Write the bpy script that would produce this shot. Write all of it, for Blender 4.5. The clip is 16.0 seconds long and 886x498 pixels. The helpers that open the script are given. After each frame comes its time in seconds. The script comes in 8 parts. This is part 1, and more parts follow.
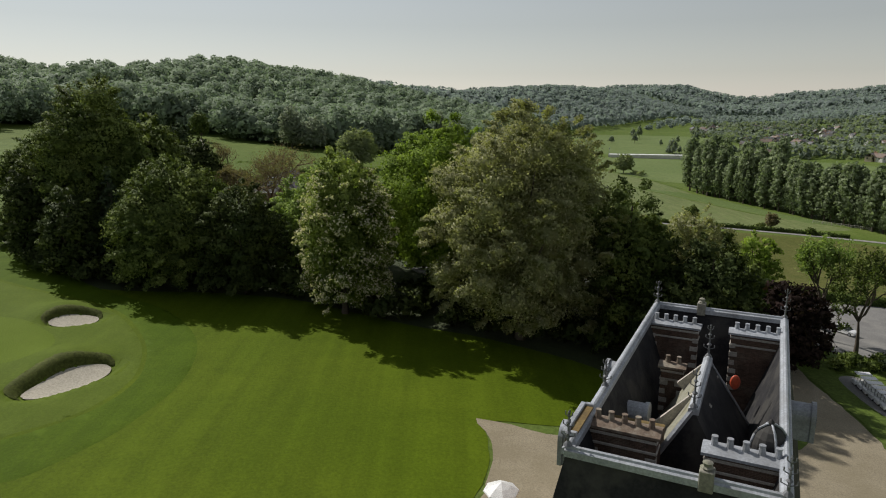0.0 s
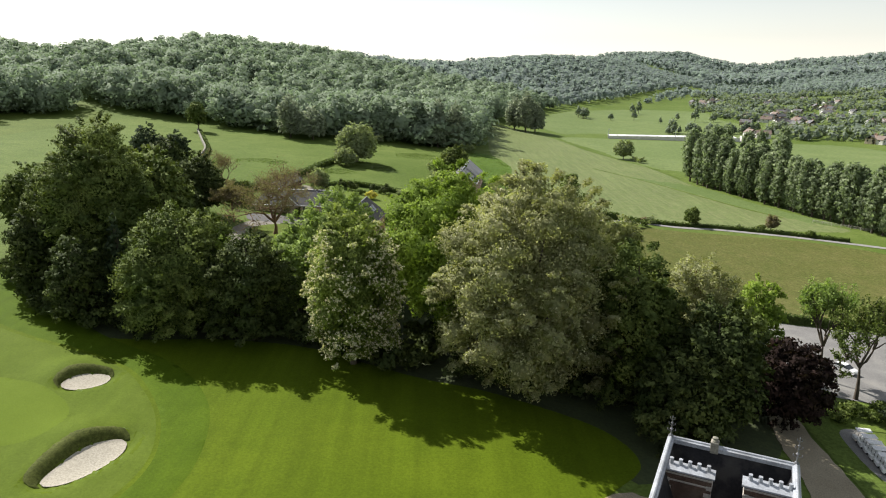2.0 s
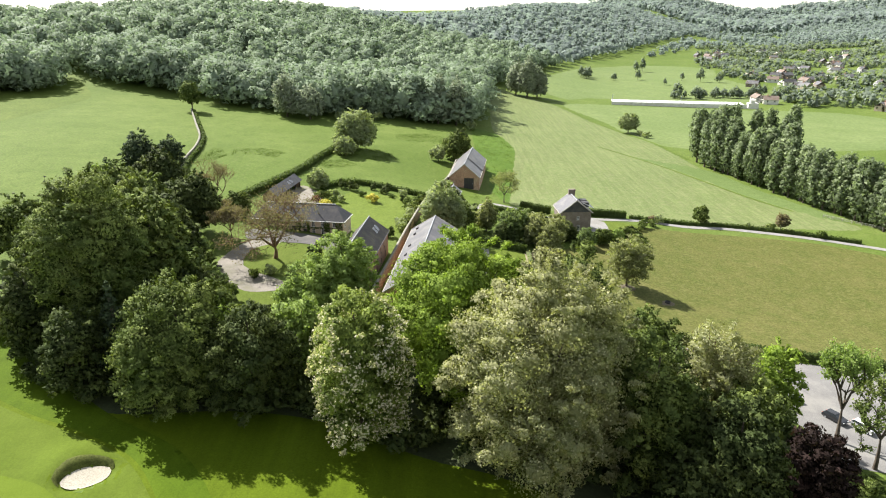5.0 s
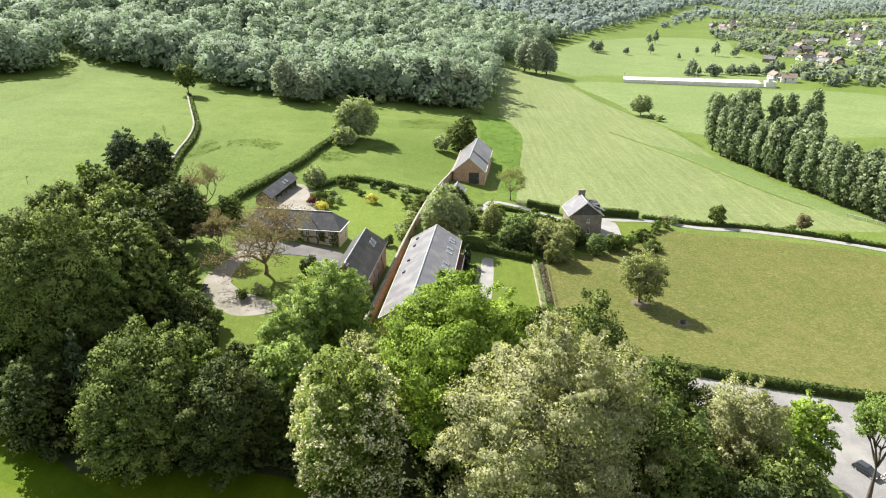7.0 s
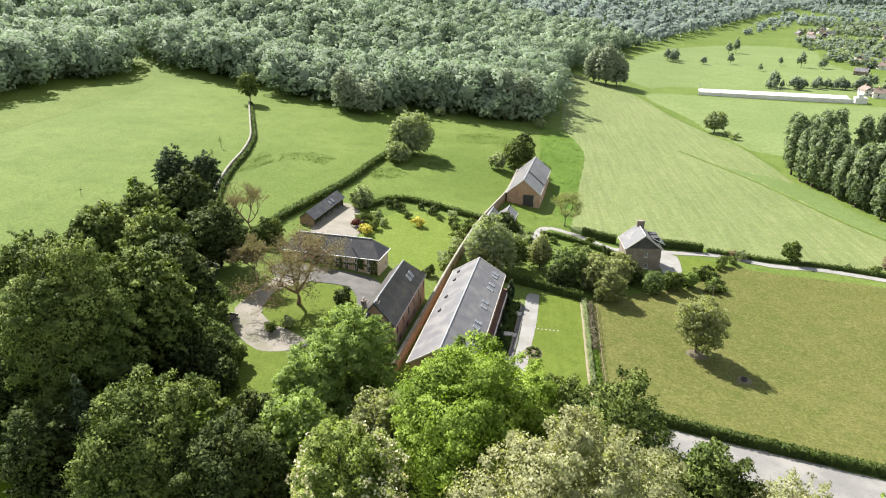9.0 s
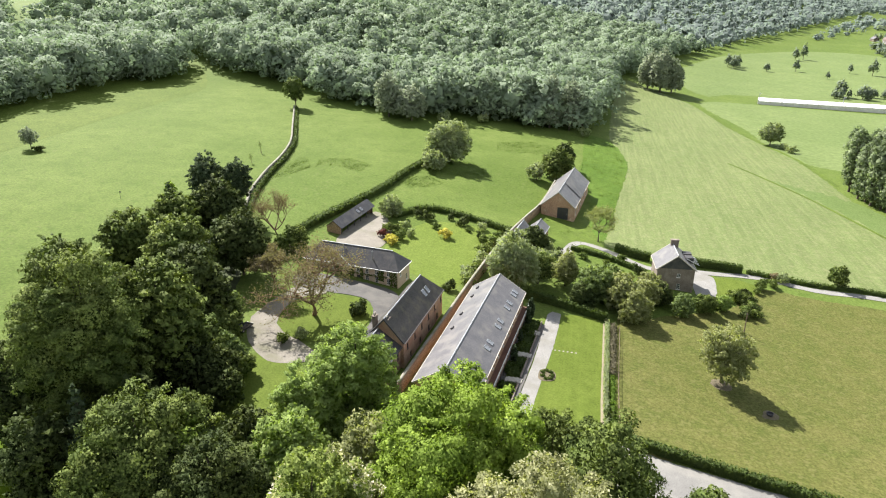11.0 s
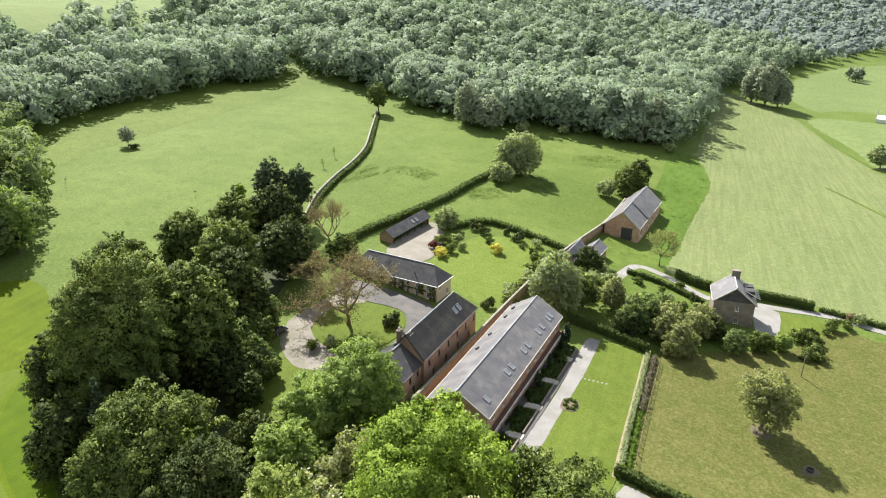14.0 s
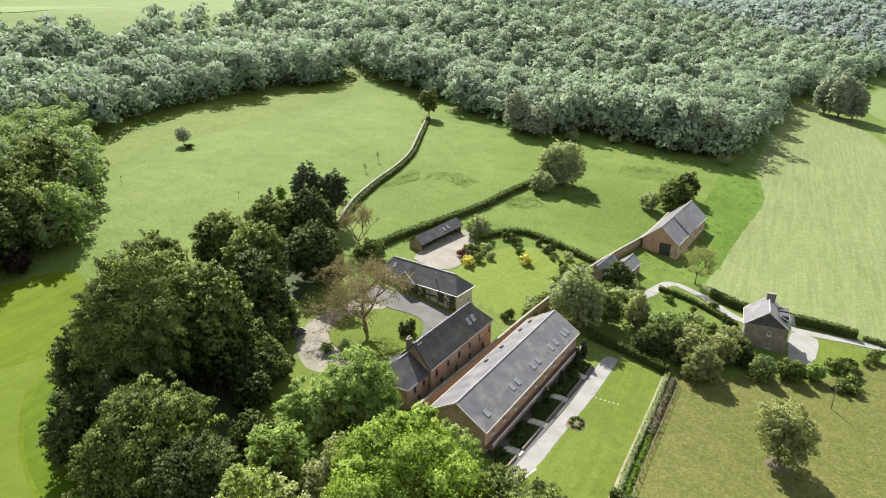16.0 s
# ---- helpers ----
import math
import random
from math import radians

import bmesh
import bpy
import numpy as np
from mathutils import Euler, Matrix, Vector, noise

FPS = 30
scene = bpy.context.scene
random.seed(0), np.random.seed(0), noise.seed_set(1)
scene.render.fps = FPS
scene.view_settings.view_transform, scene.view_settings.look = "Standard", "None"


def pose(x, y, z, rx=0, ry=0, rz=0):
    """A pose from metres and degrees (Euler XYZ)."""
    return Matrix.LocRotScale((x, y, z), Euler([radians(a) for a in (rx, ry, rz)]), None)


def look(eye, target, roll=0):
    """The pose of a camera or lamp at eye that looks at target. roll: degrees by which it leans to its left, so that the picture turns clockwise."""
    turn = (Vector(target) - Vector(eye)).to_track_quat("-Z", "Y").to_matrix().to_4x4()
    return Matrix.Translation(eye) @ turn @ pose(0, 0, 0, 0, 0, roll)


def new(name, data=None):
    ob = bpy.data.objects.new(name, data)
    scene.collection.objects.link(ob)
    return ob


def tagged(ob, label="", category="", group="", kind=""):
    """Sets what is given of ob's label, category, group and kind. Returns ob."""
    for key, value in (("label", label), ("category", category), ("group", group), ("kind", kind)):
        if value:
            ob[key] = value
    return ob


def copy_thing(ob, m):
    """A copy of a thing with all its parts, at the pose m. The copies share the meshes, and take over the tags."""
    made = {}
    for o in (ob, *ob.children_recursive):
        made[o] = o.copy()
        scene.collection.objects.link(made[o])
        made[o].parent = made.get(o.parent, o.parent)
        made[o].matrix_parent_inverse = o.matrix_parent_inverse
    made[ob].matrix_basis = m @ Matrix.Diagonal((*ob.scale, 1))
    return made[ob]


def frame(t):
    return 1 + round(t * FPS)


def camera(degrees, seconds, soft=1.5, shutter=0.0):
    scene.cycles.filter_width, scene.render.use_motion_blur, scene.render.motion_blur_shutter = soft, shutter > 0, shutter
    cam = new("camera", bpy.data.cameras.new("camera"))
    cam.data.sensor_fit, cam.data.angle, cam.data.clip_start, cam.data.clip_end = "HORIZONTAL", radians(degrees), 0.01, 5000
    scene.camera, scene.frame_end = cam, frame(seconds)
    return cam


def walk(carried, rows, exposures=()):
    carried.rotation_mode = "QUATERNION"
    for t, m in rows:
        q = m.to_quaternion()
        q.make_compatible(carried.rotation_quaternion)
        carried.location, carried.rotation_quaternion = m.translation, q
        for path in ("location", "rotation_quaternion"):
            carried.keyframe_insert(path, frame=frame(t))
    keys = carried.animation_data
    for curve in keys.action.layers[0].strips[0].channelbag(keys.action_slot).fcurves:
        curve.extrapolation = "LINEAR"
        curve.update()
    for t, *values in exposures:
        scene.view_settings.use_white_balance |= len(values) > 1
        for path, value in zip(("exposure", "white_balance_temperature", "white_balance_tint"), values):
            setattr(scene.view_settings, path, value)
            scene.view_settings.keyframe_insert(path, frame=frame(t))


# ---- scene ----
cam = camera(67.3, 16.0, soft=1.1)
METRES, EYE, TILT, LEAN, TURN = 100.0, 30.0, -12.3, 0.0, 0.0
ROWS = [
    (0.0, 0.0, 0.0, 0.0, 0.0, 0.0, 0.0),
    (0.5, -0.0045, -0.003, 0.0313, -0.08, -0.62, -0.03),
    (1.0, -0.0092, -0.0046, 0.0673, -0.16, -1.38, 0.02),
    (1.5, -0.0124, -0.004, 0.0986, -0.22, -2.05, 0.03),
    (2.0, -0.0163, -0.0011, 0.1337, -0.27, -2.83, 0.07),
    (2.5, -0.0194, 0.0034, 0.1643, -0.32, -3.5, 0.08),
    (3.0, -0.0242, 0.0117, 0.2001, -0.38, -4.3, 0.11),
    (3.5, -0.0286, 0.0205, 0.2317, -0.4, -5.0, 0.16),
    (4.0, -0.0346, 0.0321, 0.266, -0.43, -5.78, 0.2),
    (6.5, -0.0268, 0.1528, 0.403, -0.46, -9.64, 0.19),
    (7.0, -0.0182, 0.1895, 0.4262, 0.21, -10.1, 0.02),
    (7.5, -0.009, 0.22, 0.4445, 1.71, -10.08, -0.32),
    (8.0, 0.0027, 0.249, 0.4627, 3.28, -10.07, -0.7),
    (8.5, 0.0165, 0.2718, 0.4775, 4.53, -10.07, -1.01),
    (9.0, 0.0364, 0.2924, 0.4918, 6.16, -10.06, -1.37),
    (11.5, 0.1384, 0.3372, 0.5311, 12.43, -10.16, -2.7),
    (12.0, 0.1615, 0.345, 0.5389, 14.01, -10.21, -3.03),
    (12.5, 0.1834, 0.3521, 0.5463, 15.54, -10.27, -3.37),
    (13.0, 0.2073, 0.36, 0.554, 17.07, -10.33, -3.67),
    (13.5, 0.2305, 0.3673, 0.561, 18.5, -10.39, -4.01),
    (14.0, 0.2565, 0.3753, 0.5686, 20.07, -10.47, -4.33),
    (14.5, 0.281, 0.3832, 0.5759, 21.52, -10.55, -4.65),
    (15.0, 0.3081, 0.3923, 0.5837, 23.03, -10.63, -4.99),
    (15.5, 0.3324, 0.4013, 0.5915, 24.44, -10.74, -5.29),
    (16.0, 0.3604, 0.4127, 0.6001, 26.02, -10.84, -5.57),
]
walk(cam, [(t, pose(0, 0, EYE, TILT, LEAN, TURN) @ pose(METRES * x, METRES * y, METRES * z, 90 + pitch, roll, yaw)) for t, x, y, z, yaw, pitch, roll in ROWS],
     exposures=[(0.0, -0.35), (0.5, 0.04), (1.5, 0.35), (2.0, 0.56), (3.5, 0.94), (7.0, 1.39), (9.0, 1.32), (11.5, 1.28), (16.0, 1.23)])

# ---------------------------------------------------------------- light
SUN_LEFT, SUN_UP = 43.0, 44.0
world = bpy.data.worlds.new("sky_world")
scene.world = world
world.use_nodes = True
wn = world.node_tree
sky = wn.nodes.new("ShaderNodeTexSky")
sky.sky_type = "NISHITA"
sky.sun_disc = False
sky.sun_elevation = radians(SUN_UP)
sky.sun_rotation = radians(-SUN_LEFT)
sky.altitude = 300
sky.air_density = 1.3
sky.dust_density = 0.1
sky.ozone_density = 1.0
haze = wn.nodes.new("ShaderNodeHueSaturation")
haze.inputs["Saturation"].default_value = 0.35
wn.links.new(sky.outputs[0], haze.inputs["Color"])
wn.links.new(haze.outputs[0], wn.nodes["Background"].inputs[0])
wn.nodes["Background"].inputs[1].default_value = 0.086
sun_data = bpy.data.lights.new("sun", "SUN")
sun_data.energy = 5.0
sun_data.angle = radians(0.6)
sun_data.color = (1.0, 0.96, 0.9)
sun = new("sun", sun_data)
sun.matrix_world = look((0, 0, 0), (math.sin(radians(SUN_LEFT)) * math.cos(radians(SUN_UP)),
                                    -math.cos(radians(SUN_LEFT)) * math.cos(radians(SUN_UP)), -math.sin(radians(SUN_UP))))

# ---------------------------------------------------------------- lie of the land
FOOT_Y = np.array([-9000, 450, 625, 700, 1100, 2000, 4200, 9000.0])
FOOT_X = np.array([0, 0, 20, 45, 230, 730, 1750, 4500.0])
RIGHT_Y = np.array([-9000, 100, 500, 800, 1200, 2600, 4200, 9000.0])
RIGHT_X = np.array([330, 330, 360, 430, 600, 1150, 1850, 4000.0])
FAR_U = np.array([-9000, -300, -240, -142, -60, 0, 20, 50, 70, 100, 130, 200, 9000.0])
FAR_Z = np.array([20, 20, 17, 9.8, 3.0, -4.2, -7.0, -10.8, -12.8, -15.4, -17, -18, -18.0])
NEAR_U = np.array([-9000, -300, -160, -100, -50, -15, 0, 30, 72, 130, 200, 9000.0])
NEAR_Z = np.array([18, 18, 9, 4.2, 0, -2.5, -3.6, -6, -11, -16, -18, -18.0])


def smooth(t):
    t = np.clip(t, 0, 1)
    return t * t * (3 - 2 * t)


# bunkers: centre, half length, half width, turn in degrees, depth
BUNKERS = [(-52.0, 89.6, 3.4, 1.9, 40, 0.8), (-42.6, 71.0, 5.6, 2.2, 62, 1.0)]
MOUNDS = [(-55.5, 92.0, 6, 1.1), (-45.5, 75.0, 6, 1.2)]


def ground_z(x, y):
    """Height of the bare ground; takes numbers or arrays."""
    x, y = np.asarray(x, float), np.asarray(y, float)
    u = x - np.interp(y, FOOT_Y, FOOT_X)
    far = sum(np.interp(u + d, FAR_U, FAR_Z) for d in (-14, -7, 0, 7, 14)) / 5
    near = sum(np.interp(u + d, NEAR_U, NEAR_Z) for d in (-14, -7, 0, 7, 14)) / 5
    k = smooth((y - 125) / 50)
    z = near * (1 - k) + far * k
    a = smooth(np.minimum(y - 410, (20 - u) * 0.95) / 300) * smooth((y - 405) / 60)
    z = z - 9 * a * smooth((y - 600) / 250)
    z = z + 8 * smooth((y - 1300) / 500) * smooth((-40 - u) / 250)
    b = smooth((-232 - x) / 240)
    z = z + 40 * (1 - (1 - a) * (1 - b))
    z = z - 22 * smooth((-290 - x) / 220) * smooth((y - 430) / 250)
    z = z - 2.8 * np.exp(-((x - 14) / 34) ** 2 - ((y - 284) / 36) ** 2)
    v = x - np.interp(y, RIGHT_Y, RIGHT_X)
    z = z + 34 * smooth(v / 420) + 46 * smooth((v - 350) / 700)
    z = z + 5 * np.sin(x / 310 + 1.3) * np.sin(y / 270) * smooth((np.hypot(x, y - 150) - 420) / 400)
    z = z - 9 * np.exp(-((x + 330) / 75) ** 2 - ((y - 640) / 130) ** 2)
    z = z - 11 * np.exp(-((x + 5) / 200) ** 2 - ((y - 1500) / 480) ** 2)
    z = z + 50 * smooth((y - 3450) / 600) * smooth((x - 750) / 350)
    for cx, cy, r, h in MOUNDS:
        z = z + h * np.exp(-((x - cx) ** 2 + (y - cy) ** 2) / (r * r * 0.5))
    for cx, cy, a1, b1, turn, depth in BUNKERS:
        c, s = math.cos(radians(turn)), math.sin(radians(turn))
        p, q = ((x - cx) * c + (y - cy) * s) / a1, (-(x - cx) * s + (y - cy) * c) / b1
        rr = np.sqrt(p * p + q * q)
        z = z - depth * smooth((1.45 - rr) / 0.6)
    return z


def gz(x, y):
    return float(ground_z(x, y))


# ---------------------------------------------------------------- materials
def nodes_of(name, rough=0.8):
    m = bpy.data.materials.new(name)
    m.use_nodes = True
    t = m.node_tree
    b = t.nodes["Principled BSDF"]
    b.inputs["Roughness"].default_value = rough
    return m, t, b


def noise_node(t, scale, detail=4, vector=None, rough=0.6, kind="ShaderNodeTexNoise"):
    n = t.nodes.new(kind)
    n.inputs["Scale"].default_value = scale
    if kind == "ShaderNodeTexNoise":
        n.inputs["Detail"].default_value = detail
        n.inputs["Roughness"].default_value = rough
    if vector is None:
        vector = t.nodes.new("ShaderNodeNewGeometry").outputs["Position"]
    t.links.new(vector, n.inputs["Vector"])
    return n


def ramp(t, fac, stops):
    r = t.nodes.new("ShaderNodeValToRGB")
    e = r.color_ramp.elements
    while len(e) < len(stops):
        e.new(0.5)
    for el, (p, c) in zip(e, stops):
        el.position, el.color = p, (*c, 1)
    t.links.new(fac, r.inputs[0])
    return r.outputs[0]


def mix(t, fac, a, b, how="MIX"):
    m = t.nodes.new("ShaderNodeMix")
    m.data_type, m.blend_type = "RGBA", how
    for sock, v in ((m.inputs["Factor"], fac), (m.inputs["A"], a), (m.inputs["B"], b)):
        if isinstance(v, (int, float)):
            sock.default_value = v
        elif isinstance(v, tuple):
            sock.default_value = (*v, 1)
        else:
            t.links.new(v, sock)
    return m.outputs["Result"]


def bump(t, b, height, strength, distance=0.05):
    n = t.nodes.new("ShaderNodeBump")
    n.inputs["Strength"].default_value = strength
    n.inputs["Distance"].default_value = distance
    t.links.new(height, n.inputs["Height"])
    t.links.new(n.outputs[0], b.inputs["Normal"])


def surface(name, c1, c2, scale=1.0, fine=20.0, rough=0.85, relief=0.3, dist=0.03, worn=None, worn_scale=0.3, worn_amount=0.5, metal=0.0):
    """Two tones at a coarse and a fine scale, with relief; worn: a third tone in patches."""
    m, t, b = nodes_of(name, rough)
    b.inputs["Metallic"].default_value = metal
    n1, n2 = noise_node(t, scale), noise_node(t, fine, 3)
    col = ramp(t, n1.outputs["Fac"], [(0.3, c1), (0.7, c2)])
    dark = ramp(t, n2.outputs["Fac"], [(0.3, (0.65, 0.65, 0.65)), (0.7, (1.25, 1.25, 1.25))])
    col = mix(t, 0.8, col, dark, "MULTIPLY")
    if worn:
        n3 = noise_node(t, worn_scale, 6)
        f = ramp(t, n3.outputs["Fac"], [(0.48, (0, 0, 0)), (0.62, (worn_amount,) * 3)])
        col = mix(t, f, col, worn)
    t.links.new(col, b.inputs["Base Color"])
    bump(t, b, n2.outputs["Fac"], relief, dist)
    return m


def grass(name, c1, c2, c3, big=0.03, mid=0.35, fine=2.5, tuft=0.1, stripe=None, blotch=0.7, speck=None):
    """Grass: broad patches, tufts, and mowing stripes where asked (direction in degrees, width in metres)."""
    m, t, b = nodes_of(name, 0.75)
    b.inputs["Specular IOR Level"].default_value = 0.04
    pos = t.nodes.new("ShaderNodeNewGeometry").outputs["Position"]
    a, c, d = noise_node(t, big, 3, pos), noise_node(t, mid, 5, pos), noise_node(t, fine, 4, pos, 0.7)
    col = ramp(t, a.outputs["Fac"], [(0.35, c1), (0.65, c2)])
    f = ramp(t, c.outputs["Fac"], [(0.4, (0, 0, 0)), (0.7, (blotch,) * 3)])
    col = mix(t, f, col, c3)
    g = ramp(t, d.outputs["Fac"], [(0.3, (1 - 3 * tuft,) * 3), (0.7, (1 + 3 * tuft,) * 3)])
    col = mix(t, 1.0, col, g, "MULTIPLY")
    if stripe:
        turn, width, amount, wobble = stripe
        mp = t.nodes.new("ShaderNodeMapping")
        mp.inputs["Rotation"].default_value = (0, 0, radians(turn))
        t.links.new(pos, mp.inputs["Vector"])
        mp.inputs["Scale"].default_value = (1 / width, 1 / wobble, 1)
        w = noise_node(t, 1.0, 2, mp.outputs[0])
        s = ramp(t, w.outputs["Fac"], [(0.36, (1 - amount,) * 3), (0.64, (1 + amount,) * 3)])
        col = mix(t, 1.0, col, s, "MULTIPLY")
    if speck:
        for colour, scale, low, amount in speck:
            w = noise_node(t, scale, 2, pos, 0.5)
            col = mix(t, ramp(t, w.outputs["Fac"], [(low, (0, 0, 0)), (low + 0.09, (amount,) * 3)]), col, colour)
    t.links.new(col, b.inputs["Base Color"])
    bump(t, b, d.outputs["Fac"], 0.5, 0.12)
    return m


def foliage(name, dark, light, hue=None, gloss=0.45, through_light=0.35, spots=None, glow=(1.25, 1.35, 0.6)):
    """Leaves: a tone for each leaf, broad drifts of a second tone, light that passes through the blade."""
    m, t, b = nodes_of(name, gloss + 0.25)
    b.inputs["Specular IOR Level"].default_value = 0.05
    geo = t.nodes.new("ShaderNodeNewGeometry")
    at = t.nodes.new("ShaderNodeAttribute")
    at.attribute_name = "tint"
    f = t.nodes.new("ShaderNodeMath")
    f.operation = "MULTIPLY_ADD"
    t.links.new(geo.outputs["Random Per Island"], f.inputs[0])
    f.inputs[1].default_value = 0.3
    h = t.nodes.new("ShaderNodeMath")
    h.operation = "MULTIPLY"
    t.links.new(at.outputs["Fac"], h.inputs[0])
    h.inputs[1].default_value = 0.7
    t.links.new(h.outputs[0], f.inputs[2])
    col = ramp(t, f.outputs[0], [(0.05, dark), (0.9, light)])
    if hue:
        n = noise_node(t, 0.11, 3, geo.outputs["Position"])
        k = ramp(t, n.outputs["Fac"], [(0.42, (0, 0, 0)), (0.62, (0.8, 0.8, 0.8))])
        col = mix(t, k, col, hue)
    if spots:
        colour, share = spots
        lt = t.nodes.new("ShaderNodeMath")
        lt.operation = "LESS_THAN"
        t.links.new(geo.outputs["Random Per Island"], lt.inputs[0])
        lt.inputs[1].default_value = share
        col = mix(t, lt.outputs[0], col, colour)
    t.links.new(col, b.inputs["Base Color"])
    tr = t.nodes.new("ShaderNodeBsdfTranslucent")
    warm = mix(t, 1.0, col, glow, "MULTIPLY")
    t.links.new(warm, tr.inputs["Color"])
    ms = t.nodes.new("ShaderNodeMixShader")
    ms.inputs[0].default_value = through_light
    t.links.new(b.outputs[0], ms.inputs[1])
    t.links.new(tr.outputs[0], ms.inputs[2])
    t.links.new(ms.outputs[0], t.nodes["Material Output"].inputs["Surface"])
    return m


M = {}
M["pasture"] = grass("pasture_grass", (0.095, 0.138, 0.029), (0.130, 0.172, 0.043), (0.081, 0.122, 0.024), 0.018, 0.12, 1.5, 0.11, blotch=0.6, speck=[((0.066, 0.111, 0.017), 0.4, 0.6, 0.5), ((0.141, 0.164, 0.056), 0.5, 0.62, 0.5)])
M["rough"] = grass("rough_grass", (0.095, 0.138, 0.029), (0.122, 0.170, 0.034), (0.072, 0.101, 0.022), 0.05, 0.3, 2.0, 0.13)
M["meadow"] = grass("mown_meadow_grass", (0.131, 0.168, 0.062), (0.152, 0.186, 0.072), (0.198, 0.210, 0.101), 0.03, 0.35, 1.6, 0.08, stripe=(-7, 1.5, 0.10, 30), blotch=0.5, speck=[((0.215, 0.22, 0.115), 0.7, 0.58, 0.3), ((0.112, 0.154, 0.047), 0.45, 0.58, 0.3)])
M["paddock"] = grass("grazed_paddock_grass", (0.102, 0.110, 0.031), (0.126, 0.124, 0.041), (0.080, 0.099, 0.024), 0.05, 0.22, 2.0, 0.13, blotch=0.8, speck=[((0.175, 0.165, 0.065), 0.85, 0.55, 0.42), ((0.066, 0.076, 0.02), 1.1, 0.56, 0.42)])
M["fairway"] = grass("fairway_grass", (0.08, 0.119, 0.006), (0.1, 0.138, 0.008), (0.067, 0.102, 0.005), 0.05, 0.2, 3.0, 0.06, stripe=(40, 2.2, 0.09, 50))
M["apron"] = grass("apron_grass", (0.09, 0.13, 0.014), (0.105, 0.145, 0.018), (0.08, 0.117, 0.011), 0.05, 0.25, 3.0, 0.05, stripe=(50, 2.2, 0.05, 50))
M["semi_rough"] = grass("semi_rough_grass", (0.066, 0.11, 0.006), (0.08, 0.124, 0.007), (0.058, 0.097, 0.005), 0.06, 0.3, 3.0, 0.05, stripe=(50, 2.0, 0.06, 40))
M["green"] = grass("putting_green_grass", (0.105, 0.152, 0.014), (0.115, 0.162, 0.017), (0.1, 0.146, 0.013), 0.06, 0.3, 4.0, 0.03)
M["pasture_edge"] = grass("longer_pasture_grass", (0.091, 0.130, 0.024), (0.120, 0.157, 0.034), (0.074, 0.110, 0.020), 0.03, 0.3, 1.2, 0.12, blotch=0.6)
M["lush_grass"] = grass("lush_weedy_grass", (0.082, 0.142, 0.022), (0.108, 0.172, 0.03), (0.06, 0.105, 0.018), 0.05, 0.35, 2.0, 0.14, speck=[((0.05, 0.09, 0.014), 0.8, 0.58, 0.5), ((0.15, 0.2, 0.05), 1.0, 0.6, 0.4)])
M["lip_grass"] = grass("long_lip_grass", (0.074, 0.088, 0.022), (0.094, 0.108, 0.028), (0.055, 0.064, 0.018), 0.2, 0.9, 3.0, 0.14)
M["margin"] = grass("meadow_margin_grass", (0.118, 0.163, 0.054), (0.132, 0.177, 0.062), (0.1, 0.145, 0.045), 0.03, 0.25, 1.5, 0.1)
M["garden_lawn"] = grass("rough_garden_lawn_grass", (0.125, 0.17, 0.032), (0.142, 0.186, 0.038), (0.102, 0.142, 0.025), 0.08, 0.5, 2.0, 0.12)
M["lawn"] = grass("garden_lawn_grass", (0.103, 0.140, 0.024), (0.118, 0.154, 0.029), (0.084, 0.118, 0.019), 0.05, 0.3, 2.5, 0.09, stripe=(-6, 1.4, 0.06, 30))
# far grass, paler than the pasture: distance haze is part of this colour
M["field"] = grass("hazed_field_grass", (0.135, 0.179, 0.064), (0.160, 0.202, 0.076), (0.122, 0.166, 0.056), 0.01, 0.05, 0.4, 0.07)
M["sand"] = surface("bunker_sand", (0.400, 0.364, 0.288), (0.456, 0.416, 0.336), 0.5, 5, 0.95, 0.12)
M["gravel"] = surface("pale_gravel", (0.3, 0.28, 0.25), (0.39, 0.36, 0.32), 0.25, 6, 0.95, 0.5, 0.04, (0.26, 0.24, 0.19), 0.12, 0.6)
M["pale_gravel"] = surface("pale_grey_gravel", (0.23, 0.222, 0.21), (0.3, 0.29, 0.272), 0.25, 6, 0.95, 0.5, 0.04, (0.2, 0.19, 0.16), 0.2, 0.6)
M["asphalt"] = surface("worn_asphalt", (0.17, 0.163, 0.155), (0.23, 0.222, 0.208), 0.2, 6, 0.9, 0.3, 0.03, (0.28, 0.265, 0.235), 0.1, 0.5)
M["slate"] = surface("roof_slate", (0.05, 0.05, 0.056), (0.082, 0.08, 0.084), 0.5, 5, 0.45, 0.4, 0.04, (0.13, 0.12, 0.105), 0.35, 0.5)
M["slate_light"] = surface("weathered_grey_slate", (0.12, 0.117, 0.126), (0.168, 0.162, 0.168), 0.4, 5, 0.4, 0.3, 0.04, (0.25, 0.235, 0.215), 0.3, 0.5)
M["brick"] = surface("red_brick_wall", (0.31, 0.185, 0.125), (0.42, 0.265, 0.185), 0.7, 6, 0.9, 0.4, 0.03, (0.4, 0.31, 0.23), 0.4, 0.7)
M["wall_brick"] = surface("garden_wall_brick", (0.225, 0.15, 0.093), (0.31, 0.218, 0.137), 0.35, 5, 0.9, 0.4, 0.03, (0.15, 0.115, 0.08), 0.35, 0.75)
M["render"] = surface("cream_wall_render", (0.5, 0.41, 0.31), (0.58, 0.48, 0.37), 0.5, 6, 0.9, 0.2, 0.02, (0.4, 0.31, 0.23), 0.5, 0.5)
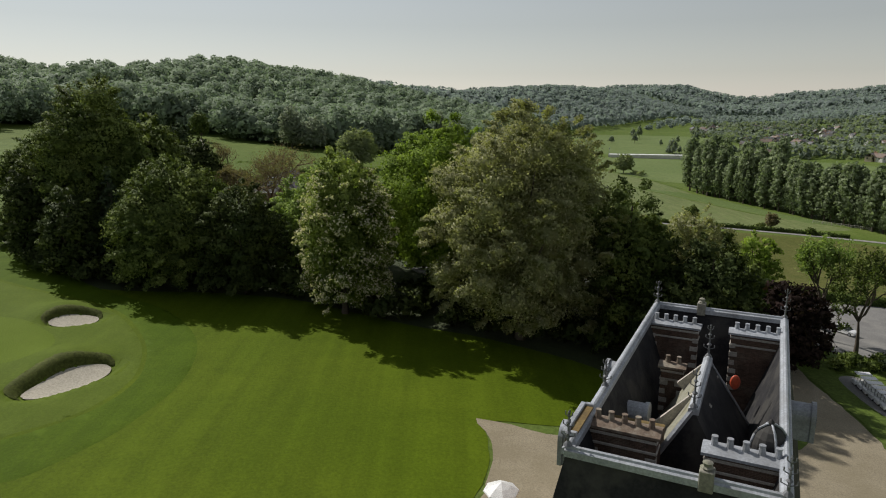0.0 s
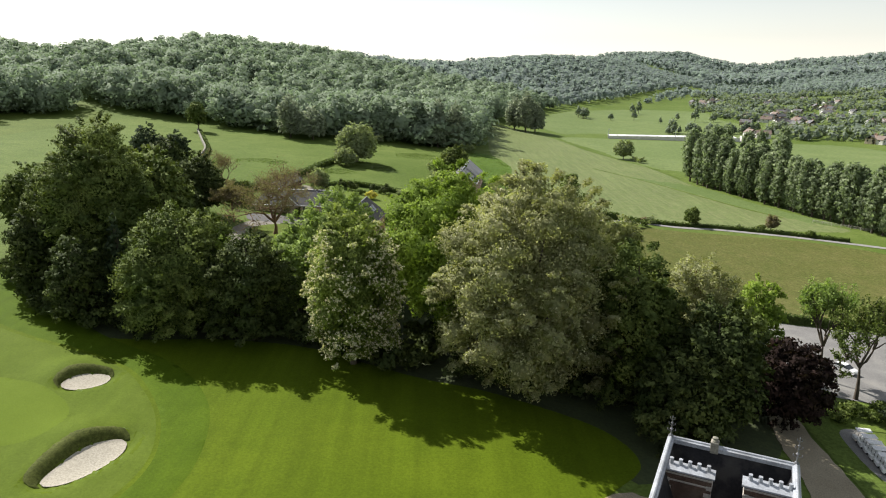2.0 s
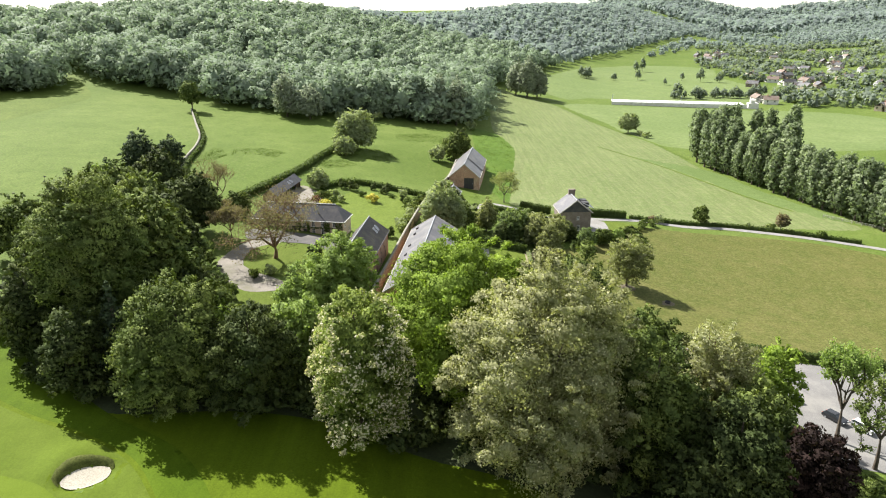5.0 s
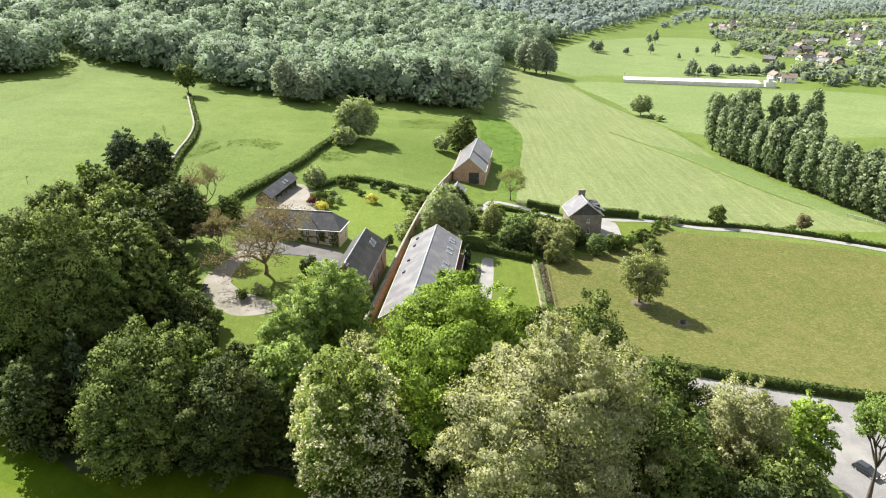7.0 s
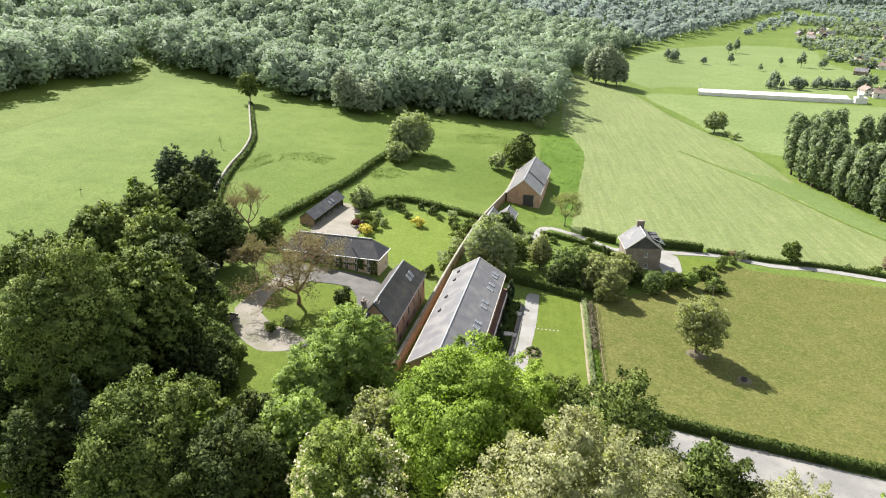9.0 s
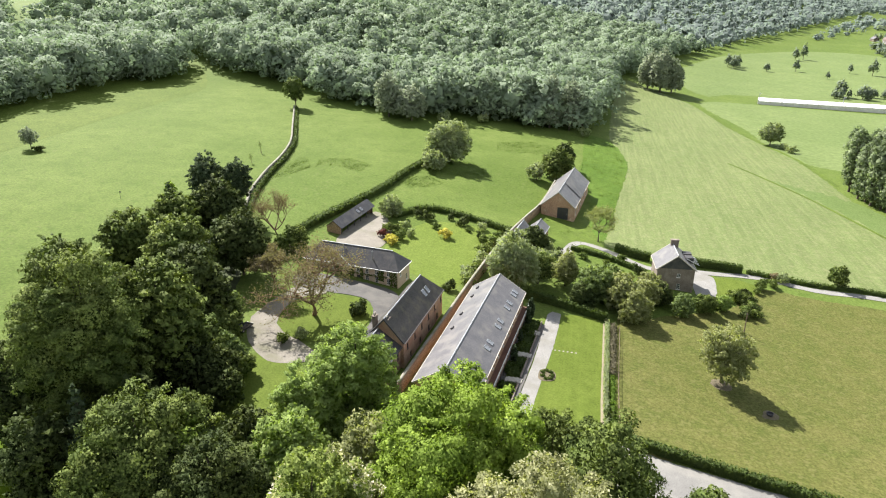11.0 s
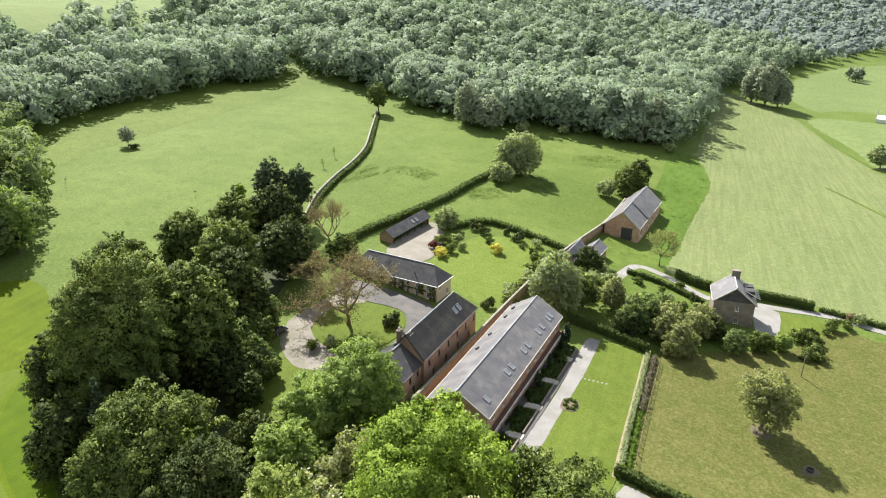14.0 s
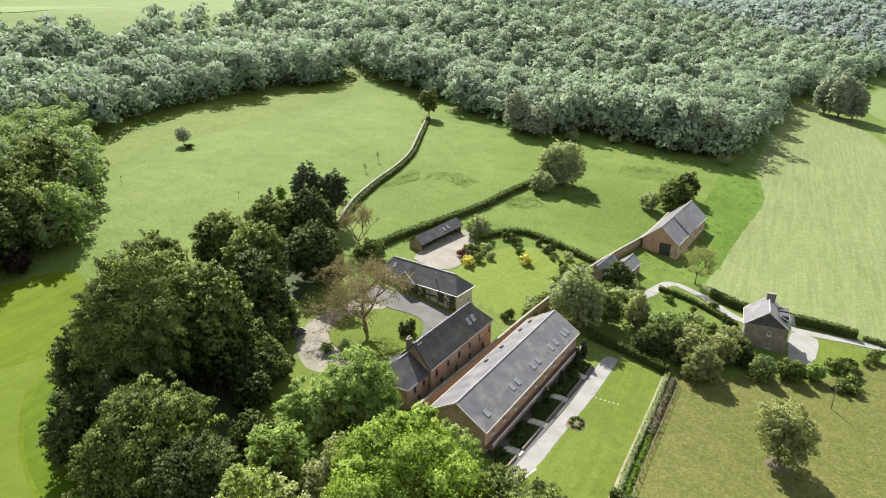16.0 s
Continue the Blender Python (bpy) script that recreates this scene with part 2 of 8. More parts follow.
M["stone"] = surface("pale_stone", (0.4, 0.37, 0.32), (0.52, 0.48, 0.42), 1.2, 9, 0.85, 0.3, 0.02, (0.25, 0.23, 0.19), 0.8, 0.5)
M["lead"] = surface("grey_lead_sheet", (0.32, 0.34, 0.37), (0.45, 0.47, 0.5), 0.8, 8, 0.5, 0.15, 0.02, (0.22, 0.22, 0.22), 0.7, 0.5, 0.2)
M["white"] = surface("white_paint", (0.72, 0.72, 0.7), (0.8, 0.8, 0.78), 1.0, 12, 0.5, 0.05, 0.01)
M["wood"] = surface("weathered_wood", (0.16, 0.115, 0.08), (0.24, 0.18, 0.13), 1.0, 9, 0.8, 0.4, 0.02)
M["red_wood"] = surface("red_brown_timber", (0.12, 0.062, 0.042), (0.18, 0.095, 0.065), 1.0, 9, 0.8, 0.4, 0.02)
M["dark_wood"] = surface("dark_painted_wood", (0.035, 0.035, 0.04), (0.06, 0.055, 0.055), 1.0, 10, 0.6, 0.2, 0.01)
M["bark"] = surface("tree_bark", (0.07, 0.055, 0.04), (0.12, 0.095, 0.07), 1.0, 7, 0.95, 0.6, 0.05)
M["twig"] = surface("brown_twigs", (0.15, 0.09, 0.05), (0.22, 0.14, 0.085), 1.0, 7, 0.95, 0.3, 0.05)
M["earth"] = surface("bare_earth", (0.1, 0.085, 0.05), (0.16, 0.13, 0.08), 0.4, 5, 0.95, 0.5, 0.05)
# near-black green: shade under the tree belt, painted as ground colour
M["floor"] = surface("belt_shade_ground", (0.03, 0.042, 0.012), (0.05, 0.066, 0.018), 0.15, 2, 0.95, 0.5, 0.1)
M["glass"], _t, _b = nodes_of("window_glass", 0.08)
_b.inputs["Base Color"].default_value = (0.03, 0.035, 0.04, 1)
_b.inputs["Specular IOR Level"].default_value = 0.8

M["slate_dark"] = surface("dark_roof_slate", (0.018, 0.018, 0.02), (0.035, 0.034, 0.036), 0.8, 6, 0.8, 0.4, 0.04, (0.09, 0.085, 0.075), 0.5, 0.5)
M["old_brick"] = surface("sooty_old_brick", (0.06, 0.038, 0.028), (0.11, 0.07, 0.05), 1.2, 9, 0.95, 0.5, 0.03, (0.13, 0.1, 0.075), 0.7, 0.6)


def brickwork(m, bond=0.23, course=0.075):
    """Courses of bricks with paler joints, laid over a wall's own tones; the pattern follows the wall's length and height."""
    t = m.node_tree
    b = t.nodes["Principled BSDF"]
    was = b.inputs["Base Color"].links[0].from_socket
    co = t.nodes.new("ShaderNodeTexCoord").outputs["Object"]
    sep = t.nodes.new("ShaderNodeSeparateXYZ")
    t.links.new(co, sep.inputs[0])
    along = t.nodes.new("ShaderNodeMath")
    t.links.new(sep.outputs["X"], along.inputs[0])
    t.links.new(sep.outputs["Y"], along.inputs[1])
    com = t.nodes.new("ShaderNodeCombineXYZ")
    t.links.new(along.outputs[0], com.inputs["X"])
    t.links.new(sep.outputs["Z"], com.inputs["Y"])
    br = t.nodes.new("ShaderNodeTexBrick")
    br.inputs["Scale"].default_value = 1.0
    br.inputs["Brick Width"].default_value = bond
    br.inputs["Row Height"].default_value = course
    br.inputs["Mortar Size"].default_value = 0.009
    br.inputs["Color1"].default_value = (0.7, 0.66, 0.62, 1)
    br.inputs["Color2"].default_value = (1.35, 1.25, 1.2, 1)
    br.inputs["Mortar"].default_value = (1.7, 1.8, 1.8, 1)
    t.links.new(com.outputs[0], br.inputs["Vector"])
    t.links.new(mix(t, 1.0, was, br.outputs["Color"], "MULTIPLY"), b.inputs["Base Color"])


for k in ("old_brick", "brick", "wall_brick"):
    brickwork(M[k])
M["lead_dark"] = surface("dark_lead", (0.12, 0.125, 0.13), (0.2, 0.2, 0.21), 1.0, 9, 0.5, 0.2, 0.02, None, 0.3, 0.5, 0.3)
M["mossy_lead"] = surface("mossy_lead_sheet", (0.24, 0.23, 0.17), (0.34, 0.33, 0.26), 0.8, 8, 0.7, 0.3, 0.03, (0.16, 0.14, 0.07), 0.9, 0.8)
M["moss"] = surface("brown_moss", (0.14, 0.09, 0.03), (0.2, 0.14, 0.05), 1.2, 9, 0.95, 0.5, 0.05, (0.08, 0.06, 0.03), 1.0, 0.7)
M["clay"] = surface("weathered_clay", (0.12, 0.085, 0.06), (0.2, 0.15, 0.11), 1.5, 9, 0.9, 0.4, 0.03, (0.32, 0.29, 0.23), 1.2, 0.7)
M["sandy_gravel"] = surface("sandy_gravel", (0.25, 0.21, 0.14), (0.32, 0.275, 0.19), 0.2, 6, 0.95, 0.5, 0.04, (0.22, 0.185, 0.115), 0.15, 0.6)
M["red_paint"] = surface("orange_red_paint", (0.5, 0.07, 0.03), (0.6, 0.1, 0.04), 1.0, 9, 0.4, 0.1, 0.01)
M["white_car"] = surface("white_car_paint", (0.75, 0.75, 0.75), (0.8, 0.8, 0.8), 1.0, 9, 0.2, 0.0, 0.001)
M["dark_car"] = surface("dark_car_paint", (0.03, 0.032, 0.036), (0.04, 0.042, 0.046), 1.0, 9, 0.2, 0.0, 0.001)
M["rubber"] = surface("black_rubber", (0.02, 0.02, 0.02), (0.03, 0.03, 0.03), 1.0, 9, 0.8, 0.1, 0.01)
M["white_wall"] = surface("white_house_render", (0.62, 0.6, 0.56), (0.72, 0.7, 0.66), 0.4, 5, 0.8, 0.1, 0.02, (0.5, 0.47, 0.42), 0.3, 0.5)
M["roof_tile"] = surface("grey_brown_roof_tiles", (0.17, 0.12, 0.095), (0.23, 0.165, 0.13), 0.5, 5, 0.8, 0.3, 0.04, (0.2, 0.18, 0.16), 0.3, 0.6)
M["grey_brick"] = surface("grey_brown_brick", (0.17, 0.135, 0.11), (0.24, 0.195, 0.16), 0.7, 6, 0.9, 0.4, 0.03, (0.28, 0.24, 0.2), 0.5, 0.6)
M["tarmac"] = surface("dark_court_tarmac", (0.081, 0.078, 0.074), (0.118, 0.111, 0.104), 0.3, 6, 0.9, 0.3, 0.03, (0.148, 0.137, 0.122), 0.2, 0.5)
M["leaf_mid"] = foliage("green_leaves", (0.03, 0.047, 0.012), (0.235, 0.285, 0.082), (0.092, 0.132, 0.037), 0.4, 0.2)
M["leaf_fresh"] = foliage("fresh_green_leaves", (0.13, 0.19, 0.05), (0.35, 0.44, 0.15), (0.24, 0.32, 0.1), 0.4, 0.38)
M["leaf_dark"] = foliage("dark_green_leaves", (0.018, 0.028, 0.009), (0.135, 0.165, 0.054), (0.053, 0.075, 0.027), 0.4, 0.15)
M["leaf_bright"] = foliage("bright_spring_leaves", (0.12, 0.185, 0.03), (0.32, 0.42, 0.085), None, 0.4, 0.33)
M["leaf_olive"] = foliage("olive_grey_leaves", (0.165, 0.18, 0.075), (0.37, 0.39, 0.19), (0.26, 0.28, 0.13), 0.45, 0.38)
M["leaf_plane"] = foliage("small_pale_olive_leaves", (0.184, 0.193, 0.090), (0.423, 0.423, 0.234), (0.304, 0.316, 0.162), 0.45, 0.38, ((0.534, 0.521, 0.342), 0.08))
M["leaf_chestnut"] = foliage("chestnut_leaves_in_blossom", (0.11, 0.155, 0.04), (0.31, 0.37, 0.11), None, 0.4, 0.38)
M["leaf_copper"] = foliage("copper_leaves", (0.018, 0.014, 0.012), (0.05, 0.032, 0.028), None, 0.5, 0.2)
M["leaf_brown"] = foliage("young_brown_leaves", (0.16, 0.128, 0.085), (0.28, 0.232, 0.15), (0.19, 0.18, 0.1), 0.6, 0.35)
M["leaf_needle"] = foliage("dark_needles", (0.03, 0.046, 0.026), (0.08, 0.11, 0.055), None, 0.5, 0.15)
M["leaf_silver"] = foliage("silvery_willow_leaves", (0.206, 0.244, 0.136), (0.39, 0.434, 0.262), (0.308, 0.346, 0.202), 0.45, 0.5)
M["leaf_poplar"] = foliage("poplar_leaves", (0.13, 0.165, 0.095), (0.32, 0.37, 0.215), (0.22, 0.265, 0.155), 0.4, 0.4, None, (1.15, 1.3, 0.8))
M["leaf_scrub"] = foliage("grey_brown_scrub_leaves", (0.085, 0.08, 0.05), (0.19, 0.17, 0.115), None, 0.5, 0.25)
M["leaf_lush"] = foliage("lush_green_leaves", (0.07, 0.12, 0.02), (0.16, 0.24, 0.04), None, 0.45, 0.35)
M["blossom"] = foliage("cream_blossom", (0.55, 0.5, 0.36), (0.72, 0.68, 0.52), None, 0.6, 0.3)
M["leaf_hedge"] = foliage("clipped_hedge_leaves", (0.05, 0.075, 0.024), (0.13, 0.175, 0.052), None, 0.4, 0.35)
# hillside leaves paled towards blue-grey, the haze mixed into the leaf colour
M["leaf_wood_hazed"] = foliage("hazed_woodland_leaves", (0.18, 0.228, 0.155), (0.325, 0.39, 0.268), (0.25, 0.305, 0.22), 0.45, 0.3, None, (1.15, 1.3, 0.95))
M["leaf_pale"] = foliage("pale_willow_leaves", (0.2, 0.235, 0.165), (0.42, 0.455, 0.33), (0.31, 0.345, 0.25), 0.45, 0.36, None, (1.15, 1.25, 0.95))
# village leaves greyed and blued, distance haze held in their colour
M["leaf_village_hazed"] = foliage("hazed_village_leaves", (0.13, 0.165, 0.13), (0.28, 0.325, 0.255), (0.2, 0.235, 0.19), 0.5, 0.36)
M["leaf_grove"] = foliage("fresh_woodland_edge_leaves", (0.075, 0.11, 0.04), (0.26, 0.325, 0.125), (0.15, 0.2, 0.085), 0.42, 0.36)
# far leaves paler and bluer still: valley haze painted into the tones
M["leaf_far_hazed"] = foliage("hazed_distant_leaves", (0.2, 0.235, 0.225), (0.31, 0.355, 0.325), (0.25, 0.29, 0.28), 0.6, 0.42, None, (1.1, 1.2, 1.0))
# skylight panes: the sky's reflection is painted in as a pale grey base
M["sky_toned_glass"], _t, _b = nodes_of("sky_toned_roof_glass", 0.12)
_b.inputs["Base Color"].default_value = (0.2, 0.21, 0.23, 1)
_b.inputs["Specular IOR Level"].default_value = 0.8
M["field_stone"] = surface("mossy_field_stone", (0.2, 0.19, 0.15), (0.3, 0.285, 0.235), 0.8, 6, 0.95, 0.5, 0.05, (0.13, 0.14, 0.07), 0.5, 0.7)
M["slate_mid"] = surface("patched_grey_slate", (0.115, 0.112, 0.118), (0.165, 0.158, 0.162), 0.4, 5, 0.45, 0.3, 0.04, (0.24, 0.22, 0.2), 0.3, 0.5)
M["slate_brown"] = surface("mossy_brown_slate", (0.05, 0.046, 0.044), (0.078, 0.072, 0.068), 0.5, 4, 0.6, 0.45, 0.04, (0.12, 0.11, 0.075), 0.4, 0.6)
for k in ("slate", "slate_light", "slate_mid", "slate_brown", "slate_dark"):
    M[k].node_tree.nodes["Principled BSDF"].inputs["Specular IOR Level"].default_value = 0.22
M["tan_brick"] = surface("stained_tan_brick", (0.36, 0.24, 0.16), (0.47, 0.33, 0.23), 0.6, 6, 0.9, 0.4, 0.03, (0.3, 0.16, 0.11), 0.25, 0.7)
M["drive_gravel"] = surface("brown_drive_gravel", (0.2, 0.18, 0.15), (0.27, 0.245, 0.205), 0.25, 6, 0.95, 0.5, 0.04, (0.16, 0.155, 0.1), 0.2, 0.7)
M["long_grass"] = foliage("long_rough_grass", (0.066, 0.105, 0.02), (0.13, 0.185, 0.04), None, 0.5, 0.35)
M["flower_yellow"] = foliage("yellow_shrub_leaves", (0.36, 0.32, 0.06), (0.6, 0.53, 0.14))
M["flower_red"] = foliage("dark_red_shrub_leaves", (0.08, 0.025, 0.028), (0.17, 0.06, 0.06))


# ---------------------------------------------------------------- mesh tools
def mesh_of(name, verts, faces, tint=None):
    """A mesh from arrays; faces: one array of quads or of triangles."""
    verts, faces = np.asarray(verts, np.float32), np.asarray(faces, np.int32)
    n = faces.shape[1]
    me = bpy.data.meshes.new(name)
    me.vertices.add(len(verts))
    me.vertices.foreach_set("co", verts.ravel())
    me.loops.add(faces.size)
    me.loops.foreach_set("vertex_index", faces.ravel())
    me.polygons.add(len(faces))
    me.polygons.foreach_set("loop_start", np.arange(0, faces.size, n, dtype=np.int32))
    me.update(calc_edges=True)
    me.validate()
    if tint is not None:
        at = me.attributes.new("tint", "FLOAT", "POINT")
        at.data.foreach_set("value", np.asarray(tint, np.float32))
    return me


def add(name, data, material, parent=None, label="", smooth_shade=False):
    """Links a mesh or a bmesh as one object, under a parent if given."""
    if isinstance(data, bmesh.types.BMesh):
        me = bpy.data.meshes.new(name)
        bmesh.ops.recalc_face_normals(data, faces=data.faces[:])
        data.to_mesh(me)
        data.free()
        data = me
    if material is not None and not data.materials:
        data.materials.append(M[material] if isinstance(material, str) else material)
    if smooth_shade:
        data.polygons.foreach_set("use_smooth", [True] * len(data.polygons))
    ob = new(name, data)
    if parent is not None:
        ob.parent = parent
    if label:
        tagged(ob, label)
    return ob


def empty(name, m, label, category, group="", kind=""):
    ob = new(name)
    ob.empty_display_size = 0.5
    ob.matrix_basis = m
    return tagged(ob, label, category, group, kind)


def box(bm, x0, x1, y0, y1, z0, z1, bevel=0.0):
    r = bmesh.ops.create_cube(bm, size=1)
    vs = r["verts"]
    bmesh.ops.scale(bm, vec=(x1 - x0, y1 - y0, z1 - z0), verts=vs)
    bmesh.ops.translate(bm, vec=((x0 + x1) / 2, (y0 + y1) / 2, (z0 + z1) / 2), verts=vs)
    if bevel:
        es = list({e for v in vs for e in v.link_edges})
        bmesh.ops.bevel(bm, geom=es, offset=bevel, segments=1, affect="EDGES")
    return vs


def tube_arrays(paths, sides=6):
    """Tapered tubes along paths of (x, y, z, radius): vertices and quads."""
    vs, fs = [], []
    ang = np.arange(sides) * 2 * math.pi / sides
    for path in paths:
        p = np.asarray(path, float)
        base = sum(len(v) for v in vs)
        d = np.gradient(p[:, :3], axis=0)
        d /= np.linalg.norm(d, axis=1)[:, None] + 1e-9
        ref = np.where(np.abs(d[:, 2:3]) > 0.9, np.array([[1.0, 0, 0]]), np.array([[0, 0, 1.0]]))
        a = np.cross(d, ref)
        a /= np.linalg.norm(a, axis=1)[:, None] + 1e-9
        b = np.cross(d, a)
        ring = p[:, None, :3] + p[:, 3, None, None] * (np.cos(ang)[None, :, None] * a[:, None] + np.sin(ang)[None, :, None] * b[:, None])
        vs.append(ring.reshape(-1, 3))
        i = np.arange(len(p) - 1)[:, None] * sides + np.arange(sides)[None]
        j = np.arange(len(p) - 1)[:, None] * sides + (np.arange(sides)[None] + 1) % sides
        fs.append((base + np.stack([i, j, j + sides, i + sides], -1)).reshape(-1, 4))
    return np.concatenate(vs), np.concatenate(fs)


def leaf_arrays(rng, centres, normals, size, spread=0.8, stretch=1.35, droop=0.0):
    """One leafy blade (a three-cornered sprig) at each centre, roughly facing its normal; given as quads whose last corner is doubled."""
    n = len(centres)
    nn = normals + spread * rng.normal(size=(n, 3))
    nn /= np.linalg.norm(nn, axis=1)[:, None] + 1e-9
    nn *= np.where((nn * normals).sum(1) < 0, -1.0, 1.0)[:, None]
    r = rng.normal(size=(n, 3))
    r[:, 2] -= droop
    a = np.cross(nn, r)
    a /= np.linalg.norm(a, axis=1)[:, None] + 1e-9
    b = np.cross(nn, a)
    s = size * rng.uniform(0.6, 1.4, (n, 1))
    k = 1 + rng.uniform(-0.3, 0.3, (n, 3, 1))
    corner = np.stack([-a * s * 1.25, (a * 0.75 - b * 1.05) * s, (a * 0.75 + b * 1.05) * s], 1)
    v = centres[:, None] + corner * k + nn[:, None] * s[:, None] * rng.uniform(-0.25, 0.25, (n, 3, 1))
    i = np.arange(n) * 3
    return v.reshape(-1, 3), np.stack([i, i + 1, i + 2, i + 2], 1)


def ball_points(rng, n, low=-0.6):
    v = rng.normal(size=(int(n * 1.9) + 20, 3))
    v /= np.linalg.norm(v, axis=1)[:, None]
    return v[v[:, 2] > low][:n]


def icos(sub=1):
    bm = bmesh.new()
    bmesh.ops.create_icosphere(bm, subdivisions=sub, radius=1)
    v = np.array([q.co[:] for q in bm.verts])
    f = np.array([[q.index for q in p.verts] for p in bm.faces])
    bm.free()
    return v, f


ICO1, ICO2 = icos(1), icos(2)


def tri_to_quad(f):
    return np.concatenate([f, f[:, 2:3]], 1)


# ---------------------------------------------------------------- trees
def lobes_of(rng, height, radius, form, clear):
    """Centres, radii and up-stretch of the clumps that make a crown."""
    out = []
    ch = height - clear
    if form in ("round", "broad"):
        heads = [(0.0, 0.0, 0.62, 1.0)]
        k = 4 if radius > 6 else 3
        a0 = rng.uniform(0, 6.28)
        for i in range(k):
            a = a0 + i * 6.28 / k + rng.uniform(-0.4, 0.4)
            o = rng.uniform(0.36, 0.46)
            heads.append((o * math.cos(a), o * math.sin(a), rng.uniform(0.5, 0.62), rng.uniform(0.66, 0.93) if form == "round" else rng.uniform(0.82, 0.97)))
        low = clear if clear < 1 else clear * 0.8
        for hi, (hx, hy, hr, hh) in enumerate(heads):
            top = clear + ch * hh
            mid, half = (top + low) / 2, (top - low) / 2
            n = int(9 + radius * 0.8)
            for i in range(n):
                dz = -0.9 + 1.8 * (i + 0.5) / n
                a = i * 2.39996 + rng.uniform(-0.4, 0.4)
                q = math.sqrt(max(0.0, 1 - dz * dz))
                flat = max(q ** 0.75, 0.86) if dz < 0 and clear < 1 else q ** 0.8
                lr = radius * rng.uniform(0.16, 0.27)
                g = (radius * hr - lr * 0.8) * rng.uniform(0.66, 0.98)
                out.append((hx * radius + g * flat * math.cos(a), hy * radius + g * flat * math.sin(a), mid + (half - lr) * dz * 0.95, lr, rng.uniform(0.7, 1.0)))
            for i in range(int(9 + radius * 6.0)):
                dz, a = rng.uniform(-0.85 if clear >= 1 else -0.94, 0.99), rng.uniform(0, 6.28)
                q = math.sqrt(1 - dz * dz)
                if dz < 0 and clear < 1:
                    q = max(q, 0.85 if dz > -0.7 else 0.66)
                g = radius * hr * rng.uniform(0.8, 1.07)
                px_, py_, pz_ = hx * radius + g * q * math.cos(a), hy * radius + g * q * math.sin(a), mid + half * dz * rng.uniform(0.9, 0.98)
                hidden = False
                for hj, (ox, oy, orr, oh) in enumerate(heads):
                    om, ohf = (clear + ch * oh + low) / 2, (clear + ch * oh - low) / 2
                    if hj != hi and ((px_ - ox * radius) ** 2 + (py_ - oy * radius) ** 2) / (orr * radius) ** 2 + ((pz_ - om) / ohf) ** 2 < 0.6:
                        hidden = True
                if not hidden:
                    out.append((px_, py_, pz_, (0.32 + 0.036 * radius) * rng.uniform(0.55, 1.6), rng.uniform(0.45, 0.8)))
        out.append((0, 0, clear + ch * 0.48, radius * 0.56, ch / radius * 0.5))
    elif form == "tall":
        n = int(30 + height * 1.1)
        for i in range(n):
            t = (i + 0.5) / n
            prof = math.sin(math.pi * (0.1 + 0.84 * t)) ** 0.55
            a = i * 2.39996 + rng.uniform(-0.5, 0.5)
            lr = radius * rng.uniform(0.24, 0.4) * (0.6 + 0.4 * prof)
            rr = radius * prof * rng.uniform(0.45, 0.8)
            out.append((rr * math.cos(a), rr * math.sin(a), clear + ch * (0.03 + 0.9 * t) + rng.uniform(-0.02, 0.03) * ch, lr, rng.uniform(1.0, 1.5)))
        out.append((0, 0, clear + ch * 0.47, radius * 0.5, ch / radius * 0.8))
    elif form == "cone":
        n = int(10 + height * 1.1)
        for i in range(n):
            t = (i + 0.5) / n
            a = i * 2.4
            rr = radius * (1.02 - t) * rng.uniform(0.5, 0.8)
            lr = radius * (0.42 * (1.05 - t) + 0.09)
            out.append((rr * math.cos(a), rr * math.sin(a), clear + ch * t, lr, 0.6))
        out.append((0, 0, clear + ch * 0.4, radius * 0.4, ch / radius * 0.8))
    elif form == "shrub":
        for i in range(13):
            a = i * 2.4 + rng.uniform(-0.5, 0.5)
            rr = radius * rng.uniform(0.2, 0.8)
            lr = radius * rng.uniform(0.2, 0.42)
            out.append((rr * math.cos(a), rr * math.sin(a), height * rng.uniform(0.25, 0.8) * (1.1 - 0.4 * rr / radius), lr, height / radius * rng.uniform(0.45, 0.75)))
        out.append((0, 0, height * 0.36, radius * 0.5, height / radius * 0.6))
    return out


def unit(v):
    return v / (np.linalg.norm(v, axis=-1, keepdims=True) + 1e-9)


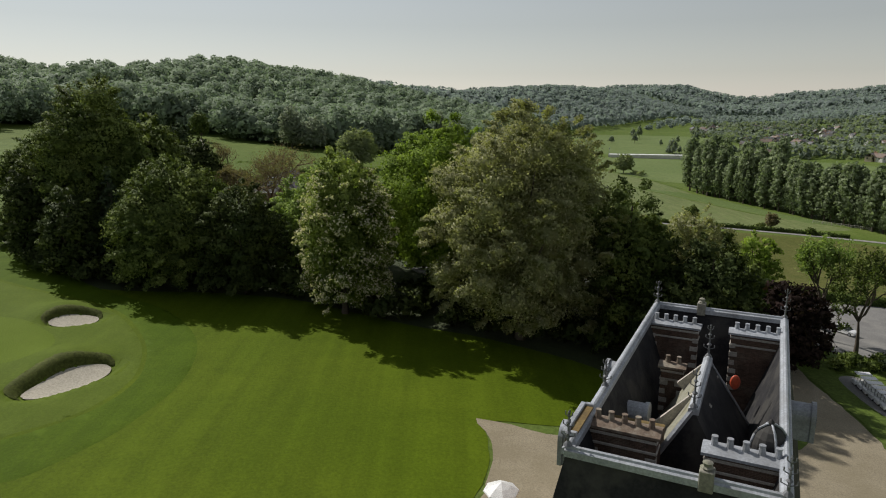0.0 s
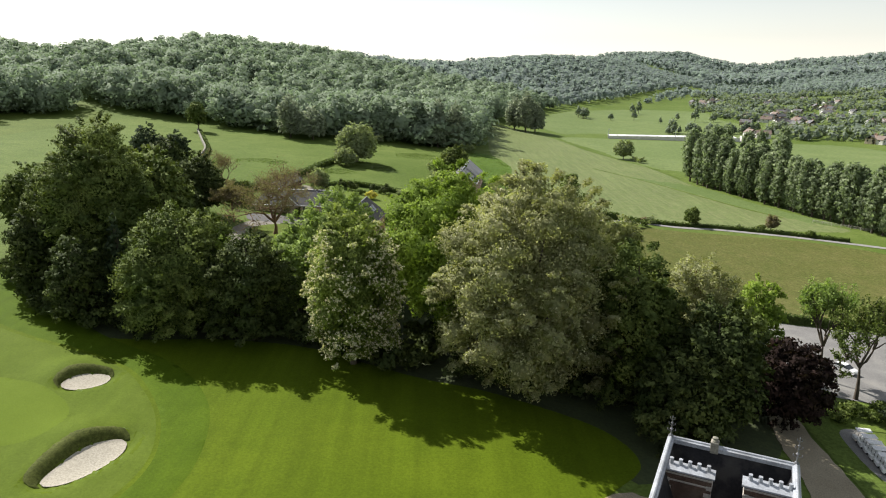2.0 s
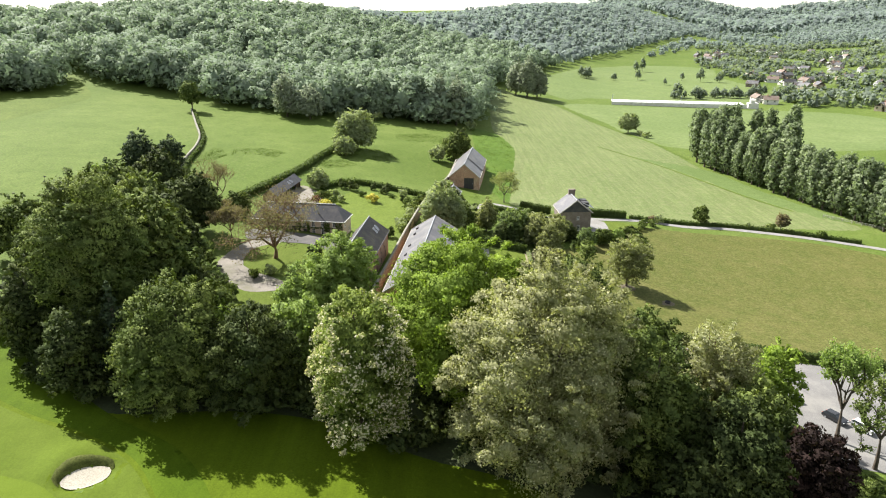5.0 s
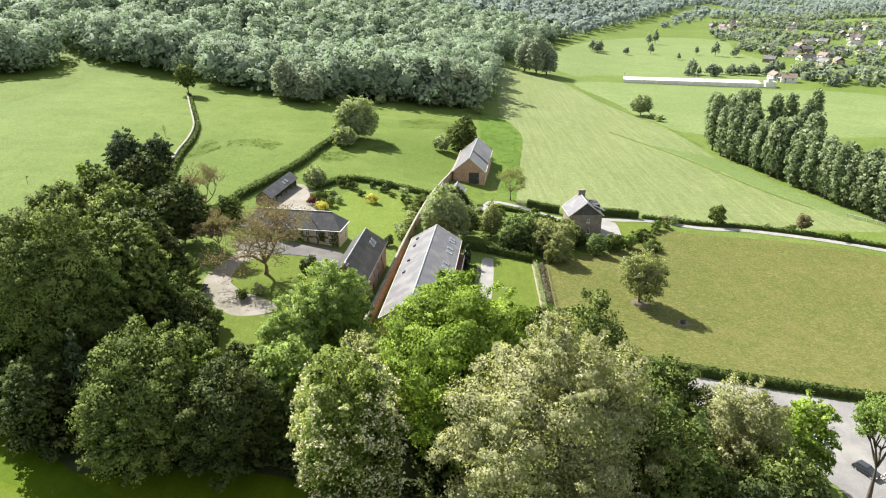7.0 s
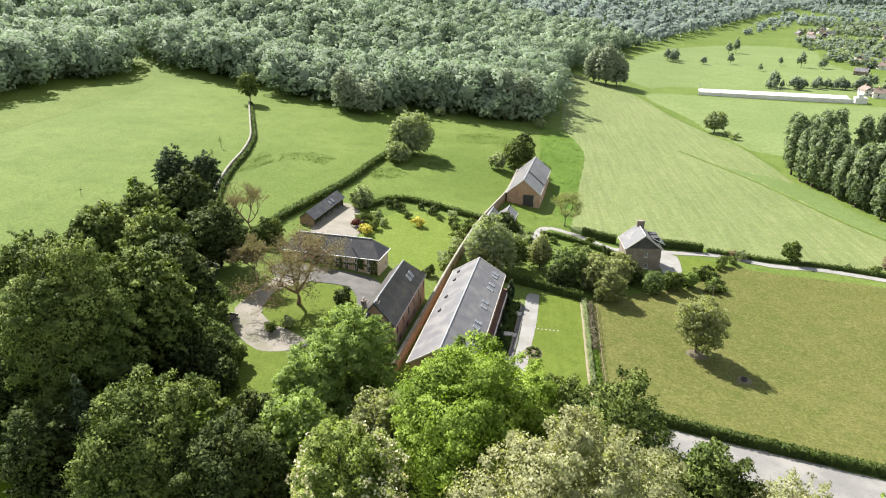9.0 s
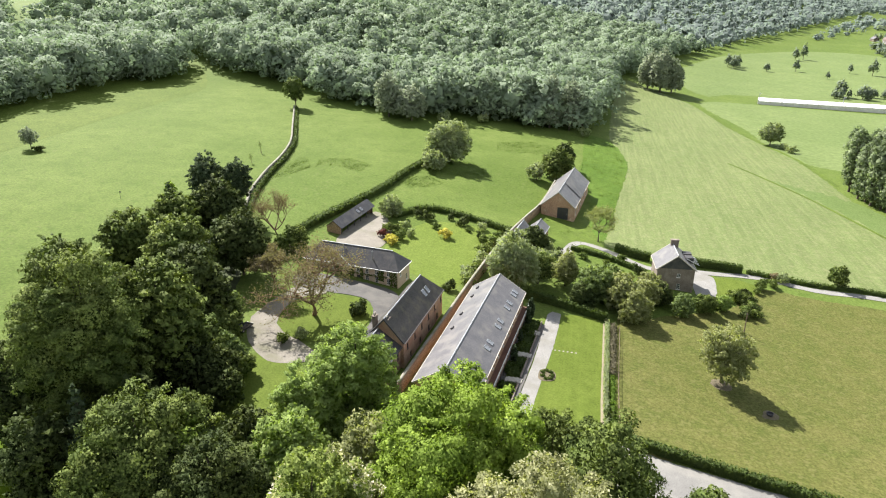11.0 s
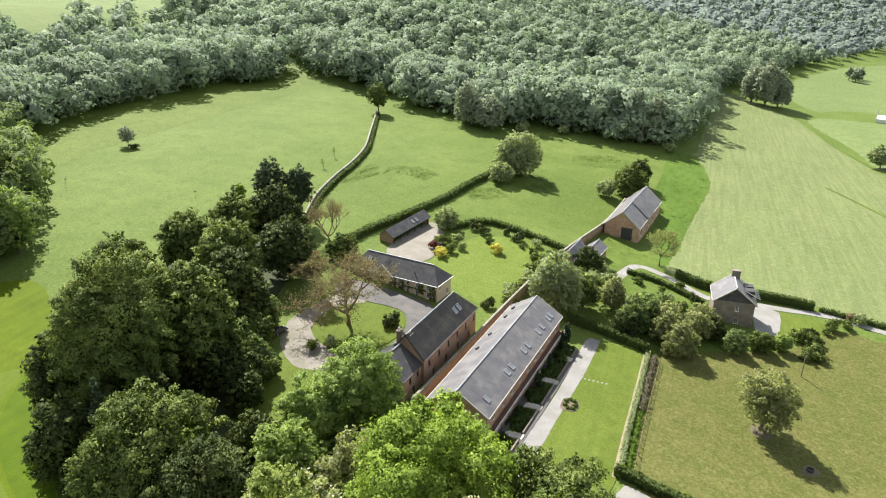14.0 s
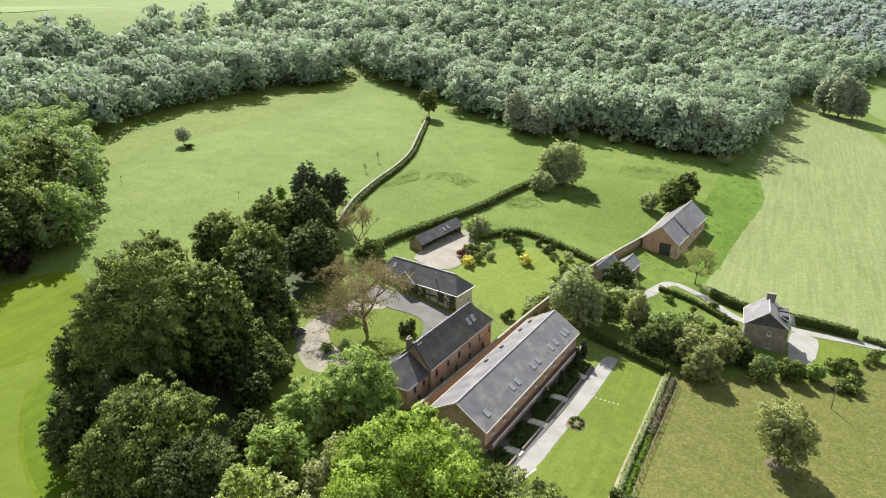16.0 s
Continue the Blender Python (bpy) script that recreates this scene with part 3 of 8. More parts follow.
def crown_arrays(rng, lobes, leaf, cover, spread=0.5, droop=0.0, core=True, reach=1.3):
    """The leaves of a crown: a skin of sprigs over each clump and leafy sprays that reach outwards, with the soft normals of the clump."""
    vs, fs, tint, nrm = [], [], [], []
    base = 0
    L = np.array(lobes, float)
    wide = np.max(L[:, 3] / 0.62)
    low, high = L[:, 2].min(), L[:, 2].max()
    centre = np.array([0, 0, low + 0.4 * (high - low)])
    for i, (x, y, z, r, up) in enumerate(lobes):
        big = r > 0.14 * wide
        n = max(12, int(cover * (0.72 if big and core else 1.1) * 4 * math.pi * r * r * (0.4 + 0.6 * up) * 0.8 / (leaf * leaf * 1.9)))
        d = ball_points(rng, n, -0.75 if big else -0.5)
        n = len(d)
        away = unit(np.array([x, y, 0.35 * (z - centre[2])]) + 0.4 * rng.normal(size=3))
        if big:
            ph = rng.uniform(0, 6.28, 6)
            wob = 1 + 0.13 * np.sin(d[:, 0] * 5 + ph[0]) * np.sin(d[:, 1] * 5 + ph[1]) + 0.12 * np.sin(d[:, 2] * 8 + ph[2] + d[:, 0] * 6)
            rad = r * wob * rng.uniform(0.68, 1.22, n)
            c = np.stack([x + d[:, 0] * rad, y + d[:, 1] * rad, z + d[:, 2] * rad * up], 1)
            soft = d
        else:
            side = unit(np.cross(away, np.array([0, 0, 1.0])))
            lift = np.cross(side, away)
            k = d * (rng.uniform(0.25, 1.25, (n, 1)))
            out_ = k[:, 0:1] * r * reach
            c = np.array([x, y, z]) + out_ * away + k[:, 1:2] * r * 0.95 * side + k[:, 2:3] * r * 0.55 * lift
            c[:, 2] -= 0.16 * np.maximum(out_[:, 0], 0) ** 2 / r
            soft = unit(0.5 * away + np.array([0, 0, 0.55]) + 0.9 * d)
        if core:
            free = np.ones(n, bool)
            near = (np.abs(L[:, 0] - x) < r + L[:, 3]) & (np.abs(L[:, 1] - y) < r + L[:, 3]) & (L[:, 3] > 0.9 * r)
            for j in np.where(near)[0]:
                if j != i:
                    x2, y2, z2, r2, u2 = L[j]
                    free &= ((c[:, 0] - x2) ** 2 + (c[:, 1] - y2) ** 2 + ((c[:, 2] - z2) / u2) ** 2) > (0.7 * r2) ** 2
            c, soft = c[free], soft[free]
        if len(c):
            v, f = leaf_arrays(rng, c, soft, leaf, spread, 1.3, droop)
            vs.append(v)
            fs.append(f + base)
            base += len(v)
            tint.append(np.repeat(np.clip(rng.uniform(0.0, 1.0) + 0.12 * rng.normal(size=len(c)), 0, 1), 3))
            nrm.append(np.repeat(unit(soft + 0.4 * unit(c - centre) + 0.34 * rng.normal(size=c.shape)), 3, 0))
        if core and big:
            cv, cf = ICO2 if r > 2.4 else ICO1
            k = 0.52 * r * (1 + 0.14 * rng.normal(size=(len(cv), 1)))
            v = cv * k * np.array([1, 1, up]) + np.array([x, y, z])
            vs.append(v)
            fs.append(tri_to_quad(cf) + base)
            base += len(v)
            # clump hearts take the dark leaf tones: inner crown shade put into colour
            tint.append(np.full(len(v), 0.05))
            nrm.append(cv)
    return np.concatenate(vs), np.concatenate(fs), np.concatenate(tint), np.concatenate(nrm)


def quads_mesh(name, v, f, tint=None, normals=None):
    """As mesh_of, where a quad whose last two corners agree is a triangle; normals: soft shading of the leaves."""
    tri = f[:, 2] == f[:, 3]
    q, t3 = f[~tri], f[tri][:, :3]
    me = bpy.data.meshes.new(name)
    me.vertices.add(len(v))
    me.vertices.foreach_set("co", np.asarray(v, np.float32).ravel())
    loops = np.concatenate([q.ravel(), t3.ravel()]).astype(np.int32)
    me.loops.add(len(loops))
    me.loops.foreach_set("vertex_index", loops)
    me.polygons.add(len(q) + len(t3))
    starts = np.concatenate([np.arange(len(q)) * 4, len(q) * 4 + np.arange(len(t3)) * 3]).astype(np.int32)
    me.polygons.foreach_set("loop_start", starts)
    me.update(calc_edges=True)
    if tint is not None:
        at = me.attributes.new("tint", "FLOAT", "POINT")
        at.data.foreach_set("value", np.asarray(tint, np.float32))
    if normals is not None:
        at = me.attributes.new("custom_normal", "FLOAT_VECTOR", "POINT")
        at.data.foreach_set("vector", np.asarray(normals, np.float32).ravel())
    return me


def limb_paths(rng, lobes, height, clear, thick, twigs=False):
    top = height * 0.8
    bend = rng.uniform(-0.4, 0.4, 2)
    trunk = [(bend[0] * t * t, bend[1] * t * t, top * t - 0.4 * (t == 0), thick * (1.25 if t == 0 else 1 - 0.8 * t)) for t in (0, 0.06, 0.3, 0.6, 1.0)]
    out = [trunk]
    wide = max(q[3] for q in lobes)
    for x, y, z, r, up in [q for q in lobes if q[3] > 0.25 * wide][::2]:
        z0 = max(clear * 0.7, z * 0.55)
        t = min(1, z0 / top)
        w = thick * (1 - 0.8 * t) * 0.55
        s = np.array([bend[0] * t * t, bend[1] * t * t, z0])
        e = np.array([x, y, z])
        mid = s * 0.5 + e * 0.5 + np.array([0, 0, -0.08 * np.linalg.norm(e - s)])
        out.append([(*s, w), (*mid, w * 0.65), (*e, w * 0.25)])
        if twigs:
            for k in range(7):
                p = mid + (e - mid) * rng.uniform(0.1, 0.9)
                q = p + rng.normal(size=3) * r * 0.8 + np.array([0, 0, r * 0.4])
                out.append([(*p, w * 0.3), (*(p * 0.5 + q * 0.5 + rng.normal(size=3) * 0.15), w * 0.2), (*q, w * 0.08)])
    return out


TREE_SEED = [10]


def tree(name, x, y, height, radius, leaf_material, label, category="tree", form="round", clear=None, leaf=0.22, cover=0.95,
         spread=0.5, droop=0.0, lobes=None, bark="bark", group="", z=None, reach=1.3):
    """A tree at (x, y): trunk with limbs, and a crown of leaf clumps."""
    TREE_SEED[0] += 1
    rng = np.random.default_rng(TREE_SEED[0])
    clear = height * 0.16 if clear is None else clear
    root = empty(name, pose(x, y, gz(x, y) if z is None else z), label, category, group)
    lb = lobes_of(rng, height, radius, form, clear) if lobes is None else lobes
    if form != "shrub":
        v, f = tube_arrays(limb_paths(rng, lb, height, clear, 0.016 * height + 0.015 * radius, cover < 0.5), 5)
        add("trunk", mesh_of("trunk", v, f), bark, root, smooth_shade=True)
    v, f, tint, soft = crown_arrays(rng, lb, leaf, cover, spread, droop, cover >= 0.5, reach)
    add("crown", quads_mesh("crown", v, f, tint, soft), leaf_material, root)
    return root


def branchy(name, x, y, height, radius, leaf_material, label, leaves=9, leaf=0.16, trunk=0.3, bark="twig", category="tree", seed=1, levels=4, droop=0.0, first=1.0, stem=0.024):
    """A tree whose branches show: a forked trunk, limbs that divide again and again, and thin leaves round the twigs."""
    rng = np.random.default_rng(seed)
    root = empty(name, pose(x, y, gz(x, y)), label, category)
    paths, tips = [], []

    def grow(p, d, length, w, level):
        q, pts = p.copy(), [(*p, w)]
        for k in range(3):
            d = d + rng.normal(size=3) * 0.16 + np.array([0, 0, 0.06 - droop * (level > 1)])
            d /= np.linalg.norm(d)
            q = q + d * length / 3
            pts.append((*q, w * (1 - 0.22 * (k + 1))))
            if level >= levels - 1:
                tips.append(q.copy())
        paths.append(pts)
        if level < levels:
            n = 4 if level == 0 else 3
            a0 = rng.uniform(0, 6.28)
            for i in range(n):
                a = a0 + i * 6.28 / n + rng.uniform(-0.4, 0.4)
                side = np.array([math.cos(a), math.sin(a), rng.uniform(-0.05, 0.35)])
                nd = d * rng.uniform(0.35, 0.75) + side * (0.95 if level == 0 else 0.75)
                t = rng.uniform(0.55, 1.0) if level else 1.0
                start = p + (q - p) * t
                grow(start, nd / np.linalg.norm(nd), length * (rng.uniform(0.62, 0.85) if level else first), w * (0.62 if level else 0.6), level + 1)

    grow(np.array([0, 0, -0.3]), np.array([0.06, 0.02, 1.0]), height * trunk, stem * height, 0)
    P = np.array([q[:3] for path in paths for q in path])
    sx = radius / np.percentile(np.hypot(P[:, 0], P[:, 1]), 96)
    sz = height / P[:, 2].max()
    paths = [[(a * sx, b * sx, c * sz, max(w, 0.025)) for a, b, c, w in path] for path in paths]
    v, f = tube_arrays(paths, 5)
    add("trunk", mesh_of("trunk", v, f), bark, root, smooth_shade=True)
    T = np.array(tips) * np.array([sx, sx, sz])
    c = np.repeat(T, leaves, 0) + rng.normal(size=(len(T) * leaves, 3)) * radius * 0.06
    v, f = leaf_arrays(rng, c, np.tile([0, 0, 0.6], (len(c), 1)), leaf, 0.9)
    add("crown", quads_mesh("crown", v, f, np.repeat(rng.uniform(0, 1, len(c)), 3)), leaf_material, root)
    return root


def planted(proto, x, y, size=1.0, turn=None, sink=0.0):
    """A copy of a tree or shrub, turned and scaled, at (x, y)."""
    turn = random.uniform(0, 360) if turn is None else turn
    ob = copy_thing(proto, pose(x, y, gz(x, y) - sink, 0, 0, turn))
    ob.scale = (size * random.uniform(0.85, 1.15), size * random.uniform(0.85, 1.15), size * random.uniform(0.9, 1.1))
    return ob

# ---------------------------------------------------------------- ground
from mathutils.geometry import delaunay_2d_cdt


def graded(parts):
    out = []
    for a, b, step in parts:
        out.append(np.linspace(a, b, max(2, int(round((b - a) / step))), endpoint=False))
    return np.concatenate(out + [[parts[-1][1]]])


gx = graded([(-4800, -1000, 200), (-1000, -420, 25), (-420, -75, 7), (-75, -34, 0.7), (-34, 170, 5), (170, 560, 10), (560, 1400, 35), (1400, 4800, 150)])
gy = graded([(-1500, -200, 100), (-200, 58, 8), (60, 98, 0.7), (98, 480, 6), (480, 900, 10), (900, 2000, 35), (2000, 4900, 120)])
XX, YY = np.meshgrid(gx, gy)
ZZ = ground_z(XX, YY)
idx = np.arange(XX.size).reshape(XX.shape)
faces = np.stack([idx[:-1, :-1], idx[:-1, 1:], idx[1:, 1:], idx[1:, :-1]], -1).reshape(-1, 4)
ground = add("ground", mesh_of("ground", np.stack([XX, YY, ZZ], -1).reshape(-1, 3), faces), "pasture", smooth_shade=True)
tagged(ground, "rolling green pasture of a wide river valley", "ground", kind="structure")


def curve(points, step=2.0, closed=True, wobble=0.0, seed=1):
    """A smooth line through the points."""
    p = np.asarray(points, float)
    n = len(p)
    rng = np.random.default_rng(seed)
    out = []
    for i in range(n if closed else n - 1):
        q = [p[(i + k) % n] if closed else p[min(max(i + k, 0), n - 1)] for k in (-1, 0, 1, 2)]
        m = max(1, int(np.linalg.norm(q[2] - q[1]) / step))
        for t in np.arange(m) / m:
            out.append(0.5 * (2 * q[1] + (q[2] - q[0]) * t + (2 * q[0] - 5 * q[1] + 4 * q[2] - q[3]) * t ** 2 + (3 * q[1] - q[0] - 3 * q[2] + q[3]) * t ** 3))
    if not closed:
        out.append(p[-1])
    out = np.array(out)
    return out + rng.normal(size=out.shape) * wobble


def inside(px, py, poly):
    x, y = np.asarray(px, float), np.asarray(py, float)
    r = np.zeros(x.shape, bool)
    a = np.asarray(poly, float)
    b = np.roll(a, -1, 0)
    for (x0, y0), (x1, y1) in zip(a, b):
        if y0 != y1:
            r ^= ((y0 > y) != (y1 > y)) & (x < (x1 - x0) * (y - y0) / (y1 - y0) + x0)
    return r


def patch(name, points, material, label, category, lift=0.06, step=3.0, wobble=0.15, smooth_edge=True, seed=1, edge_lift=None):
    """A piece of surface that follows the ground within an outline."""
    edge = curve(points, min(step, 1.5), True, wobble, seed) if smooth_edge else np.asarray(points, float)
    x0, y0 = edge.min(0)
    x1, y1 = edge.max(0)
    X, Y = np.meshgrid(np.arange(x0 + step / 2, x1, step), np.arange(y0 + step / 2, y1, step))
    m = inside(X, Y, edge)
    pts = np.concatenate([edge, np.stack([X[m], Y[m]], 1)])
    n = len(edge)
    vs, _, fs, *_ = delaunay_2d_cdt([Vector(p) for p in pts], [(i, (i + 1) % n) for i in range(n)], [], 1, 1e-4)
    v = np.array([q[:] for q in vs])
    z = ground_z(v[:, 0], v[:, 1]) + lift
    if edge_lift is not None:
        z[:n] += edge_lift - lift
    f = np.array([list(q) for q in fs if len(q) == 3])
    ob = add(name, mesh_of(name, np.column_stack([v, z]), f), material, smooth_shade=True)
    return tagged(ob, label, category, kind="structure")


def ribbon(name, points, width, material, label, category, lift=0.08, cross=4):
    """A strip of even width that follows a line over the ground."""
    c = curve(points, 2.0, False)
    d = np.gradient(c, axis=0)
    d /= np.linalg.norm(d, axis=1)[:, None]
    nrm = np.stack([-d[:, 1], d[:, 0]], 1)
    rng = np.random.default_rng(len(c))
    w = width * (1 + 0.06 * rng.normal(size=len(c)))
    s = np.linspace(-0.5, 0.5, cross + 1)
    p = c[:, None] + nrm[:, None] * (s[None, :, None] * w[:, None, None])
    z = ground_z(p[..., 0], p[..., 1]) + lift
    v = np.concatenate([p, z[..., None]], -1).reshape(-1, 3)
    k = cross + 1
    i = (np.arange(len(c) - 1)[:, None] * k + np.arange(cross)[None]).ravel()
    ob = add(name, mesh_of(name, v, np.stack([i, i + 1, i + k + 1, i + k], 1)), material, smooth_shade=True)
    return tagged(ob, label, category, kind="structure")


# golf course and forecourt
patch("fairway", [(-130, 150), (-100, 140), (-78, 118), (-58, 105), (-38, 107), (-24, 106), (-13, 101), (-4, 97), (6, 94), (20, 86), (24, 78), (20, 72), (14, 67.5), (5.3, 67.2), (4.6, 63), (4.2, 57),
                  (1, 48), (-6, 30), (-40, 15), (-90, 20), (-140, 60)], "fairway", "smooth mown golf fairway grass with faint mowing stripes", "fairway", 0.05, 0.9, 0.05)
patch("green_apron", [(-97, 127), (-88.5, 116.2), (-80.7, 109.8), (-74.3, 105.6), (-66.9, 102), (-60.3, 99.6), (-54, 96.8), (-47.6, 92.9), (-41.2, 85.1), (-37.6, 78.3), (-35.8, 71.1), (-36.7, 64.4), (-39.7, 59.3), (-48, 52), (-66, 48), (-90, 62), (-104, 92)], "apron",
      "closely mown pale apron round the putting green", "apron", 0.085, 1.0, 0.0, edge_lift=0.052)
RING_IN = [(-98.5, 134), (-93.9, 127.3), (-87.4, 117.3), (-80.1, 110.6), (-73.9, 106.4), (-66.6, 102.8), (-60, 100.4), (-54.0, 97.6), (-47.0, 93.5), (-40.6, 85.3), (-37.0, 78.3), (-35.2, 71.1), (-36.1, 64.0), (-39.3, 58.6), (-44, 53)]
RING_OUT = [(-37, 50), (-32.6, 57.3), (-31.3, 61.9), (-30.2, 69.2), (-30.8, 76.9), (-33.1, 84.8), (-37.8, 92.2), (-44.0, 98), (-55, 104), (-66, 112), (-78, 121), (-88, 130), (-95, 137)]
patch("semi_rough", RING_IN + RING_OUT, "semi_rough", "band of longer dark green grass round the apron", "rough grass", 0.1, 1.2, 0.0, edge_lift=0.054)
patch("putting_green", [(-74, 83), (-66, 88.5), (-60, 88), (-55.5, 86.3), (-50.4, 82), (-49, 76.5), (-52.5, 72.5), (-62, 70), (-72, 74)], "green",
      "short pale green golf putting surface", "putting green", 0.12, 1.0, 0.0, edge_lift=0.087)
for bx, by, ba, bb, bt, bd in BUNKERS:
    c, s = math.cos(radians(bt)), math.sin(radians(bt))

    def oval(k0, k1, n=18, a0=0.0, a1=2 * math.pi):
        return [(bx + k0 * ba * c * math.cos(a) * (1 + 0.06 * math.sin(3 * a)) - k1 * bb * s * math.sin(a), by + k0 * ba * s * math.cos(a) * (1 + 0.06 * math.sin(3 * a)) + k1 * bb * c * math.sin(a))
                for a in np.linspace(a0, a1, n, endpoint=a1 < 6)]

    patch("bunker", oval(0.93, 0.95), "sand", "golf bunker filled with pale raked sand", "bunker", 0.3, 0.45, 0.0)
    lip = [(1 + 0.45 * math.sin(q), 1 + 0.95 * math.sin(q), q) for q in np.linspace(0.05, math.pi - 0.05, 14)]
    outer = [oval(k0, k1, 2, q, q + 0.01)[0] for k0, k1, q in lip]
    patch("bunker_lip", outer + oval(0.98, 0.98, 12, 0.05, math.pi - 0.05)[::-1], "lip_grass", "long dark grass on the bunker's back lip", "bunker lip", 0.34, 0.5, 0.05, edge_lift=0.2)
patch("forecourt", [(3.6, 67.6), (6, 67.3), (12.5, 65), (17, 69.3), (21, 71), (28, 68), (38, 66), (44, 74), (46.5, 87), (49.5, 96), (53, 96), (52.2, 87), (51.5, 76), (50.4, 69), (48.5, 60), (46, 45), (44, 25), (30, 5), (0, 20), (2, 45), (4.4, 57), (5, 63)],
      "sandy_gravel", "pale sandy gravel forecourt round the mansion", "forecourt", 0.09, 3.0, 0.1)
# dark sheet laid where the belt's trees shade the grass
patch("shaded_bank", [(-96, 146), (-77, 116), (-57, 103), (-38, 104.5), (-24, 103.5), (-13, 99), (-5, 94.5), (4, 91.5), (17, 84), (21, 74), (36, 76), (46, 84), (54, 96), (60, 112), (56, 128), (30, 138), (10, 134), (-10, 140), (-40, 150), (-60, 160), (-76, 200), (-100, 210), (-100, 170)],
      "floor", "grassy ground under the tree belt, its deep shade put into the colour", "woodland floor", 0.02, 2.5, 0.3)
patch("car_park", [(63, 105), (70, 102.5), (84, 103), (100, 112), (106, 138), (86, 139.0), (70, 141.5), (58, 143.5), (45, 145.2), (30, 147.4), (23, 148.5), (22.5, 141), (32, 136), (45, 132), (55, 125), (62, 114)], "asphalt",
      "worn pale asphalt car park under young trees", "car park", 0.09, 3.0, 0.15)
patch("cart_verge", [(51, 69.5), (52, 76), (52.8, 87), (54, 93), (60, 92), (72, 90), (80, 70), (66, 58), (54, 58)], "rough", "shaded grass verge round the golf carts", "verge", 0.08, 2.0, 0.1)
patch("cart_pad", [(56.6, 78.5), (61.6, 78.5), (62.8, 91), (57.8, 91)], "asphalt", "asphalt strip where the golf carts stand", "paving", 0.1, 1.0, 0.03)
patch("car_park_verge", [(50, 92), (58, 93.5), (66, 92.5), (74, 94), (80, 102), (70, 102.3), (63, 104.8), (58, 112), (54, 104)], "rough", "rough grass verge below the car park", "verge", 0.085, 2.0, 0.15)
# fields
patch("paddock", [(24.8, 152), (40, 147.5), (67, 143), (88, 141), (118, 138), (150, 205), (138, 228), (115, 237), (86, 238.5), (72, 240), (64, 236), (58, 222), (46, 214), (30, 203), (25.5, 199)], "paddock",
      "grazed paddock of yellowish green grass", "paddock", 0.06, 4.0, 0.2)
patch("mown_meadow", [(23.9, 258.3), (26.9, 280.7), (30.1, 307), (36.4, 353), (37, 375), (31.5, 407), (32, 459), (45, 633), (64, 632), (93, 577), (108.5, 496), (124.5, 437), (130, 412), (132.5, 370), (134, 345), (140, 312), (147, 286), (152, 265), (156, 251),
                      (126, 250), (105, 251), (87, 251), (70, 254), (52, 252), (38, 254)], "meadow", "freshly mown hay meadow with pale swathes", "meadow", 0.07, 5.0, 0.3, edge_lift=0.01)
patch("long_grass_strip", [(19, 280), (23.5, 262), (26.9, 280.7), (30.1, 307), (36.4, 353), (37, 375), (31.5, 407), (18, 415), (16, 360), (14, 315), (19, 311)], "lush_grass",
      "unmown strip of long dark green grass beside the barn", "grass strip", 0.085, 3.0, 0.3)
patch("garden_lawn", [(-40, 214), (-39, 228), (-36, 240), (-30, 247), (-17, 248.5), (-12, 243), (-13, 220), (-15.5, 203), (-20, 200), (-27, 203)], "garden_lawn", "walled garden lawn behind the manor", "lawn", 0.08, 3.0, 0.1, edge_lift=0.01)
patch("terrace_lawn", [(11, 197), (21.5, 199), (21.8, 184), (21.5, 150), (16, 138), (5.2, 138), (5.4, 145), (6.6, 151.5), (7.9, 164), (9.2, 175), (10.3, 188.7)], "lawn", "striped clipped lawn in front of the terraced lodgings", "lawn", 0.1, 2.0, 0.05)
patch("cottage_lawn", [(57, 243), (68, 242.5), (66, 232), (58, 226), (55.5, 230)], "lawn", "bright cottage garden lawn", "lawn", 0.09, 2.0, 0.1)
patch("cottage_yard", [(50, 243), (56.5, 243), (55.5, 230), (53, 224), (49.6, 226)], "pale_gravel", "pale paved cottage yard", "yard", 0.1, 2.0, 0.1)
patch("garden_path", [(1.6, 138), (2.2, 141), (2.9, 146), (3.3, 150), (4.9, 161.3), (6.6, 176), (7.8, 192), (8.2, 196.5), (9.2, 198.6), (11.4, 198.2), (11.4, 195), (10.4, 181.5), (8.7, 167.6), (7.2, 153.5), (6.2, 148), (5.5, 144.5), (5.2, 141), (5.6, 137)], "pale_gravel", "pale grey gravel garden path beside the lodgings", "path", 0.13, 1.2, 0.04)
ribbon("service_road", [(-6, 131), (0, 134.5), (6, 136.2), (14, 136.4), (24, 136), (36, 135.5), (50, 136), (64, 131)], 5.0, "asphalt", "narrow asphalt service road below the lawn", "road", 0.15)
ribbon("path_kerb", [(7.0, 150.5), (6.2, 148.0), (5.6, 145.2), (5.3, 142), (5.5, 138)], 0.4, "stone", "pale stone kerb at the corner of the lawn", "kerb", 0.17, 2)
ribbon("paved_strip", [(2.0, 141), (2.75, 148), (4.4, 163), (6.05, 178), (7.35, 190.5)], 1.1, "tarmac", "grey paved strip along the planting beds", "paving", 0.145, 2)
ribbon("bare_verge", [(20.9, 150), (21.1, 157), (21.3, 165), (21.9, 180), (22.5, 198)], 0.7, "sandy_gravel", "bare earth verge between lawn and hedge", "verge", 0.13, 2)
patch("drive", [(-46, 152.5), (-54, 158), (-57.5, 167), (-56, 178), (-53, 187), (-46, 184.5), (-51.6, 177.5), (-51.2, 166.5), (-43.6, 161.6), (-38, 157)],
      "drive_gravel", "brown gravel carriage drive round an oval lawn", "drive", 0.1, 2.0, 0.08)
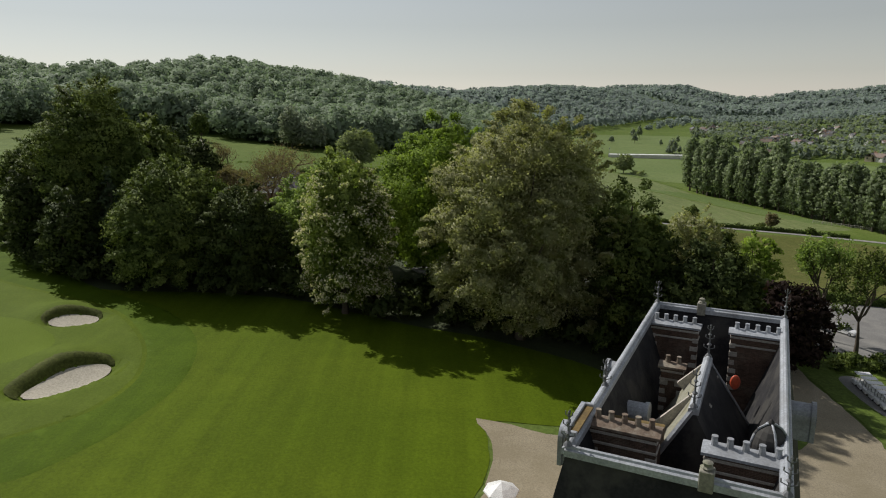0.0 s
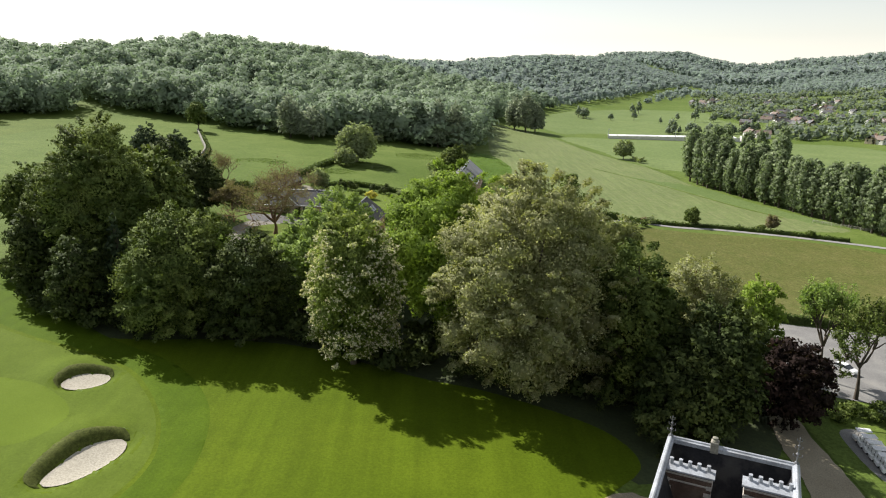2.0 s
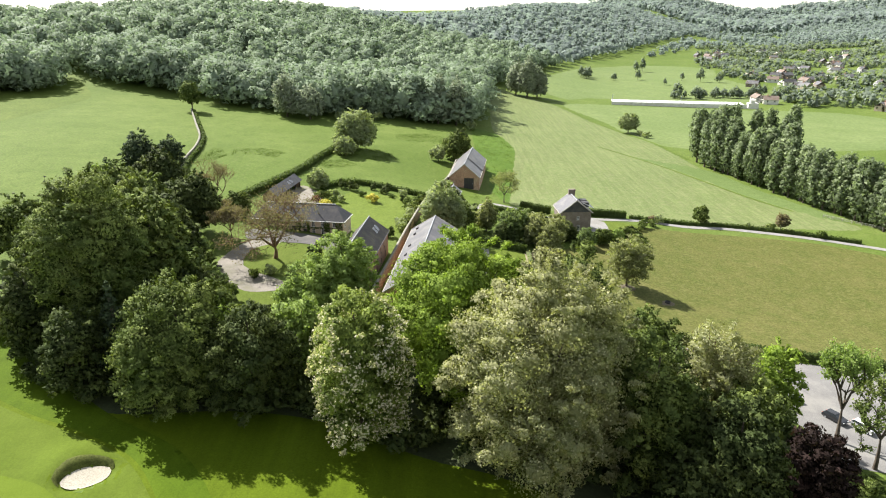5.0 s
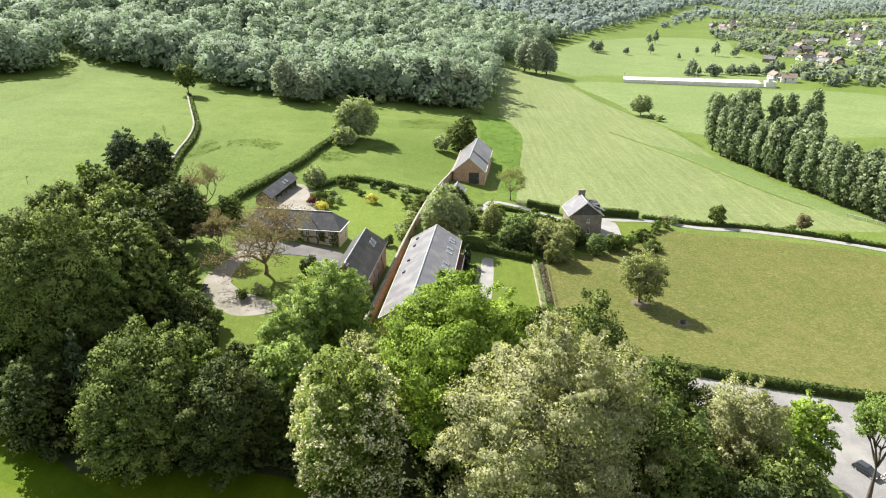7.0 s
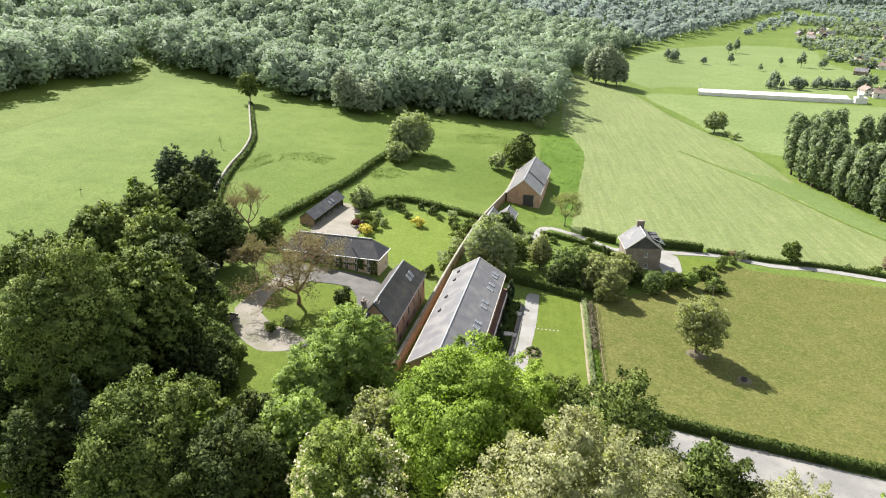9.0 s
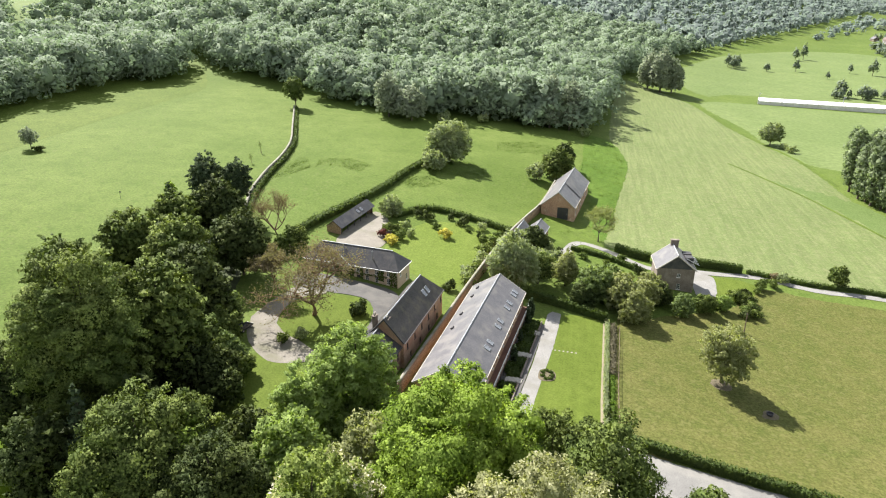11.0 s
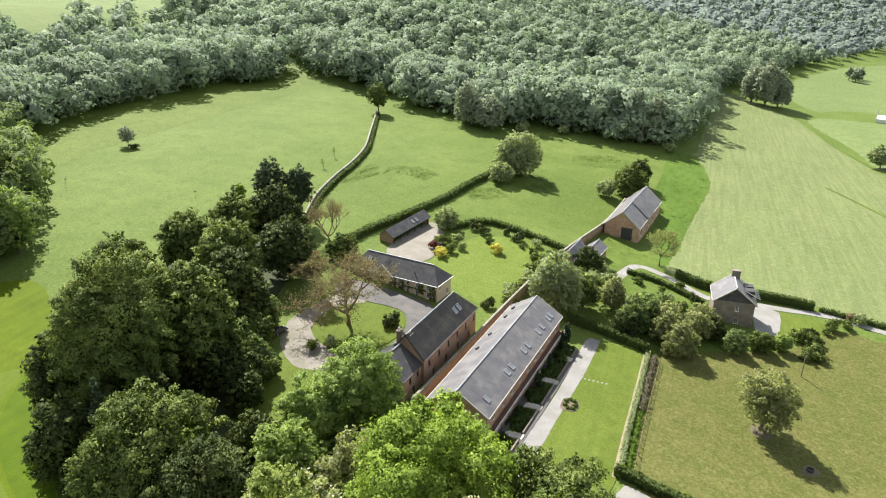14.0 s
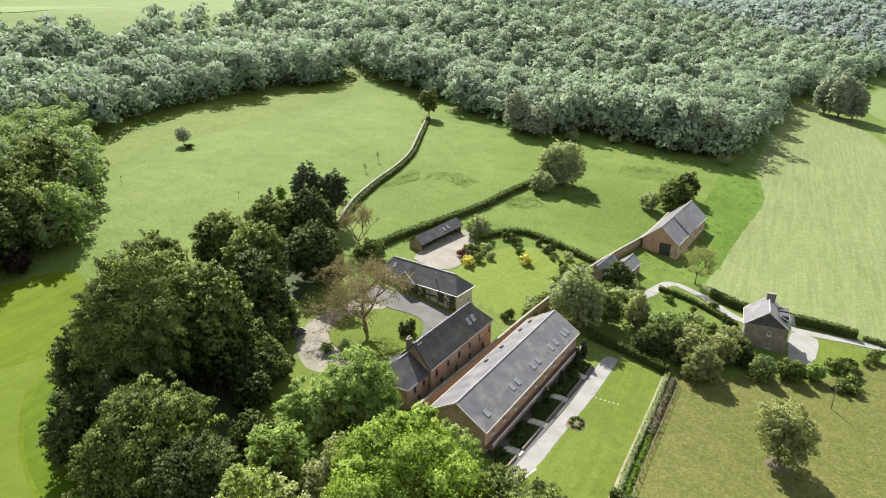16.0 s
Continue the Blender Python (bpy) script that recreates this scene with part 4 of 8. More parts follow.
patch("forecourt_manor", [(-55, 185), (-56, 193), (-42, 193.8), (-30, 191.2), (-27.5, 178), (-28, 166), (-33, 163), (-32, 176), (-36, 185), (-46, 185.2)], "tarmac", "dark worn tarmac court before the manor", "court", 0.115, 2.0, 0.06)
patch("oval_lawn", [(-51, 166.5), (-51.8, 177.2), (-46, 183.8), (-36.3, 184.3), (-32.5, 176.5), (-35, 167), (-43.4, 161.8)], "lawn", "oval courtyard lawn", "lawn", 0.14, 2.0, 0.05)
patch("back_yard", [(-53, 214), (-55.5, 221), (-52.5, 244), (-46, 240), (-41.5, 228), (-43, 215)], "drive_gravel", "gravel yard by the cart shed", "yard", 0.1, 2.0, 0.08)
patch("barn_yard", [(2, 250), (8, 240), (12, 238), (18, 250), (24, 255), (20, 277), (2, 278), (-2, 262)], "rough", "rough grass yard in front of the barn", "yard", 0.07, 2.5, 0.15)
ribbon("lane", [(8, 231), (11, 241.3), (15.5, 254.5), (24.7, 251.4), (36.5, 242), (46, 245), (56, 246), (71, 248.5), (87, 245.3), (105, 245.8), (126.5, 240.5), (144, 232), (175, 214), (240, 190)], 3.0, "pale_gravel", "narrow pale gravel country lane", "lane", 0.12)
ribbon("drainage_ditch", [(60, 640), (96.2, 579), (110.5, 496), (126.5, 437), (132.2, 412), (134.5, 375)], 2.2, "rough", "grassy drainage ditch across the valley meadow", "ditch", 0.1)
patch("valley_pasture", [(136, 412), (118, 500), (103, 580), (140, 600), (240, 575), (330, 540), (330, 430), (240, 402)], "field", "flat pale green valley pasture", "pasture", 0.15, 12, 0.6, edge_lift=0.02)
patch("hillside_field", [(560, 860), (640, 960), (760, 1010), (840, 930), (720, 820), (600, 790)], "field", "bright green hillside field above the village", "field", 0.5, 25, 1.0)
patch("plateau_field", [(-470, 330), (-475, 430), (-480, 520), (-470, 610), (-460, 720), (-520, 800), (-720, 760), (-780, 500), (-680, 300)], "field", "pale green field on the plateau above the woods", "field", 0.9, 20, 1.0, edge_lift=0.05)

patch("pasture_margin", [(-192.7, 214.4), (-197.5, 241.8), (-198.1, 269.0), (-200.2, 309.8), (-199.6, 355.3), (-203.7, 407.1), (-241.8, 462.1), (-255.1, 418.0), (-259.0, 368.4), (-253.7, 299.6), (-248.4, 250.3)], "pasture_edge", "slightly longer grass along the foot of the wood", "grass margin", 0.07, 4.0, 0.3, edge_lift=0.05)
patch("meadow_margin", [(102, 379), (113, 354), (121.6, 330), (128, 308), (134, 290), (143, 273), (151, 262), (158, 262), (150, 286), (143, 312), (138, 340), (130, 356), (116, 368)], "margin",
      "unmown green margin between the hay meadow and the poplars", "grass margin", 0.1, 4.0, 0.3, edge_lift=0.03)
patch("far_pasture", [(112, 622), (150, 640), (290, 612), (330, 690), (348, 860), (390, 1010), (320, 1060), (200, 940), (128, 800), (96, 700)], "field", "pasture of the far valley floor, haze in its pale colour", "pasture", 0.3, 14, 0.6, edge_lift=0.02)
ribbon("meadow_ditch", [(90, 400), (100.4, 381), (113, 354), (121.6, 330), (132.5, 296), (142, 274)], 1.5, "rough", "shallow grassy ditch along the hay meadow", "ditch", 0.14)
patch("clearing", [(-50, 156), (-41, 153), (-34, 146), (-33, 138), (-38, 130), (-46, 130), (-50, 140)], "lawn", "sunny grass clearing between the belt and the drive", "lawn", 0.09, 2.0, 0.2)
# ---------------------------------------------------------------- woodland
EDGE_A = [(-233, 236), (-238, 270), (-243, 310), (-247, 362), (-236, 425), (-240, 448), (-228, 462), (-204, 447), (-166, 438), (-140, 412), (-118, 408), (-73, 397), (-43, 420), (-5, 412), (18, 422), (27, 470), (37, 612),
          (50, 660), (80, 740), (120, 830), (180, 960), (230, 1080), (330, 1250), (760, 2030), (1500, 3400), (700, 3400), (-500, 2400), (-1100, 1500), (-800, 860), (-500, 700), (-415, 640), (-408, 520), (-400, 430), (-385, 330), (-350, 210), (-260, 180)]


def wood_proto(seed, leaf, n, core=True, tall=1.0, rough=1.0):
    """A woodland tree as arrays, standing at the origin: broad, tall or many-headed."""
    rng = np.random.default_rng(seed)
    H = 17.0 * tall
    kind = seed % 3
    R = (6.6, 5.0, 6.2)[kind] * rng.uniform(0.92, 1.12)
    lobes = []
    heads = ([(0, 0, 1.0)], [(0, 0, 1.18)], [(0.35, 0.1, 1.05), (-0.4, 0.25, 0.86), (0.0, -0.5, 0.78)])[kind]
    for hx, hy, hh in heads:
        top, low, m = H * hh, H * 0.12, (14, 15, 7)[kind]
        rad = R * (0.72 if len(heads) > 1 else 1.0)
        for i in range(m):
            t = (i + 0.5) / m
            prof = math.sin(math.pi * (0.2 + 0.68 * t)) ** 0.6
            a = i * 2.4 + rng.uniform(-0.5, 0.5)
            lr = rad * rng.uniform(0.36, 0.56)
            g = max(0.0, rad * prof - lr * 0.55) * rng.uniform(0.75, 1.1)
            lobes.append((hx * R + g * math.cos(a), hy * R + g * math.sin(a), low + (top - low - lr * 0.8) * t * (1 - 0.1 * rng.uniform(0, 1)), lr, rng.uniform(0.75, 1.05)))
    area = sum(r * r for _, _, _, r, _ in lobes)
    vs, fs, ns, base = [], [], [], 0
    for x, y, z, r, up in lobes:
        d = ball_points(rng, max(1, int(round(n * r * r / area))), -0.45)
        rad = r * rng.uniform(0.8, 1.1, len(d))
        c = np.stack([x + d[:, 0] * rad, y + d[:, 1] * rad, z + d[:, 2] * rad * up], 1)
        v, f = leaf_arrays(rng, c, d, leaf, 0.28 * rough, 1.1)
        vs.append(v)
        fs.append(f + base)
        ns.append(np.repeat(unit(0.42 * d + 1.0 * unit(c - np.array([0, 0, H * 0.42])) + 0.09 * rough * rng.normal(size=d.shape)), 3, 0))
        base += len(v)
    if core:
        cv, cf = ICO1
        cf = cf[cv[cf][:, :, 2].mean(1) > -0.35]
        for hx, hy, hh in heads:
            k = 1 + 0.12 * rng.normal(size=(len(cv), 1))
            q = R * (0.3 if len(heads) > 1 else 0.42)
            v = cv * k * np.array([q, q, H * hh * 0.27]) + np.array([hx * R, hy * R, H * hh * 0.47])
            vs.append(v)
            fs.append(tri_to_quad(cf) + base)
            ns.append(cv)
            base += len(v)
    return np.concatenate(vs), np.concatenate(fs), np.concatenate(ns)


def wood(name, xs, ys, protos, material, label, low, high, seed, sink=0.0):
    """Woodland trees joined into one object; neighbours of a kind stand in groups."""
    rng = np.random.default_rng(seed)
    zs = ground_z(xs, ys)
    V, F, T, S, base = [], [], [], [], 0
    for x, y, z in zip(xs, ys, zs):
        group = 0.5 + 0.25 * (math.sin(x / 37 + 1.7 * math.sin(y / 53)) + math.sin(y / 29 + 1.3 * math.sin(x / 61)))
        v, f, m = protos[rng.integers(len(protos))]
        a, s = rng.uniform(0, 6.28), low + (high - low) * np.clip(0.55 * group + 0.6 * rng.uniform(0, 1) - 0.07, 0, 1)
        sx = s * rng.uniform(0.95, 1.3)
        c, q = math.cos(a) * sx, math.sin(a) * sx
        V.append(np.stack([v[:, 0] * c - v[:, 1] * q + x, v[:, 0] * q + v[:, 1] * c + y, v[:, 2] * s * 0.9 + z - sink], 1))
        c, q = math.cos(a), math.sin(a)
        S.append(np.stack([m[:, 0] * c - m[:, 1] * q, m[:, 0] * q + m[:, 1] * c, m[:, 2]], 1))
        F.append(f + base)
        T.append(np.full(len(v), np.clip(0.5 * group + 0.7 * rng.uniform(0, 1) - 0.1, 0, 1)))
        base += len(v)
    me = quads_mesh(name, np.concatenate(V), np.concatenate(F), np.concatenate(T), np.concatenate(S))
    return tagged(add(name, me, material), label, "woodland", kind="stuff")


def scatter(poly, step, seed, keep=None):
    """Jittered points inside an outline."""
    rng = np.random.default_rng(seed)
    p = np.asarray(poly, float)
    x0, y0 = p.min(0)
    x1, y1 = p.max(0)
    X, Y = np.meshgrid(np.arange(x0, x1, step), np.arange(y0, y1, step))
    X, Y = X + rng.uniform(-0.42, 0.42, X.shape) * step, Y + rng.uniform(-0.42, 0.42, Y.shape) * step
    m = inside(X, Y, p)
    if keep is not None:
        m &= keep(X, Y)
    return X[m], Y[m]


def edge_distance(X, Y, line):
    d = np.full(np.shape(X), 1e9)
    p = np.asarray(line, float)
    for (x0, y0), (x1, y1) in zip(p[:-1], p[1:]):
        t = np.clip(((X - x0) * (x1 - x0) + (Y - y0) * (y1 - y0)) / ((x1 - x0) ** 2 + (y1 - y0) ** 2), 0, 1)
        d = np.minimum(d, np.hypot(X - x0 - t * (x1 - x0), Y - y0 - t * (y1 - y0)))
    return d




def plateau(X, Y):
    """The open field on the plateau behind the hillside wood, with a few standing trees."""
    field = (X < -353 - 0.3 * np.maximum(0, 350 - Y) + 0.25 * np.maximum(0, Y - 420) + 8 * np.sin(Y / 17)) & (Y < 530)
    return field & (np.sin(X * 1.7 + Y * 2.3) < 0.94)


grove_p = [wood_proto(360 + i, 0.37, 1400, True, k) for i, k in enumerate((0.9, 1.0, 1.1, 1.05))]
near_p = [wood_proto(300 + i, 0.5, 800, True, k) for i, k in enumerate((0.9, 1.0, 1.1, 1.15, 0.95, 0.85))]
mid_p = [wood_proto(320 + i, 0.8, 340, True, k) for i, k in enumerate((0.9, 1.0, 1.1, 1.15, 0.95, 1.05))]
far_p = [wood_proto(340 + i, 2.3, 27, True, k, 0.5) for i, k in enumerate((0.9, 1.0, 1.1))]
EDGE_LINE = EDGE_A[:18]
GLADE = [(-232, 446), (-262, 490)]
xs, ys = scatter(EDGE_A, 11.2, 5, lambda X, Y: (edge_distance(X, Y, EDGE_LINE) < 46) & (Y < 800) & (edge_distance(X, Y, GLADE) > 8.5))
wood("woodland_edge", xs, ys, near_p, "leaf_wood_hazed", "mixed broadleaf woodland edge in fresh spring leaf, haze in its colour", 1.12, 1.75, 6)
NEAR_WOOD = [(-130, 148), (-152, 178), (-176, 202), (-206, 220), (-238, 240), (-300, 210), (-330, 170), (-250, 100), (-170, 96), (-134, 128)]
xs, ys = scatter(NEAR_WOOD, 10.5, 21)
wood("woodland_edge", xs, ys, grove_p, "leaf_grove", "tall broadleaf wood beside the far fairway", 0.85, 1.4, 22)
xs, ys = scatter(EDGE_A, 13, 7, lambda X, Y: (edge_distance(X, Y, EDGE_LINE) >= 46) & (edge_distance(X, Y, EDGE_LINE) < 330) & (Y < 900) & ~plateau(X, Y))
wood("woodland", xs, ys, mid_p, "leaf_wood_hazed", "dense broadleaf woodland on the hillside, haze in its leaf colour", 0.95, 1.45, 8)
xs, ys = scatter(EDGE_A, 20, 9, lambda X, Y: (Y >= 900) & (Y < 2400) & (X - np.interp(Y, FOOT_Y, FOOT_X) > -480))
wood("distant_woodland", xs, ys, far_p, "leaf_far_hazed", "distant woodland on the valley side, haze in its leaf colour", 0.9, 1.4, 10)
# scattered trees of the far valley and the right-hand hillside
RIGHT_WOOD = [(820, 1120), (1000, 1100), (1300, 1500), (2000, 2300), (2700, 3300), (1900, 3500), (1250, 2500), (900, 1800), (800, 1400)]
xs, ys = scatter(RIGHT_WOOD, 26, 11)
wood("distant_woodland", xs, ys, far_p, "leaf_far_hazed", "distant woodland above the village, haze in its leaf colour", 0.8, 1.3, 12)
VILLAGE = [(300, 560), (420, 560), (640, 700), (860, 1000), (820, 1500), (560, 1500), (420, 1150), (365, 900), (345, 760), (310, 650)]
HOUSES = [(386, 790, 0), (388, 757, 3), (379, 710, 1), (431, 850, 2), (285, 616, 0), (296, 606, 0), (495, 1224, 2), (447, 1169, 1), (506, 1285, 0), (465, 1249, 2), (625, 1334, 3), (637, 1300, 0), (687, 1299, 1),
          (555, 989, 0), (567, 978, 3), (482, 810, 1), (421, 988, 2), (330, 746, 2), (454, 833, 3), (410, 770, 0), (425, 790, 2), (467, 736, 3), (476, 730, 0), (357, 560, 1), (366, 553, 0)]
HOUSES = HOUSES + [(585, 1018, 0), (590, 1072, 2), (453, 1192, 0), (534, 1347, 3), (480, 1235, 0), (520, 1255, 2), (400, 735, 1), (372, 728, 2), (612, 880, 3), (520, 900, 3), (530, 915, 0), (548, 905, 3), (470, 950, 1), (488, 962, 3), (505, 948, 2), (640, 1110, 3), (655, 1128, 0), (560, 1180, 1), (575, 1195, 3), (415, 845, 3), (398, 868, 1), (440, 900, 0), (700, 1210, 3), (600, 1260, 1)]


def clear_of_houses(X, Y):
    m = np.ones(np.shape(X), bool)
    for hx, hy, _ in HOUSES:
        m &= (X - hx + 8) ** 2 + (Y - hy + 16) ** 2 > 23 ** 2
    return m


xs, ys = scatter(VILLAGE, 13, 13, lambda X, Y: (np.sin(X / 31) + np.sin(Y / 39 + X / 80) > -0.55) & clear_of_houses(X, Y))
wood("village_trees", xs, ys, far_p, "leaf_village_hazed", "garden trees and thickets among the village houses", 0.45, 0.95, 14, 2.0)
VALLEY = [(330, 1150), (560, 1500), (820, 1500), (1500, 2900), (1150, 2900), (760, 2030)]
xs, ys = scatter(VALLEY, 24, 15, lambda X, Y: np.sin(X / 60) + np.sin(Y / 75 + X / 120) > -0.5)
wood("valley_trees", xs, ys, far_p, "leaf_far_hazed", "scattered trees on the distant valley floor", 0.6, 1.1, 16, 2.0)
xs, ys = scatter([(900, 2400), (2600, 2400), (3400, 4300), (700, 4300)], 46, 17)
wood("distant_woodland", xs, ys, far_p, "leaf_far_hazed", "woodland on the far ridge that closes the valley, haze in its pale leaf colour", 2.2, 3.2, 18, 6.0)

# ---------------------------------------------------------------- the belt of park trees
tree("park_tree", -139, 164, 21, 5.5, "leaf_fresh", "slender fresh green tree before the wood's edge", clear=1, leaf=0.26)
tree("park_tree", -147, 158, 22, 8, "leaf_mid", "tall green tree at the corner of the wood", clear=1, leaf=0.28)
tree("park_tree", -135.5, 147, 7.5, 3.6, "leaf_copper", "small copper-leaved tree in the shade of the wood", clear=0.6, leaf=0.24)
tree("park_tree", -142, 144, 25, 7.5, "leaf_dark", "dark green tree at the fairway corner of the wood", clear=2, leaf=0.28)
tree("park_tree", -67, 128, 35, 13, "leaf_mid", "tall spreading green park tree with an open crown", clear=3, leaf=0.165)
tree("park_tree", -53, 121, 17, 5.5, "leaf_dark", "dark green park tree in the shade of the belt", clear=2)
tree("park_tree", -75, 121, 19, 6.5, "leaf_dark", "dark green park tree at the fairway edge", clear=0.6)
tree("park_tree", -61, 141, 27, 8.5, "leaf_mid", "open-crowned green park tree deep in the belt", clear=2, leaf=0.33)
tree("park_tree", -52.5, 141.5, 10, 5.2, "leaf_dark", "low dark tree beside the sunny clearing", clear=0.5, leaf=0.22)
tree("park_tree", -57.5, 148, 12, 5.8, "leaf_mid", "rounded green tree beside the gravel drive", clear=0.6, leaf=0.22)
tree("park_tree", -48, 136.5, 8.5, 4.4, "leaf_dark", "small dark tree in the shade of the belt", clear=0.5, leaf=0.22)
for x, y, h, r, mat in ((-53.2, 148.2, 8, 4.2, "leaf_grove"), (-58, 155, 9, 4.4, "leaf_mid"), (-61.5, 163, 9, 4.2, "leaf_grove"), (-63, 137.2, 9, 4.4, "leaf_dark"), (-50.3, 146.6, 5.5, 3.2, "leaf_mid")):
    tree("drive_shrub", x, y, h, r, mat, "tall bushy green shrub between the belt and the gravel drive", "shrub", clear=0.3, leaf=0.2)
tree("park_tree", -56, 139, 11, 4.5, "leaf_dark", "dark green park tree above the drive", clear=0.8, leaf=0.24)
tree("park_tree", -61, 150, 12, 5, "leaf_dark", "dark leafy park tree beside the gravel drive", clear=0.8, leaf=0.24)
tree("park_tree", -66, 161, 20, 7.5, "leaf_dark", "dark green park tree behind the gravel drive", clear=1, leaf=0.33)
tree("park_tree", -80, 146, 24, 9, "leaf_mid", "broad green park tree at the edge of the fairway", clear=1, leaf=0.26)
tree("park_tree", -77, 172, 21, 9, "leaf_mid", "green park tree behind the drive", clear=1, leaf=0.28)
tree("park_tree", -69, 186, 18, 8, "leaf_dark", "dark park tree behind the drive", clear=1, leaf=0.28)
tree("park_tree", -45, 110, 23, 11.5, "leaf_mid", "broad green park tree hanging over the fairway", clear=0.6, leaf=0.165)
tree("park_tree", -33, 108, 20, 8, "leaf_dark", "mid-sized dark green park tree in the belt", clear=0.6, leaf=0.165)
tree("park_tree", -37, 124, 12, 4.8, "leaf_dark", "dark green tree in the middle of the belt", clear=0.6)
tree("park_tree", -29, 131, 18, 7, "leaf_fresh", "fresh green tree close to the brick house", clear=0.8, leaf=0.165)
chestnut = tree("horse_chestnut", -15.5, 101, 27, 8.6, "leaf_chestnut", "horse chestnut covered in cream blossom spikes", clear=0.6, form="broad", leaf=0.16, reach=0.95)
crown = [o for o in chestnut.children if o.name.startswith("crown")][0]
cv = np.empty(len(crown.data.vertices) * 3, np.float32)
crown.data.vertices.foreach_get("co", cv)
cv = cv.reshape(-1, 3)
rng = np.random.default_rng(91)
rr = np.hypot(cv[:, 0], cv[:, 1]) / 8.6 + np.abs(cv[:, 2] - 13.5) / 40
pick = cv[rng.choice(np.where(rr > 0.72)[0], 7500, replace=False)] * np.array([1.03, 1.03, 1.0]) + np.array([0, 0, 0.12])
v, f = leaf_arrays(rng, pick, np.tile([0.3, -0.6, 0.4], (len(pick), 1)), 0.15, 0.6)
add("blossom", quads_mesh("blossom", v, f, np.full(len(v), 0.5)), "blossom", chestnut, "cream candle-like blossom spikes")
tree("park_tree", -22.5, 138, 23, 8.2, "leaf_fresh", "fresh green park tree beside the brick house", clear=2, leaf=0.165)
tree("park_tree", -28, 121, 16, 7, "leaf_fresh", "fresh green tree in the belt", clear=1)
tree("maple_tree", -0.8, 113, 33, 13.5, "leaf_bright", "large maple in bright yellow-green spring leaf", clear=3, leaf=0.15, reach=0.95, form="broad")
tree("plane_tree", 11.6, 95, 36, 13.8, "leaf_plane", "huge pale olive tree with small grey-green leaves", clear=0.4, leaf=0.135, form="broad", reach=0.95)
tree("park_tree", 19, 111, 33, 9.5, "leaf_mid", "tall green tree behind the olive-leaved giant", clear=3, leaf=0.165)
tree("park_tree", 27, 95, 27, 8.5, "leaf_mid", "dense green park tree next to the olive-leaved giant", clear=0.6, leaf=0.165)
tree("park_tree", 42, 110, 22, 8.2, "leaf_plane", "thin pale olive tree just coming into leaf", clear=1.0, leaf=0.14, cover=0.45, bark="twig")
tree("park_tree", 45, 100, 17, 6.5, "leaf_mid", "green tree between the copper beech and the thin pale tree", clear=0.6)
tree("park_tree", 54, 113, 18, 5.5, "leaf_bright", "small tree in vivid yellow-green leaf", clear=1)
tree("copper_beech", 50, 92, 15, 6.2, "leaf_copper", "dark purple copper beech beside the car park", clear=0.5)
tree("park_tree", 37, 89, 20, 8.5, "leaf_dark", "dark cedar-like tree behind the mansion", clear=0.5)
branchy("car_park_tree", 65.8, 111, 18, 5, "leaf_fresh", "young thin-crowned tree in the car park", 16, 0.17, 0.38, "bark", seed=6)
branchy("car_park_tree", 68, 103.5, 18, 4.6, "leaf_mid", "young forked tree in the car park", 12, 0.17, 0.34, "bark", seed=7)

# ---------------------------------------------------------------- building kit
def panel(bm, m, length, height, thick, holes=(), peak=None):
    """An upright wall in the plane x, z of m, from y = 0 back to y = thick, with openings (x0, x1, z0, z1); peak: height of a gable above it."""
    xs = sorted({0, length, *[h[0] for h in holes], *[h[1] for h in holes]})
    zs = sorted({0, height, *[h[2] for h in holes], *[h[3] for h in holes]})
    start = len(bm.verts)
    for i in range(len(xs) - 1):
        run = None
        for k in range(len(zs) - 1):
            cx, cz = (xs[i] + xs[i + 1]) / 2, (zs[k] + zs[k + 1]) / 2
            solid = not any(h[0] < cx < h[1] and h[2] < cz < h[3] for h in holes)
            if solid:
                run = [zs[k], zs[k + 1]] if run is None else [run[0], zs[k + 1]]
            if run and (not solid or k == len(zs) - 2):
                box(bm, xs[i], xs[i + 1], 0, thick, *run)
                run = None
    if peak:
        q = [bm.verts.new(p) for p in ((0, 0, height), (length, 0, height), (length / 2, 0, height + peak), (0, thick, height), (length, thick, height), (length / 2, thick, height + peak))]
        for f in ((0, 1, 2), (3, 5, 4), (0, 2, 5, 3), (1, 4, 5, 2), (0, 3, 4, 1)):
            bm.faces.new([q[i] for i in f])
    bm.verts.ensure_lookup_table()
    mine = bm.verts[start:]
    bmesh.ops.transform(bm, matrix=m, verts=mine)
    bmesh.ops.remove_doubles(bm, verts=mine, dist=0.001)


def slab(bm, corners, thick):
    """A flat sheet through the corners (in order), thickened downwards along its normal."""
    p = [Vector(c) for c in corners]
    n = (p[1] - p[0]).cross(p[2] - p[0]).normalized()
    if n.z < 0:
        n = -n
    top, low = [bm.verts.new(q) for q in p], [bm.verts.new(q - n * thick) for q in p]
    bm.faces.new(top)
    bm.faces.new(low[::-1])
    for i in range(len(p)):
        j = (i + 1) % len(p)
        bm.faces.new((top[i], low[i], low[j], top[j]))


def rod(bm, a, b, r, sides=6):
    a, b = Vector(a), Vector(b)
    d = b - a
    m = Matrix.Translation((a + b) / 2) @ d.to_track_quat("Z", "Y").to_matrix().to_4x4()
    bmesh.ops.create_cone(bm, cap_ends=True, segments=sides, radius1=r, radius2=r, depth=d.length, matrix=m)


